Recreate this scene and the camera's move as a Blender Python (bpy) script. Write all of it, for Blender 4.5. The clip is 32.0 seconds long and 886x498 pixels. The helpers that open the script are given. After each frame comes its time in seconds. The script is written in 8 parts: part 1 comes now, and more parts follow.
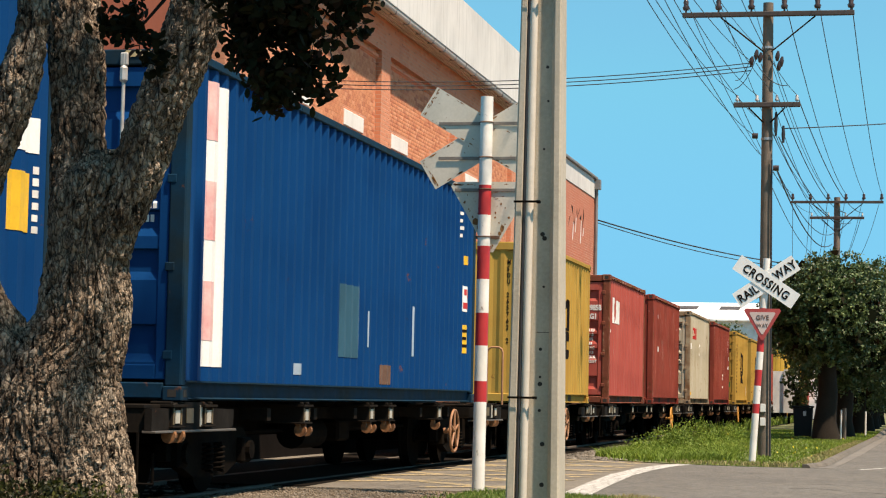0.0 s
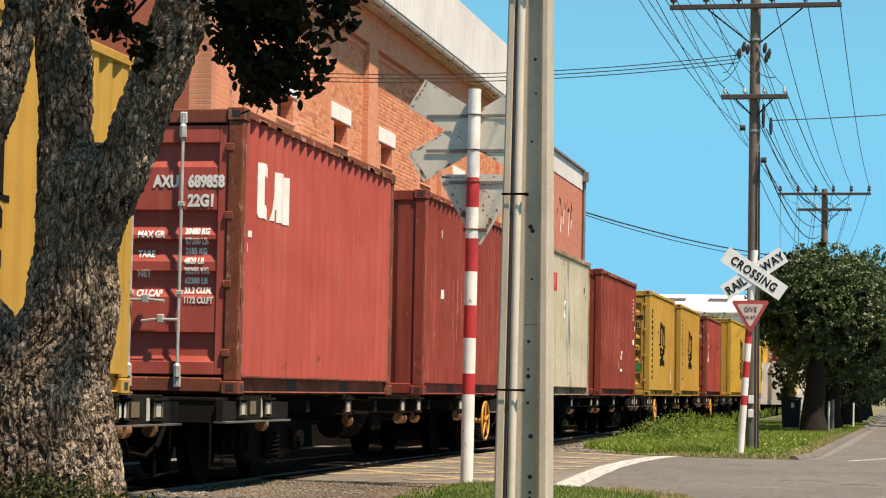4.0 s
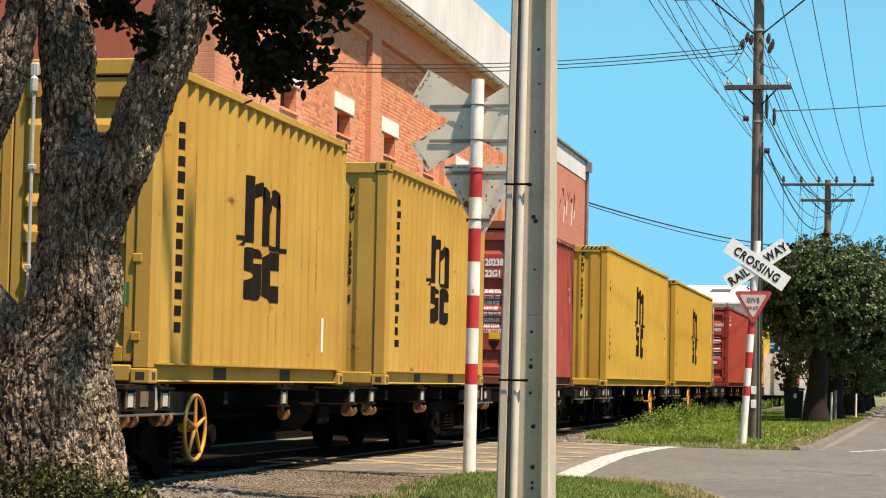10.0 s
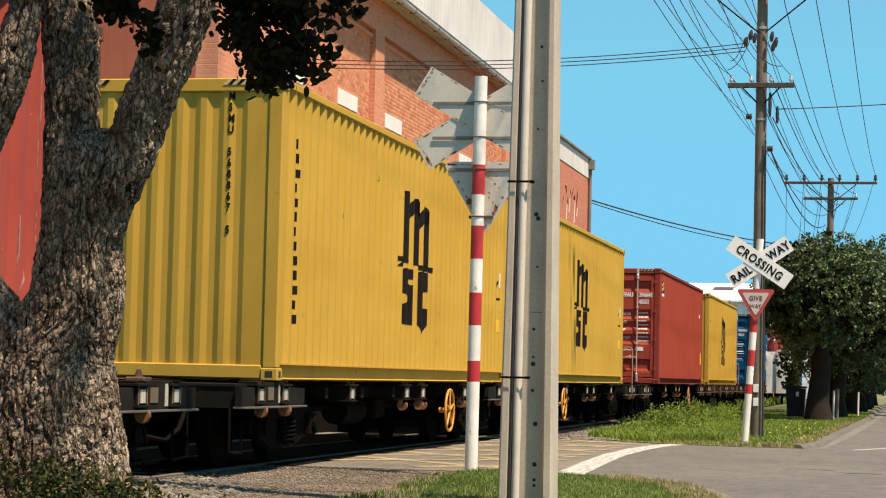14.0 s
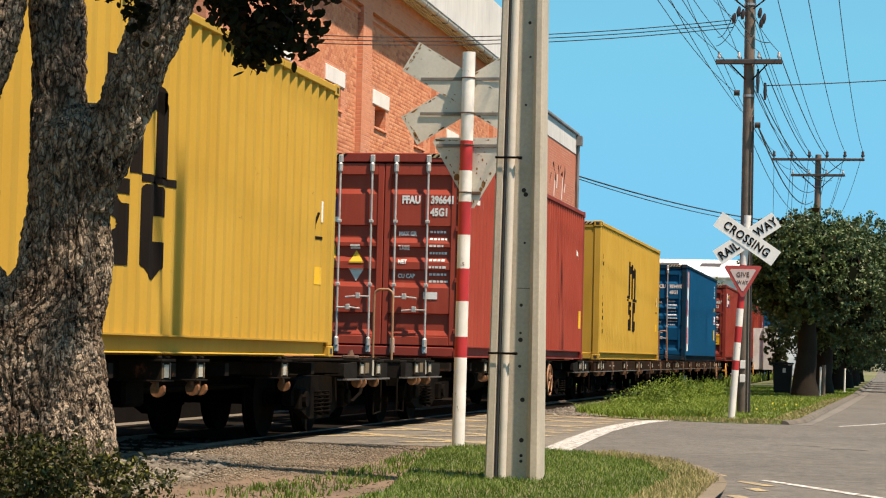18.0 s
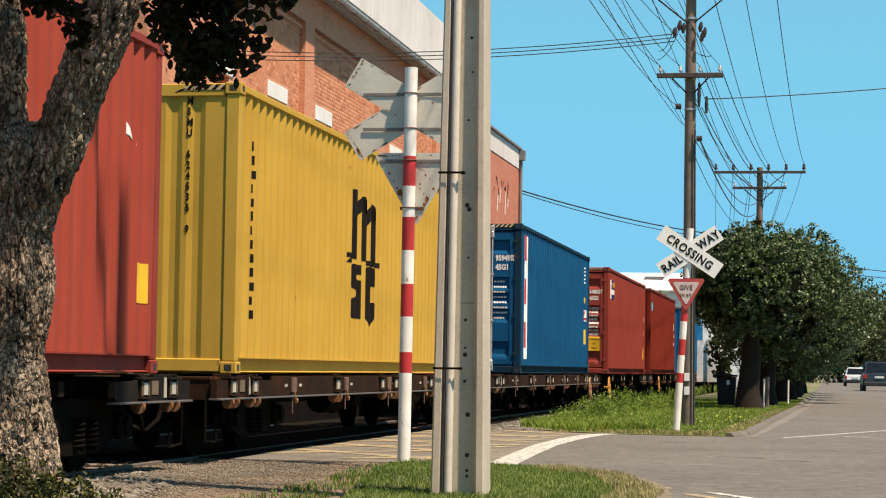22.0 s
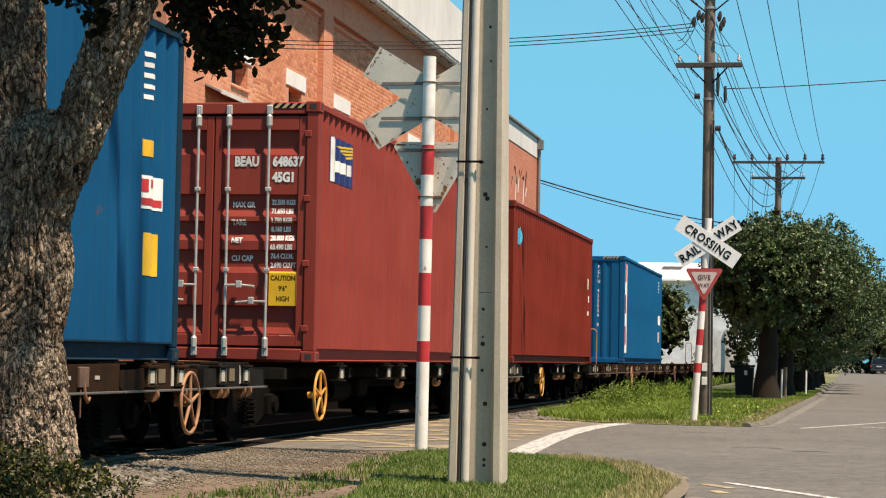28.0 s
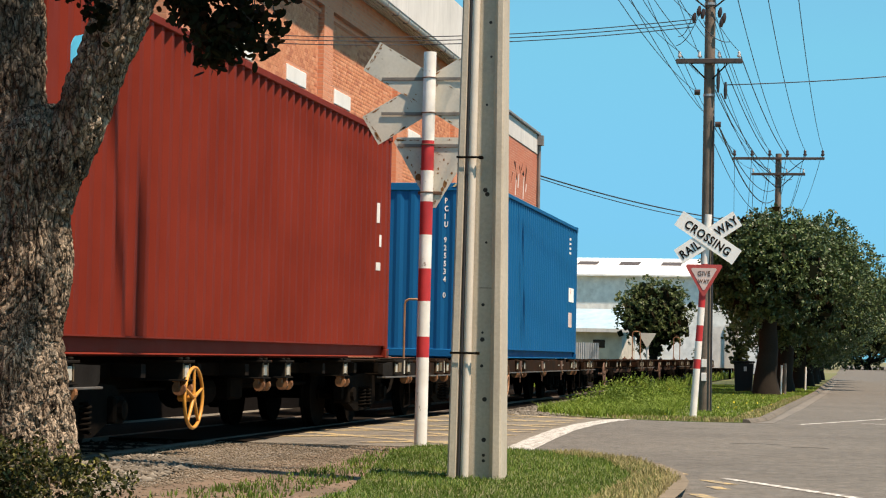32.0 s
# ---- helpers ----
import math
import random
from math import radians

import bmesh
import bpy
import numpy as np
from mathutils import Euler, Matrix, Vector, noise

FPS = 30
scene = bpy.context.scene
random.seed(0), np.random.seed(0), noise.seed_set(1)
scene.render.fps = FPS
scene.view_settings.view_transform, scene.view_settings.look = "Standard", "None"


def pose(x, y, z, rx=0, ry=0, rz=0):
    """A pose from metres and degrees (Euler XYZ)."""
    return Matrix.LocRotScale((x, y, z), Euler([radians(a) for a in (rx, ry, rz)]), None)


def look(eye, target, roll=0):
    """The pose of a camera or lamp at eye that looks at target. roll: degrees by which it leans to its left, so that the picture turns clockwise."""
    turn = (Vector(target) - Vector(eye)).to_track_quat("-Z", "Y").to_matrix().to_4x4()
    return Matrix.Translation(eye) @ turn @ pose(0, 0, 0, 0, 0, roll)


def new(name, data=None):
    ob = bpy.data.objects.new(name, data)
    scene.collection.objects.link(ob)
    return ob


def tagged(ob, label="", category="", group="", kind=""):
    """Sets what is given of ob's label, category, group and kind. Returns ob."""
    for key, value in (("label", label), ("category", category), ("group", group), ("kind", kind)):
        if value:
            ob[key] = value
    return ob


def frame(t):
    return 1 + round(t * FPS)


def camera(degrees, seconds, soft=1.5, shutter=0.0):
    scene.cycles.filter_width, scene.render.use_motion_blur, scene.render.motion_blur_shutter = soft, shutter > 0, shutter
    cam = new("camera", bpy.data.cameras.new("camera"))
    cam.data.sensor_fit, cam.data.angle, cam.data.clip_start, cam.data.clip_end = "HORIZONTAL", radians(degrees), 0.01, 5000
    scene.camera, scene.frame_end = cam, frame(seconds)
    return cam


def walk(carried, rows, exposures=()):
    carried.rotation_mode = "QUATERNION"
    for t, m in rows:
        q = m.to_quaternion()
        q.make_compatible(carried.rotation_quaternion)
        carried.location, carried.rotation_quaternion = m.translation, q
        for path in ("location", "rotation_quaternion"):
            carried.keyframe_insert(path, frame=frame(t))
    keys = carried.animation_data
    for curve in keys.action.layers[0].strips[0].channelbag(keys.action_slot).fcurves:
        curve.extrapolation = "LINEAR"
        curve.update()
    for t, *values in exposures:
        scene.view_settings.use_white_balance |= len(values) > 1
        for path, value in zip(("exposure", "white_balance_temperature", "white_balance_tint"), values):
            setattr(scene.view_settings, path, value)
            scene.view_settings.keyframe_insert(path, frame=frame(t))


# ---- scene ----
cam = camera(23.46, 32.0, soft=1.15)
EYE = 0.95  # the camera is held low, at one spot beside the street
TURNS = [  # seconds, yaw, pitch, roll
    (0, 12.05, 3.94, -1.19), (0.5, 11.94, 3.89, -1.24), (1, 11.97, 3.86, -1.22), (1.5, 11.89, 3.85, -1.15), (2, 11.83, 3.74, -1.13),
    (2.5, 11.83, 3.77, -1.00), (3, 11.84, 3.83, -1.05), (3.5, 11.76, 3.76, -1.02), (5.5, 11.78, 3.73, -1.13), (6, 11.89, 3.73, -1.13),
    (6.5, 11.84, 3.65, -1.10), (7, 11.83, 3.66, -1.13), (7.5, 11.77, 3.59, -1.12), (8, 11.79, 3.54, -1.12), (8.5, 11.70, 3.47, -1.12),
    (9, 11.74, 3.49, -1.15), (9.5, 11.74, 3.50, -1.18), (10, 11.81, 3.48, -1.15), (10.5, 11.79, 3.38, -1.11), (11, 11.88, 3.34, -1.15),
    (11.5, 12.04, 3.47, -1.20), (12, 12.21, 3.66, -1.20), (12.5, 12.45, 3.79, -1.29), (13, 12.32, 3.53, -1.27), (13.5, 12.12, 3.46, -1.34),
    (14, 11.87, 3.40, -1.33), (14.5, 11.89, 3.52, -1.45), (16.5, 11.81, 2.86, -1.46), (17, 11.80, 2.94, -1.45), (17.5, 11.88, 3.09, -1.42),
    (18, 11.53, 2.76, -1.42), (18.5, 11.60, 2.67, -1.37), (19, 10.62, 2.28, -1.22), (19.5, 10.00, 2.82, -0.94), (20, 9.80, 2.91, -0.76),
    (20.5, 10.23, 3.55, -0.76), (21, 10.07, 3.20, -0.79), (21.5, 10.07, 3.22, -0.88), (22, 10.05, 3.20, -0.85), (22.5, 9.99, 3.22, -0.83),
    (23, 9.98, 3.07, -0.82), (23.5, 9.99, 2.96, -0.82), (24, 10.03, 2.90, -0.88), (24.5, 10.48, 3.23, -1.16), (25, 10.58, 3.22, -1.09),
    (25.5, 10.46, 3.04, -1.09), (27.5, 10.48, 2.91, -1.05), (28, 10.52, 2.90, -1.06), (28.5, 10.54, 2.84, -1.08), (29, 10.53, 2.85, -1.08),
    (29.5, 10.53, 2.89, -1.09), (30, 10.59, 3.02, -1.15), (30.5, 10.54, 2.89, -1.17), (31, 10.54, 2.66, -1.22), (31.5, 10.53, 2.79, -1.15),
    (32, 10.51, 2.78, -1.18),
]
walk(cam, [(t, pose(0, 0, EYE, 90 + up, lean, turn)) for t, turn, up, lean in TURNS], exposures=[(0, 0.79), (5, 0.86), (7.5, 0.95), (9.5, 0.95), (12, 0.86), (17, 0.77), (32, 0.77)])

# ---- light ----
SUN = Vector((1.0, -0.54, 2.42)).normalized()
world = bpy.data.worlds.new("world")
scene.world = world
world.use_nodes = True
wn = world.node_tree.nodes
sky = wn.new("ShaderNodeTexSky")
sky.sky_type = "NISHITA"
sky.sun_disc = False
sky.sun_elevation = math.asin(SUN.z)
sky.sun_rotation = math.atan2(SUN.x, SUN.y)
sky.altitude = 900
sky.air_density = 1.0
sky.dust_density = 0.0
sky.ozone_density = 1.0
wn["Background"].inputs["Strength"].default_value = 0.085
tint = wn.new("ShaderNodeHueSaturation")
tint.inputs["Saturation"].default_value = 1.28
tint.inputs["Hue"].default_value = 0.487
world.node_tree.links.new(sky.outputs["Color"], tint.inputs["Color"])
haze = wn.new("ShaderNodeMix")  # evens the bright band over the horizon
haze.data_type, haze.blend_type = "RGBA", "DARKEN"
haze.inputs[0].default_value = 1.0
haze.inputs[7].default_value = (1.05, 4.3, 7.0, 1)
world.node_tree.links.new(tint.outputs["Color"], haze.inputs[6])
even = wn.new("ShaderNodeMix")  # summer haze lifts the upper sky
even.data_type, even.blend_type = "RGBA", "MIX"
even.inputs[0].default_value = 0.5
even.inputs[7].default_value = (1.05, 4.3, 7.0, 1)
world.node_tree.links.new(haze.outputs[2], even.inputs[6])
world.node_tree.links.new(even.outputs[2], wn["Background"].inputs["Color"])
sun = new("sun", bpy.data.lights.new("sun", "SUN"))
sun.data.energy = 5.0
sun.data.angle = radians(1.4)
sun.data.color = (1.0, 0.925, 0.815)
sun.matrix_basis = look(SUN * 60, (0, 0, 0))
scene.view_settings.exposure = 0.76
scene.view_settings.use_white_balance = True
scene.view_settings.white_balance_temperature = 7700
scene.view_settings.white_balance_tint = 19

# ---- materials ----
def nd(nt, kind, **kw):
    n = nt.nodes.new(kind)
    for k, v in kw.items():
        n.inputs[k].default_value = v
    return n


def ramp(nt, fac, lo, hi, c0=(0, 0, 0, 1), c1=(1, 1, 1, 1)):
    r = nt.nodes.new("ShaderNodeValToRGB")
    r.color_ramp.elements[0].position, r.color_ramp.elements[1].position = lo, hi
    r.color_ramp.elements[0].color, r.color_ramp.elements[1].color = c0, c1
    nt.links.new(fac, r.inputs[0])
    return r.outputs[0]


def mix(nt, fac, a, b, mode="MIX"):
    m = nt.nodes.new("ShaderNodeMix")
    m.data_type, m.blend_type = "RGBA", mode
    for sock, v in ((m.inputs[0], fac), (m.inputs[6], a), (m.inputs[7], b)):
        if isinstance(v, (int, float)):
            sock.default_value = v
        elif isinstance(v, tuple):
            sock.default_value = (*v[:3], 1)
        else:
            nt.links.new(v, sock)
    return m.outputs[2]


def coords(nt, scale=(1, 1, 1), spread=True):
    """Object space in metres, shifted at random from thing to thing."""
    tc = nt.nodes.new("ShaderNodeTexCoord")
    mp = nt.nodes.new("ShaderNodeMapping")
    mp.inputs["Scale"].default_value = scale
    nt.links.new(tc.outputs["Object"], mp.inputs["Vector"])
    if spread:
        oi = nt.nodes.new("ShaderNodeObjectInfo")
        mul = nt.nodes.new("ShaderNodeVectorMath")
        mul.operation = "SCALE"
        mul.inputs[0].default_value = (17, 31, 13)
        nt.links.new(oi.outputs["Random"], mul.inputs["Scale"])
        nt.links.new(mul.outputs[0], mp.inputs["Location"])
    return mp.outputs[0]


def noise_tex(nt, vec, scale, detail=4, rough=0.6):
    n = nd(nt, "ShaderNodeTexNoise", Scale=scale, Detail=detail, Roughness=rough)
    nt.links.new(vec, n.inputs["Vector"])
    return n.outputs["Fac"]


def mat(name, col, rough=0.7, metal=0.0, col2=None, scale=2.0, grain=0.12, gscale=40.0, bump=0.0, bscale=60.0,
        streak=0.0, streak_col=None, rust=0.0, rust_scale=3.0, chips=None, chip_at=0.71, blot=0.0, emit=0.0, spread=True, spec=0.5):
    m = bpy.data.materials.new(name)
    m.use_nodes = True
    nt = m.node_tree
    b = nt.nodes["Principled BSDF"]
    b.inputs["Roughness"].default_value = rough
    b.inputs["Metallic"].default_value = metal
    b.inputs["Specular IOR Level"].default_value = spec
    v = coords(nt, spread=spread)
    col2 = col2 or tuple(c * 0.72 for c in col)
    c = mix(nt, ramp(nt, noise_tex(nt, v, scale), 0.35, 0.68), col, col2)
    if streak:
        vs = coords(nt, (9, 9, 0.5), spread)
        f = ramp(nt, noise_tex(nt, vs, 1.0, 5), 0.5, 0.78, (0, 0, 0, 1), (streak, streak, streak, 1))
        c = mix(nt, f, c, streak_col or tuple(x * 0.45 for x in col))
    if rust:
        f = ramp(nt, noise_tex(nt, v, rust_scale, 8, 0.75), 0.66 - 0.1 * rust, 0.72 - 0.08 * rust)
        c = mix(nt, f, c, (0.13, 0.05, 0.025))
    if chips:
        f = ramp(nt, noise_tex(nt, coords(nt, (7, 7, 2.2), spread), 2.0, 6, 0.7), chip_at, chip_at + 0.03)
        c = mix(nt, f, c, chips)
    if blot:
        for sc, k in ((gscale / 3.5, 1.0), (gscale / 11, 0.7)):
            c = mix(nt, 1.0, c, ramp(nt, noise_tex(nt, v, sc, 4, 0.7), 0.38, 0.6, (1 - blot * k,) * 3 + (1,), (1.1, 1.1, 1.1, 1)), "MULTIPLY")
    g = noise_tex(nt, v, gscale, 3)
    c = mix(nt, 1.0, c, ramp(nt, g, 0.25, 0.75, (1 - grain,) * 3 + (1,), (1, 1, 1, 1)), "MULTIPLY")
    nt.links.new(c, b.inputs["Base Color"])
    rr = nd(nt, "ShaderNodeMapRange")
    rr.inputs["To Min"].default_value, rr.inputs["To Max"].default_value = max(rough - 0.12, 0.05), min(rough + 0.12, 1)
    nt.links.new(noise_tex(nt, v, scale * 3), rr.inputs["Value"])
    nt.links.new(rr.outputs[0], b.inputs["Roughness"])
    if bump:
        bp = nd(nt, "ShaderNodeBump", Strength=0.6, Distance=bump)
        nt.links.new(noise_tex(nt, v, bscale, 6, 0.65), bp.inputs["Height"])
        nt.links.new(bp.outputs[0], b.inputs["Normal"])
    if emit:
        b.inputs["Emission Color"].default_value = (*col, 1)
        b.inputs["Emission Strength"].default_value = emit
    return m


def brick_mat(name, dull=1.0, red=1.0):
    m = bpy.data.materials.new(name)
    m.use_nodes = True
    nt = m.node_tree
    b = nt.nodes["Principled BSDF"]
    tc = nt.nodes.new("ShaderNodeTexCoord")
    sp = nt.nodes.new("ShaderNodeSeparateXYZ")
    cb = nt.nodes.new("ShaderNodeCombineXYZ")
    nt.links.new(tc.outputs["Object"], sp.inputs[0])
    run = nt.nodes.new("ShaderNodeMath")  # courses carry on round the corners
    nt.links.new(sp.outputs["X"], run.inputs[0])
    nt.links.new(sp.outputs["Y"], run.inputs[1])
    nt.links.new(run.outputs[0], cb.inputs[0])
    nt.links.new(sp.outputs["Z"], cb.inputs[1])
    t = nd(nt, "ShaderNodeTexBrick", Scale=1.0)
    t.inputs["Brick Width"].default_value, t.inputs["Row Height"].default_value = 0.24, 0.086
    t.inputs["Mortar Size"].default_value, t.inputs["Mortar Smooth"].default_value = 0.009, 0.3
    t.inputs["Color1"].default_value = (0.7 * dull, 0.285 * dull * red, 0.15 * dull * red, 1)
    t.inputs["Color2"].default_value = (0.56 * dull, 0.19 * dull * red, 0.092 * dull * red, 1)
    t.inputs["Mortar"].default_value = (0.5, 0.32, 0.22, 1)
    nt.links.new(cb.outputs[0], t.inputs["Vector"])
    v = tc.outputs["Object"]
    c = mix(nt, ramp(nt, noise_tex(nt, v, 0.5, 5), 0.4, 0.7), t.outputs["Color"], (0.65 * dull, 0.25 * dull * red, 0.13 * dull * red))
    f = ramp(nt, noise_tex(nt, coords(nt, (4.2, 4.2, 11), False), 1.0, 2), 0.66, 0.72, (0, 0, 0, 1), (0.6, 0.6, 0.6, 1))
    c = mix(nt, f, c, (0.17, 0.05, 0.035))
    f = ramp(nt, noise_tex(nt, coords(nt, (1.2, 1.2, 0.25), False), 1.0, 6), 0.58, 0.8, (0, 0, 0, 1), (0.5, 0.5, 0.5, 1))
    c = mix(nt, f, c, (0.20, 0.085, 0.06))
    nt.links.new(c, b.inputs["Base Color"])
    b.inputs["Roughness"].default_value = 0.9
    bp = nd(nt, "ShaderNodeBump", Strength=0.5, Distance=0.01)
    nt.links.new(t.outputs["Fac"], bp.inputs["Height"])
    bp.invert = True
    nt.links.new(bp.outputs[0], b.inputs["Normal"])
    return m


def leaf_mat(name, a, b_, c_, rough=0.5, gloss=0.3, thin=0.22):
    m = bpy.data.materials.new(name)
    m.use_nodes = True
    nt = m.node_tree
    b = nt.nodes["Principled BSDF"]
    gi = nt.nodes.new("ShaderNodeNewGeometry")
    r = nt.nodes.new("ShaderNodeValToRGB")
    r.color_ramp.elements[0].color, r.color_ramp.elements[1].color = (*a, 1), (*c_, 1)
    e = r.color_ramp.elements.new(0.6)
    e.color = (*b_, 1)
    nt.links.new(gi.outputs["Random Per Island"], r.inputs[0])
    c = mix(nt, ramp(nt, noise_tex(nt, coords(nt), 0.9, 3), 0.4, 0.65), r.outputs[0], tuple(x * 0.6 for x in b_))
    nt.links.new(c, b.inputs["Base Color"])
    b.inputs["Roughness"].default_value = rough
    b.inputs["Specular IOR Level"].default_value = gloss
    tr = nt.nodes.new("ShaderNodeBsdfTranslucent")
    nt.links.new(c, tr.inputs["Color"])
    ms = nt.nodes.new("ShaderNodeMixShader")
    ms.inputs[0].default_value = thin
    nt.links.new(b.outputs[0], ms.inputs[1])
    nt.links.new(tr.outputs[0], ms.inputs[2])
    nt.links.new(ms.outputs[0], nt.nodes["Material Output"].inputs["Surface"])
    return m


def bark_mat(name, plate, plate2, crack, deep=0.03):
    """Furrowed bark: small broken plates, upright, between dark cracks."""
    m = bpy.data.materials.new(name)
    m.use_nodes = True
    nt = m.node_tree
    b = nt.nodes["Principled BSDF"]
    v = coords(nt, (1, 1, 0.42), False)
    wob = nd(nt, "ShaderNodeTexNoise", Scale=22.0, Detail=4.0)
    nt.links.new(v, wob.inputs["Vector"])
    bent = nt.nodes.new("ShaderNodeVectorMath")
    bent.operation = "MULTIPLY_ADD"
    bent.inputs[1].default_value = (0.07, 0.07, 0.07)
    nt.links.new(wob.outputs["Color"], bent.inputs[0])
    nt.links.new(v, bent.inputs[2])
    vo = nd(nt, "ShaderNodeTexVoronoi", Scale=30.0)
    vo.feature = "DISTANCE_TO_EDGE"
    nt.links.new(bent.outputs[0], vo.inputs["Vector"])
    cell = nd(nt, "ShaderNodeTexVoronoi", Scale=30.0)
    nt.links.new(bent.outputs[0], cell.inputs["Vector"])
    furrow = nd(nt, "ShaderNodeTexNoise", Scale=15.0, Detail=6.0, Roughness=0.68, Distortion=1.2)
    nt.links.new(coords(nt, (1, 1, 0.3), False), furrow.inputs["Vector"])
    small = noise_tex(nt, coords(nt, (1, 1, 0.6), False), 75, 5, 0.75)
    c = mix(nt, ramp(nt, noise_tex(nt, coords(nt, spread=False), 2.6, 5, 0.7), 0.42, 0.58), plate, plate2)
    c = mix(nt, 0.42, c, ramp(nt, cell.outputs["Color"], 0.15, 0.85, (plate2[0] * 0.3, plate2[1] * 0.28, plate2[2] * 0.25, 1), (plate[0] * 1.25, plate[1] * 1.25, plate[2] * 1.25, 1)))
    c = mix(nt, 1.0, c, ramp(nt, small, 0.3, 0.62, (0.4, 0.36, 0.32, 1), (1.3, 1.3, 1.3, 1)), "MULTIPLY")
    c = mix(nt, ramp(nt, vo.outputs["Distance"], 0.0, 0.13, (0.12, 0.12, 0.12, 1)), crack, c)
    c = mix(nt, ramp(nt, furrow.outputs["Fac"], 0.36, 0.45), crack, c)
    nt.links.new(c, b.inputs["Base Color"])
    b.inputs["Roughness"].default_value = 0.95
    b.inputs["Specular IOR Level"].default_value = 0.1
    h = mix(nt, 0.5, ramp(nt, vo.outputs["Distance"], 0.0, 0.2), ramp(nt, furrow.outputs["Fac"], 0.33, 0.6))
    h = mix(nt, 0.2, h, small)
    bp = nd(nt, "ShaderNodeBump", Strength=1.0, Distance=deep)
    nt.links.new(h, bp.inputs["Height"])
    nt.links.new(bp.outputs[0], b.inputs["Normal"])
    return m


YELLOW = (0.49, 0.302, 0.056)
paint = {
    "yellow": mat("paint_yellow", YELLOW, 0.65, col2=(0.45, 0.268, 0.046), scale=0.9, grain=0.06, streak=0.35, streak_col=(0.38, 0.19, 0.025), rust=0.15, chips=(0.6, 0.45, 0.15), spec=0.03),
    "worn_yellow": mat("paint_worn_yellow", (0.46, 0.288, 0.068), 0.7, col2=(0.4, 0.225, 0.05), scale=0.8, grain=0.1, streak=0.5, streak_col=(0.32, 0.16, 0.03), rust=0.3, chips=(0.3, 0.17, 0.06), chip_at=0.69, spec=0.03),
    "blue": mat("paint_blue", (0.002, 0.075, 0.17), 0.5, col2=(0.0015, 0.06, 0.14), scale=0.7, grain=0.06, streak=0.25, streak_col=(0.008, 0.09, 0.2), rust=0.05, spec=0.03),
    "deep_blue": mat("paint_deep_blue", (0.0008, 0.045, 0.15), 0.5, col2=(0.0007, 0.036, 0.125), scale=0.7, grain=0.06, streak=0.25, streak_col=(0.005, 0.06, 0.15), rust=0.05, spec=0.03),
    "bright_blue": mat("paint_bright_blue", (0.002, 0.1, 0.24), 0.5, spec=0.03, col2=(0.002, 0.095, 0.22), scale=0.7, grain=0.05, streak=0.2, streak_col=(0.004, 0.08, 0.22)),
    "red": mat("paint_red", (0.255, 0.052, 0.037), 0.55, col2=(0.19, 0.039, 0.027), scale=1.0, grain=0.12, streak=0.55, streak_col=(0.42, 0.11, 0.075), rust=0.35, chips=(0.44, 0.22, 0.18), chip_at=0.665, spec=0.03),
    "dull_red": mat("paint_dull_red", (0.36, 0.068, 0.05), 0.55, col2=(0.28, 0.052, 0.038), scale=1.0, grain=0.1, streak=0.5, streak_col=(0.31, 0.09, 0.08), rust=0.3, chips=(0.42, 0.24, 0.2), chip_at=0.66, spec=0.03),
    "faded_red": mat("paint_faded_red", (0.335, 0.06, 0.039), 0.6, col2=(0.295, 0.05, 0.032), scale=1.0, grain=0.08, streak=0.5, streak_col=(0.35, 0.085, 0.06), rust=0.15, chips=(0.5, 0.28, 0.23), spec=0.03),
    "brown_red": mat("paint_brown_red", (0.26, 0.047, 0.034), 0.55, col2=(0.222, 0.038, 0.028), scale=0.8, grain=0.05, streak=0.3, streak_col=(0.28, 0.07, 0.06), spec=0.03),
    "maroon": mat("paint_maroon", (0.19, 0.027, 0.016), 0.55, col2=(0.155, 0.021, 0.012), scale=0.8, grain=0.05, streak=0.3, streak_col=(0.2, 0.03, 0.022), spec=0.03),
    "cream": mat("paint_cream", (0.5, 0.455, 0.35), 0.6, col2=(0.41, 0.365, 0.26), scale=0.9, grain=0.08, streak=0.75, streak_col=(0.36, 0.29, 0.17), rust=0.45, chips=(0.3, 0.2, 0.1), chip_at=0.68, spec=0.03),
}
paint["pink_red"] = mat("paint_sun_bleached_red", (0.42, 0.09, 0.07), 0.6, col2=(0.36, 0.07, 0.054), scale=1.0, grain=0.1, streak=0.5, streak_col=(0.45, 0.14, 0.1), rust=0.2, chips=(0.5, 0.28, 0.23), spec=0.03)
paint["rusty_red"] = mat("paint_rusty_red", (0.25, 0.075, 0.05), 0.75, col2=(0.15, 0.055, 0.03), scale=2.4, grain=0.25, rust=0.9, rust_scale=5, chips=(0.34, 0.2, 0.13), chip_at=0.6, spec=0.03)
paint["rusty_cream"] = mat("paint_rusty_cream", (0.42, 0.35, 0.24), 0.75, col2=(0.2, 0.1, 0.05), scale=2.4, grain=0.25, rust=0.9, rust_scale=5, spec=0.03)
paint["dark_blue_frame"] = mat("paint_dark_blue_frame", (0.004, 0.035, 0.07), 0.65, col2=(0.012, 0.026, 0.034), scale=2.4, grain=0.2, rust=0.3, spec=0.05)
white_ink = mat("white_lettering", (0.82, 0.8, 0.75), 0.6, grain=0.15)
faded_black = mat("faded_black_lettering", (0.05, 0.045, 0.034), 0.8, grain=0.2, spec=0.05)
black_ink = mat("black_lettering", (0.014, 0.01, 0.008), 0.85, grain=0.1, spec=0.08)
red_ink = mat("red_print", (0.6, 0.03, 0.03), 0.5)
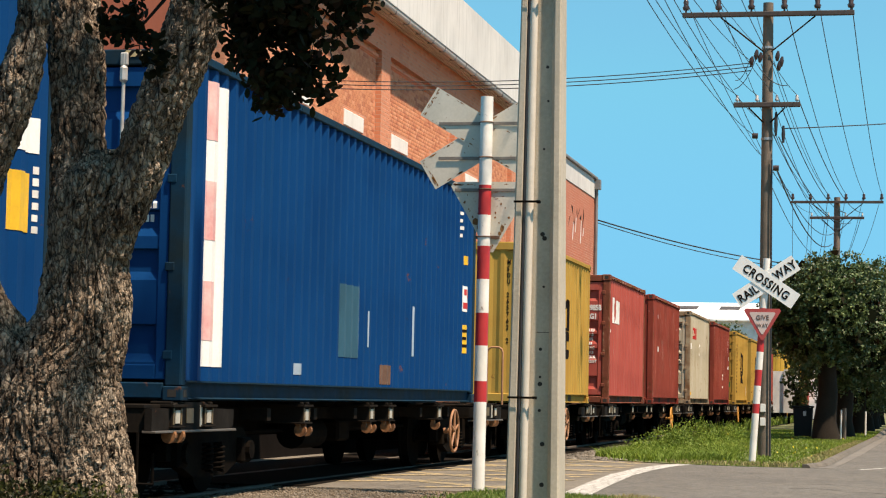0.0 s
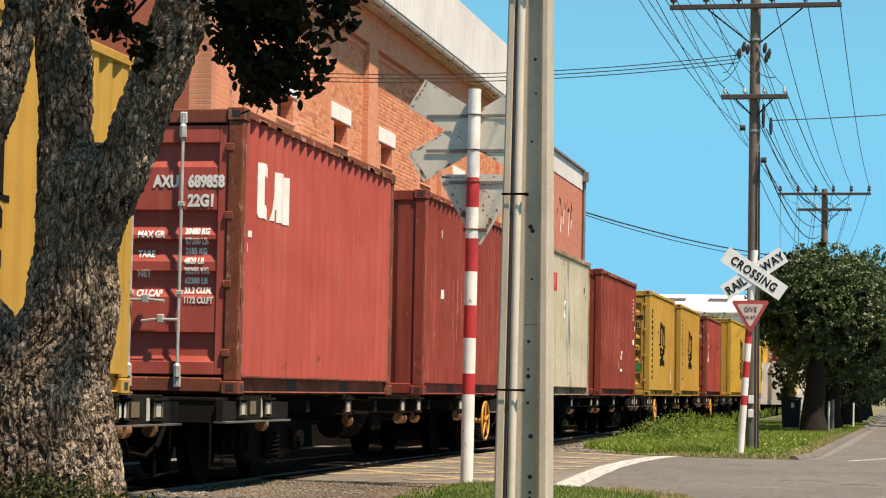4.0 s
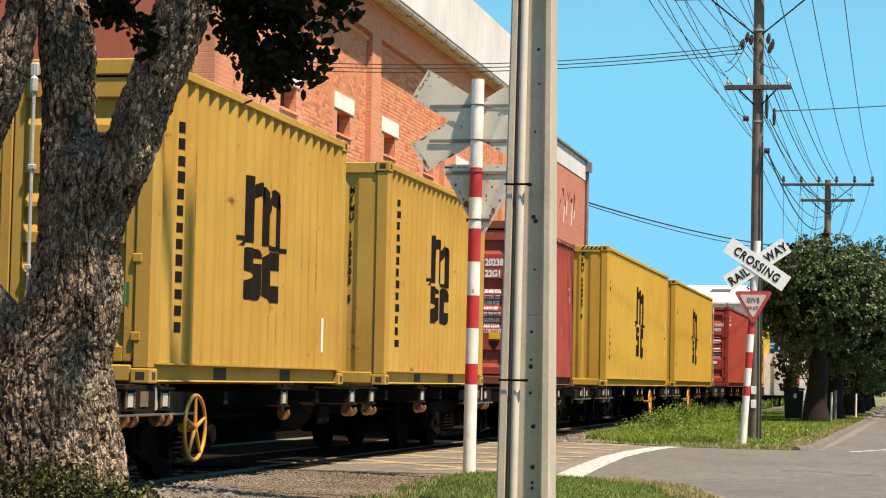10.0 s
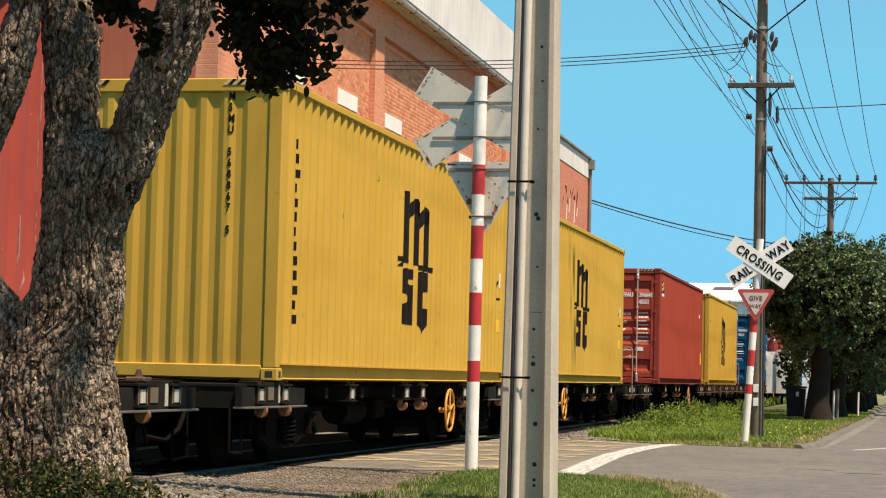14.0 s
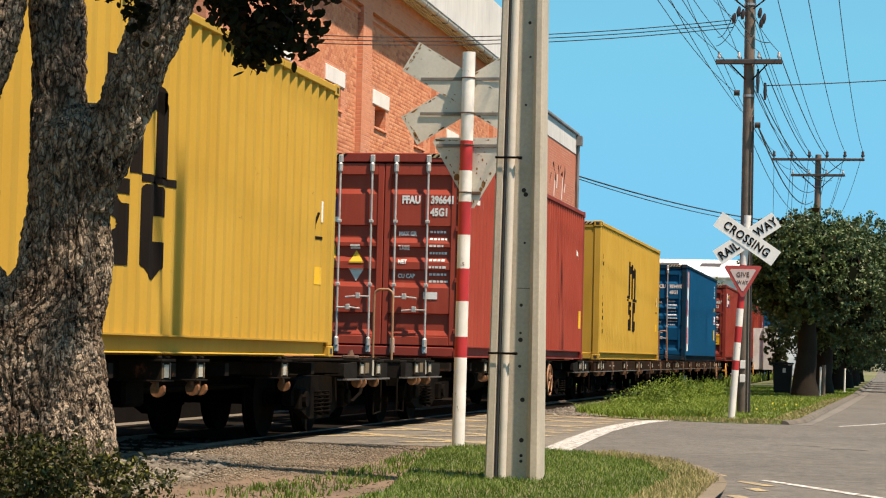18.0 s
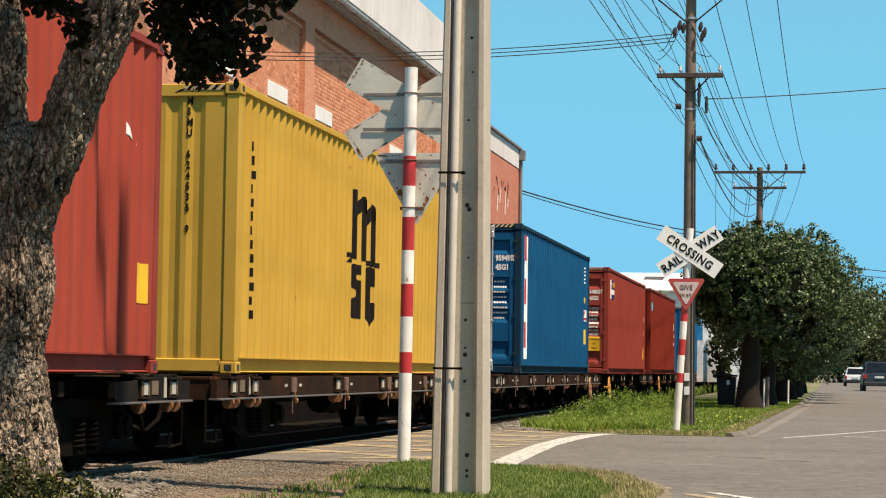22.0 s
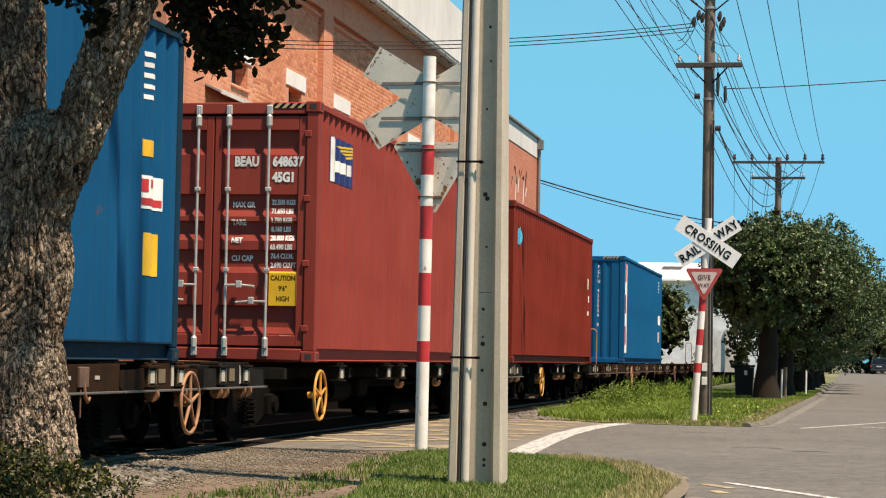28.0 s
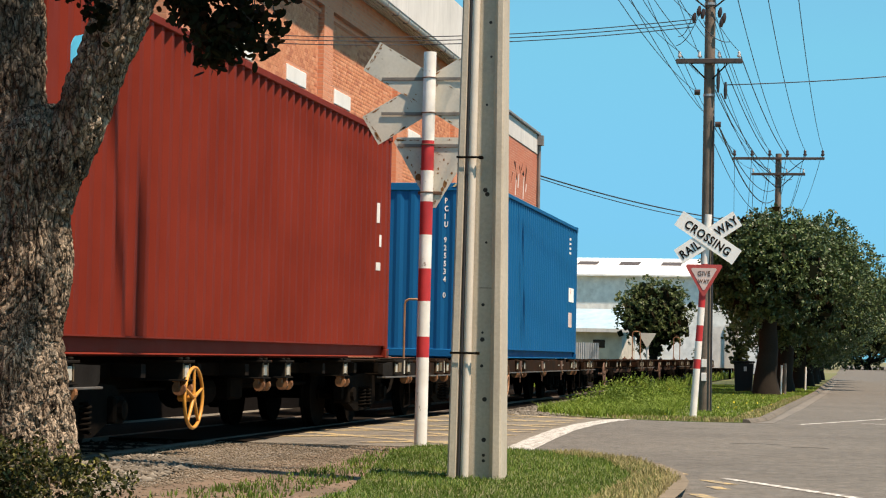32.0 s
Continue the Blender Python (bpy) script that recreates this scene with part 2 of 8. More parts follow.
blue_ink = mat("navy_print", (0.012, 0.02, 0.12), 0.5)
stripe_cream = mat("faded_warning_stripe", (0.55, 0.4, 0.2), 0.6)
yellow_ink = mat("yellow_print", (0.825, 0.4704, 0.02), 0.5)
green_ink = mat("green_print", (0.02, 0.25, 0.06), 0.5)
cyan_ink = mat("pale_blue_print", (0.05, 0.42, 0.62), 0.5)
galv = mat("galvanised_steel", (0.45, 0.46, 0.46), 0.45, 0.6, col2=(0.32, 0.33, 0.34), scale=12)
bar_steel = mat("zinc_bar", (0.52, 0.5, 0.47), 0.5, 0.3, col2=(0.38, 0.35, 0.31), scale=9, rust=0.1)
rusty = mat("rusty_steel", (0.17, 0.085, 0.05), 0.85, col2=(0.085, 0.045, 0.03), scale=4, grain=0.3, bump=0.004)
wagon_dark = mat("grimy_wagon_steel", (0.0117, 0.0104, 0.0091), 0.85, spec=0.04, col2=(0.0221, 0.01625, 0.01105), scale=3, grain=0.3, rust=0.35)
wagon_brown = mat("rusty_wagon_steel", (0.0224, 0.0144, 0.0085), 0.85, spec=0.05, col2=(0.0434, 0.018, 0.0085), scale=3, grain=0.3, rust=0.5)
# black steel, set darker still to stand in for shade under wagons
black_steel = mat("black_steel_and_shade", (0.006, 0.005, 0.0045), 0.92, spec=0.02, col2=(0.012, 0.009, 0.006), scale=5, grain=0.3)
plate_grey = mat("dark_grey_side_plate", (0.022, 0.019, 0.016), 0.85, col2=(0.012, 0.010, 0.008), scale=3, grain=0.3, rust=0.3, spec=0.05)
lip_steel = mat("pale_lip_steel", (0.11, 0.1, 0.085), 0.6, col2=(0.09, 0.075, 0.06), scale=5, grain=0.3)
tan_hook = mat("tan_painted_steel", (0.29, 0.13, 0.055), 0.75, col2=(0.07, 0.03, 0.015), scale=9, spec=0.2)
hand_yellow = mat("orange_yellow_paint", (0.62, 0.27, 0.035), 0.5, col2=(0.5, 0.2, 0.03), scale=6)
hand_tan = mat("weathered_orange_paint", (0.36, 0.17, 0.075), 0.6, col2=(0.25, 0.11, 0.05), scale=6)
reflector = mat("pale_reflector", (0.62, 0.57, 0.46), 0.5, grain=0.4)
reflector_y = mat("amber_reflector", (0.2, 0.13, 0.055), 0.5, grain=0.4)
rail_steel = mat("rail_steel", (0.05, 0.034, 0.024), 0.9, 0.0, spec=0.05)
rail_top = mat("worn_rail_head", (0.13, 0.105, 0.085), 0.7, 0.0, spec=0.1)
concrete = mat("weathered_concrete", (0.528, 0.46, 0.356), 0.85, col2=(0.424, 0.368, 0.284), scale=1.6, grain=0.2, bump=0.004, bscale=80, streak=0.4, streak_col=(0.33, 0.29, 0.23), spread=False)
kerb_mat = mat("kerb_concrete", (0.1488, 0.124, 0.093), 0.9, col2=(0.0806, 0.06696, 0.0496), scale=2, grain=0.25, bump=0.006)
gutter_dust = mat("dusty_gutter", (0.2, 0.175, 0.14), 0.95, col2=(0.13, 0.115, 0.095), scale=1.2, grain=0.4)
kerb_dusty = mat("dusty_kerb_concrete", (0.2088, 0.162, 0.1044), 0.9, col2=(0.144, 0.1116, 0.072), scale=2, grain=0.3, bump=0.006)
pvc = mat("white_conduit", (0.6324, 0.5766, 0.4836), 0.7, col2=(0.5394, 0.4929, 0.4092), scale=3, streak=0.3)
timber = mat("weathered_pole_timber", (0.21, 0.16, 0.12), 0.9, col2=(0.14, 0.108, 0.082), scale=3, grain=0.3, streak=0.6, streak_col=(0.16, 0.13, 0.1), bump=0.01)
timber_arm = mat("crossarm_timber", (0.07, 0.055, 0.05), 0.9, grain=0.3)
post_white = mat("white_post_paint", (0.84, 0.8, 0.73), 0.5, col2=(0.72, 0.68, 0.6), scale=5, rust=0.35, rust_scale=11, chips=(0.3, 0.27, 0.22), chip_at=0.64)
post_red = mat("red_post_paint", (0.55, 0.03, 0.03), 0.5, col2=(0.44, 0.025, 0.025), scale=5)
sign_white = mat("sign_white", (0.88, 0.86, 0.8), 0.45, col2=(0.82, 0.8, 0.74), scale=3)
sign_pink = mat("sign_faded_pink", (0.72, 0.56, 0.5), 0.5)
sign_red = mat("sign_faded_red", (0.5, 0.07, 0.06), 0.5)
bracket_grey = mat("grey_bracket_steel", (0.2, 0.185, 0.16), 0.6, col2=(0.14, 0.12, 0.1), scale=6, rust=0.3)
sign_back = mat("bare_aluminium_back", (0.62, 0.575, 0.48), 0.6, 0.05, col2=(0.53, 0.49, 0.4), scale=3, rust=0.15, rust_scale=8)
white_wall = mat("whitewashed_wall", (0.68, 0.66, 0.615), 0.85, col2=(0.55, 0.535, 0.5), scale=0.6, streak=0.6, streak_col=(0.3, 0.29, 0.27), spread=False)
lintel_white = mat("painted_lintel", (0.8, 0.78, 0.72), 0.8, col2=(0.7, 0.68, 0.62), scale=2, streak=0.2, spread=False)
cornice_mat = mat("cornice_render", (0.66, 0.61, 0.53), 0.8, col2=(0.52, 0.48, 0.41), scale=1, streak=0.4, spread=False)
gutter_mat = mat("grey_gutter", (0.22, 0.21, 0.2), 0.6, spread=False)
asphalt = mat("asphalt", (0.188, 0.1685, 0.1378), 0.9, blot=0.3, col2=(0.1457, 0.1296, 0.106), scale=0.35, grain=0.6, gscale=42, bump=0.03, bscale=38, chips=(0.11, 0.095, 0.08), spread=False)
asphalt_old = mat("worn_crossing_asphalt", (0.2175, 0.187, 0.1392), 0.9, blot=0.3, col2=(0.1653, 0.1392, 0.1044), scale=0.8, grain=0.4, gscale=70, bump=0.01, spread=False)
line_white = mat("road_paint_white", (0.7, 0.68, 0.62), 0.8, col2=(0.5, 0.48, 0.43), scale=5, grain=0.35, gscale=40, chips=(0.23, 0.205, 0.17), chip_at=0.49)
line_yellow = mat("road_paint_yellow", (0.56, 0.39, 0.15), 0.8, col2=(0.36, 0.27, 0.13), scale=3, grain=0.35, gscale=50, chips=(0.21, 0.18, 0.135), chip_at=0.48)
soil = mat("dry_soil", (0.2112, 0.1408, 0.088), 0.95, col2=(0.1232, 0.0836, 0.0528), scale=0.8, grain=0.4, gscale=50, bump=0.02, bscale=25, spread=False)
# near-black gravel: the train's shade is put into this base colour
shade_gravel_mat = mat("shade_gravel", (0.02, 0.016, 0.012), 0.95, spec=0.03, col2=(0.012, 0.009, 0.007), scale=1.5, grain=0.5, gscale=35, bump=0.03, bscale=30, spread=False)
turf = mat("turf_soil", (0.10, 0.13, 0.035), 0.95, col2=(0.17, 0.15, 0.06), scale=1.2, grain=0.4, gscale=30, bump=0.02, spread=False)
field = mat("far_ground", (0.12, 0.13, 0.05), 0.95, col2=(0.2, 0.17, 0.09), scale=0.05, grain=0.3, gscale=3, spread=False)
brick_side = brick_mat("orange_brick_side", 0.92)
brick_wing = brick_mat("dark_red_brick_side", 0.72, 0.75)
brick_end = brick_mat("orange_brick_end")
dark_void = mat("dark_interior", (0.03, 0.025, 0.02), 0.9)
bark = bark_mat("rough_grey_bark", (0.417, 0.3305, 0.2441), (0.1271, 0.08441, 0.05695), (0.010, 0.0066, 0.0045), 0.022)
# dark base puts crown shade into street tree trunks; twigs and stems share it
bark_dark = mat("shade_dark_bark", (0.035, 0.027, 0.02), 0.95, grain=0.4, spec=0.1)
# near-black leaves: shade below and inside crowns is put into this colour
leaf_shade = leaf_mat("shade_dark_leaves", (0.012, 0.015, 0.006), (0.018, 0.02, 0.008), (0.05, 0.022, 0.014), 0.7, 0.08)
leaf_tree = leaf_mat("street_tree_leaves", (0.0264, 0.0468, 0.0161), (0.0696, 0.1105, 0.0345), (0.156, 0.195, 0.06325), 0.45, 0.35, 0.1)
leaf_mid = leaf_mat("verge_tree_leaves", (0.05, 0.075, 0.022), (0.11, 0.145, 0.045), (0.2, 0.22, 0.08))
leaf_far = leaf_mat("far_leaves", (0.036, 0.055, 0.016), (0.065, 0.085, 0.028), (0.13, 0.125, 0.05))
grass_mat = leaf_mat("grass_blades", (0.05175, 0.1092, 0.0138), (0.1092, 0.1898, 0.023), (0.253, 0.2702, 0.069), 0.6)
weed_mat = leaf_mat("lush_weeds", (0.1152, 0.1872, 0.02), (0.1728, 0.2574, 0.028), (0.2448, 0.2808, 0.048), 0.6)
shrub_mat = leaf_mat("shrub_leaves", (0.01, 0.013, 0.003), (0.034, 0.039, 0.007), (0.21, 0.2, 0.04), 0.55)
stone_mat = leaf_mat("ballast_stone", (0.136, 0.117, 0.09), (0.2312, 0.2015, 0.162), (0.3536, 0.3185, 0.264), 0.9, 0.1)
wire_mat = mat("dark_wire", (0.025, 0.025, 0.028), 0.6)
ceramic = mat("brown_insulator", (0.05, 0.028, 0.022), 0.3)
red_render = mat("red_painted_render", (0.4, 0.105, 0.055), 0.85, col2=(0.34, 0.085, 0.045), scale=0.7, streak=0.3, spread=False)
# stones below the train carry its shade in their colour
shade_stone = leaf_mat("shade_ballast_stone", (0.02, 0.016, 0.012), (0.035, 0.028, 0.022), (0.06, 0.05, 0.04), 0.9, 0.08)
pale_gravel = mat("pale_gravel", (0.27, 0.235, 0.185), 0.95, col2=(0.19, 0.16, 0.12), scale=1.5, grain=0.5, gscale=35, bump=0.03, bscale=30, spread=False)

# ---- mesh helpers ----
def part(name, bm, material, parent=None, label="", smooth=False):
    """Links a bmesh as one mesh object, under a thing where one is given."""
    me = bpy.data.meshes.new(name)
    bm.normal_update()
    bm.to_mesh(me)
    bm.free()
    return piece(name, me, material, parent, label, smooth)


def piece(name, me, material, parent=None, label="", smooth=False):
    if material is not None and not me.materials:
        me.materials.append(material)
    if smooth:
        me.polygons.foreach_set("use_smooth", [True] * len(me.polygons))
    ob = new(name, me)
    ob.parent = parent
    if label:
        tagged(ob, label)
    return ob


def thing(name, label, category, group="", kind="", at=None):
    ob = new(name)
    ob.empty_display_size = 0.2
    if at is not None:
        ob.matrix_basis = at
    return tagged(ob, label, category, group, kind)


def box(bm, a, b, bevel=0.0):
    x0, y0, z0 = a
    x1, y1, z1 = b
    vs = [bm.verts.new(p) for p in ((x0, y0, z0), (x1, y0, z0), (x1, y1, z0), (x0, y1, z0), (x0, y0, z1), (x1, y0, z1), (x1, y1, z1), (x0, y1, z1))]
    fs = [bm.faces.new([vs[i] for i in q]) for q in ((3, 2, 1, 0), (4, 5, 6, 7), (0, 1, 5, 4), (1, 2, 6, 5), (2, 3, 7, 6), (3, 0, 4, 7))]
    if bevel:
        es = list({e for f in fs for e in f.edges})
        bmesh.ops.bevel(bm, geom=es, offset=bevel, segments=1, affect="EDGES")
    return bm


def tube(bm, pts, radii, n=10, cap=True):
    """A round bar through points."""
    pts = [Vector(p) for p in pts]
    if not isinstance(radii, (list, tuple)):
        radii = [radii] * len(pts)
    rings = []
    side = None
    for i, p in enumerate(pts):
        d = (pts[min(i + 1, len(pts) - 1)] - pts[max(i - 1, 0)]).normalized()
        ref = side if side is not None else (Vector((0, 0, 1)) if abs(d.z) < 0.9 else Vector((1, 0, 0)))
        u = (ref - d * ref.dot(d)).normalized()
        side = u
        w = d.cross(u)
        rings.append([bm.verts.new(p + (u * math.cos(a) + w * math.sin(a)) * radii[i]) for a in (2 * math.pi * k / n for k in range(n))])
    for r0, r1 in zip(rings, rings[1:]):
        for k in range(n):
            bm.faces.new((r0[k], r0[(k + 1) % n], r1[(k + 1) % n], r1[k]))
    if cap:
        # the ends have vertices of their own, so that round shading stays upright
        bm.faces.new([bm.verts.new(v.co) for v in rings[0][::-1]])
        bm.faces.new([bm.verts.new(v.co) for v in rings[-1]])
    return bm


def prism(bm, outline, axis, lo, hi):
    """A flat outline pushed along an axis: axis 'x' takes (y, z) pairs, 'y' (x, z), 'z' (x, y)."""
    def at(p, k):
        return {"x": (k, p[0], p[1]), "y": (p[0], k, p[1]), "z": (p[0], p[1], k)}[axis]
    a = [bm.verts.new(at(p, lo)) for p in outline]
    b = [bm.verts.new(at(p, hi)) for p in outline]
    n = len(outline)
    for i in range(n):
        bm.faces.new((a[i], a[(i + 1) % n], b[(i + 1) % n], b[i]))
    bm.faces.new(a[::-1])
    bm.faces.new(b)
    bmesh.ops.recalc_face_normals(bm, faces=bm.faces[:])
    return bm


def ring(bm, centre, axis, radius, thick, n=28, m=8):
    """A torus round the x or y axis."""
    c = Vector(centre)
    e1, e2 = {"x": (Vector((0, 1, 0)), Vector((0, 0, 1))), "y": (Vector((1, 0, 0)), Vector((0, 0, 1))), "z": (Vector((1, 0, 0)), Vector((0, 1, 0)))}[axis]
    ax = e1.cross(e2)
    grid = []
    for i in range(n):
        a = 2 * math.pi * i / n
        d = e1 * math.cos(a) + e2 * math.sin(a)
        grid.append([bm.verts.new(c + d * (radius + thick * math.cos(b)) + ax * thick * math.sin(b)) for b in (2 * math.pi * k / m for k in range(m))])
    for i in range(n):
        for k in range(m):
            bm.faces.new((grid[i][k], grid[(i + 1) % n][k], grid[(i + 1) % n][(k + 1) % m], grid[i][(k + 1) % m]))
    return bm


def B():
    return bmesh.new()


letters = {}


def words(text, size, material, parent, m, name="lettering", label="", bold=0.0, width=1.0, depth=0.002, align="LEFT", spacing=1.0):
    """Writing in the built-in font as a thin mesh; it lies in the local x-y plane of m and reads along x."""
    key = (text, size, bold, width, depth, align, spacing)
    if key not in letters:
        cu = bpy.data.curves.new("text", "FONT")
        cu.body, cu.size, cu.extrude, cu.offset = text, size, depth, bold
        cu.align_x, cu.space_character, cu.resolution_u = align, spacing, 3
        ob = bpy.data.objects.new("text", cu)
        scene.collection.objects.link(ob)
        me = bpy.data.meshes.new_from_object(ob.evaluated_get(bpy.context.evaluated_depsgraph_get()))
        bpy.data.objects.remove(ob)
        bpy.data.curves.remove(cu)
        if width != 1.0:
            me.transform(Matrix.Diagonal((width, 1, 1, 1)))
        letters[key] = me
    me = letters[key].copy()
    me.materials.clear()
    if parent and parent.name in skins:
        me.transform(m)
        bm = B()
        bm.from_mesh(me)
        bmesh.ops.translate(bm, verts=bm.verts[:], vec=(0, 0.004, 0))
        lay(bm, parent)
        bm.to_mesh(me)
        bm.free()
        m = Matrix.Identity(4)
    ob = piece(name, me, material, parent, label)
    ob.matrix_basis = m
    return ob


skins = {}  # pressed profiles of each container's faces, by its name


def lay(bm, parent):
    """Lays printed shapes into the pressed steel beneath them, on the street side or the near end of a container."""
    skin = skins.get(parent.name) if parent else None
    if not skin or not bm.verts:
        return
    side, end, ribs = skin
    lo = [min(v.co[i] for v in bm.verts) for i in range(3)]
    hi = [max(v.co[i] for v in bm.verts) for i in range(3)]

    def split(axis, stops):
        no = Vector([1.0 if i == axis else 0.0 for i in range(3)])
        for q in stops:
            if lo[axis] + 1e-4 < q < hi[axis] - 1e-4:
                bmesh.ops.bisect_plane(bm, geom=bm.verts[:] + bm.edges[:] + bm.faces[:], plane_co=no * q, plane_no=no, dist=1e-6)

    if lo[0] >= -0.0235 and hi[0] <= -0.008:
        us, ds = [p[0] for p in side], [p[1] for p in side]
        split(1, us)
        for v in bm.verts:
            v.co.x += float(np.interp(v.co.y, us, ds))
    elif lo[1] > 0.0125 and hi[1] < 0.031 and lo[0] > -CW + 0.15 and hi[0] < -0.06:
        if ribs:
            inner = ((-CW + 0.245, -CW / 2 - 0.096), (-CW / 2 + 0.096, -0.245))
            zs, ys = [p[1] for p in ribs], [p[0] - 0.03 for p in ribs]
            split(2, zs)
            split(0, [q for a in inner for q in a])
            for f in bm.faces:
                f.tag = any(a < f.calc_center_median().x < b for a, b in inner)
            for v in bm.verts:
                if any(f.tag for f in v.link_faces):
                    v.co.y += float(np.interp(v.co.z, zs, ys))
        else:
            us, ds = [p[0] for p in end], [p[1] for p in end]
            split(0, us)
            for v in bm.verts:
                v.co.y += float(np.interp(v.co.x, us, ds))


def patch(name, material, parent, spans, face, depth=0.003, label=""):
    """Flat printed shapes on a face: spans are (u0, v0, u1, v1); face maps (u, v, out) to a place."""
    if len(spans) > 1 and name in ("casting_hole", "label_patch", "scuff", "scrape", "forklift_pocket", "lettering_bar", "emblem_bars", "data_lettering", "red_print", "emblem"):
        for one in spans:
            patch(name, material, parent, [one], face, depth, label)
        return None
    bm = B()
    for u0, v0, u1, v1 in spans:
        ps = [face(u, v, o) for o in (0.0, depth) for u, v in ((u0, v0), (u1, v0), (u1, v1), (u0, v1))]
        vs = [bm.verts.new(p) for p in ps]
        for q in ((3, 2, 1, 0), (4, 5, 6, 7), (0, 1, 5, 4), (1, 2, 6, 5), (2, 3, 7, 6), (3, 0, 4, 7)):
            bm.faces.new([vs[i] for i in q])
    bmesh.ops.recalc_face_normals(bm, faces=bm.faces[:])
    lay(bm, parent)
    return part(name, bm, material, parent, label)


def poly_patch(name, material, parent, outlines, face, depth=0.003, label=""):
    """Printed shapes of any outline; each shape of an emblem is a part of its own."""
    if name in ("emblem", "graffiti_mark", "scrape") and len(outlines) > 1:
        for one in outlines:
            poly_patch(name, material, parent, [one], face, depth, label)
        return None
    bm = B()
    for o in outlines:
        lo = [bm.verts.new(face(u, v, 0)) for u, v in o]
        hi = [bm.verts.new(face(u, v, depth)) for u, v in o]
        n = len(o)
        bm.faces.new(hi)
        bm.faces.new(lo[::-1])
        for i in range(n):
            bm.faces.new((lo[i], lo[(i + 1) % n], hi[(i + 1) % n], hi[i]))
    bmesh.ops.recalc_face_normals(bm, faces=bm.faces[:])
    lay(bm, parent)
    return part(name, bm, material, parent, label)


def mesh_from(name, verts, faces, material):
    me = bpy.data.meshes.new(name)
    me.from_pydata(verts, [], faces)
    me.materials.append(material)
    return me


def quads_mesh(name, corners, material):
    """Many loose leaves: corners is an array (n, corners of a leaf, 3)."""
    n, q = corners.shape[:2]
    me = bpy.data.meshes.new(name)
    me.vertices.add(q * n)
    me.vertices.foreach_set("co", np.asarray(corners, dtype=np.float32).ravel())
    me.loops.add(q * n)
    me.loops.foreach_set("vertex_index", np.arange(q * n, dtype=np.int32))
    me.polygons.add(n)
    me.polygons.foreach_set("loop_start", np.arange(0, q * n, q, dtype=np.int32))
    me.update(calc_edges=True)
    me.materials.append(material)
    return me


# ---- the setting: ground, road, track, building ----
def slab(name, outline, lo, hi, material, label, category, kind="structure"):
    bm = B()
    prism(bm, outline, "z", lo, hi)
    return tagged(part(name, bm, material), label, category, kind=kind)


bm = B()
for x0, x1 in ((-3000, 3000),):
    vs = [bm.verts.new(p) for p in ((x0, -3000, -0.05), (x1, -3000, -0.05), (x1, 3000, -0.05), (x0, 3000, -0.05))]
    bm.faces.new(vs)
tagged(part("ground", bm, field), "dry grassy ground reaching to the horizon", "ground", kind="structure")

slab("road", [(-3.3, -60), (9, -60), (9, 21.2), (30, 21.2), (30, 32.5), (9.5, 32.5), (11.5, 160), (14, 420), (0.6, 420), (-0.2, 160), (-1.15, 32.6), (-3.3, 32.6)], -0.2, 0.0, asphalt,
     "worn grey asphalt street with a side road over the track", "road")
slab("level_crossing", [(-16, 21.2), (-3.3, 21.2), (-3.3, 32.6), (-4.4, 33.4), (-6.0, 33.6), (-16, 33.6)], -0.2, -0.004, asphalt_old,
     "patched tan asphalt level crossing across the railway track", "level crossing")
slab("gravel_edge", [(-5.95, -60), (-4.9, -60), (-4.7, 21.2), (-5.95, 21.2)], -0.22, -0.014, pale_gravel, "pale gravel shoulder beside the rails", "gravel")
slab("track_bed", [(-10.6, -60), (-5.95, -60), (-5.95, 21.2), (-10.6, 21.2)], -0.25, -0.035, shade_gravel_mat, "gravel bed of the railway track, coloured near-black for train shade", "track bed")
slab("track_bed_beyond", [(-10.6, 33.6), (-5.6, 33.6), (-4.6, 36), (-4.9, 60), (-5, 420), (-10.6, 420)], -0.25, -0.02, shade_gravel_mat, "gravel bed of the railway track beyond the crossing, coloured near-black for train shade", "track bed")
slab("dirt_strip", [(-4.9, -60), (-3.0, -60), (-3.0, 13.5), (-3.4, 16), (-3.6, 18.4), (-3.55, 21.2), (-4.7, 21.2)], -0.2, -0.012, soil, "bare brown dirt strip beside the track", "dirt")


def verge(name, outline, top, material, label):
    """A raised grass bank with a slightly domed top."""
    return slab(name, outline, -0.15, top, material, label, "grass verge")


NEAR_VERGE = [(-3.0, -20), (-1.2, -20), (-1.2, 14.6), (-1.24, 15.6), (-1.38, 16.8), (-1.64, 18.0), (-2.0, 18.9), (-2.5, 19.65), (-3.2, 20.2), (-4.0, 20.5), (-3.95, 18.8), (-3.5, 16), (-3.1, 13.5)]
FAR_VERGE = [(-4.5, 33.6), (-3.9, 32.75), (-3.2, 32.2), (-2.2, 31.9), (-1.4, 32.0), (-1.2, 33.4), (-1.05, 42), (-0.7, 62), (-0.45, 100), (-0.1, 160), (-4.9, 160), (-4.9, 60), (-4.6, 36)]
verge("verge_near", NEAR_VERGE, 0.05, turf, "mown grass verge round the concrete pole")
verge("verge_far", FAR_VERGE, 0.009, turf, "grass verge beyond the crossing")


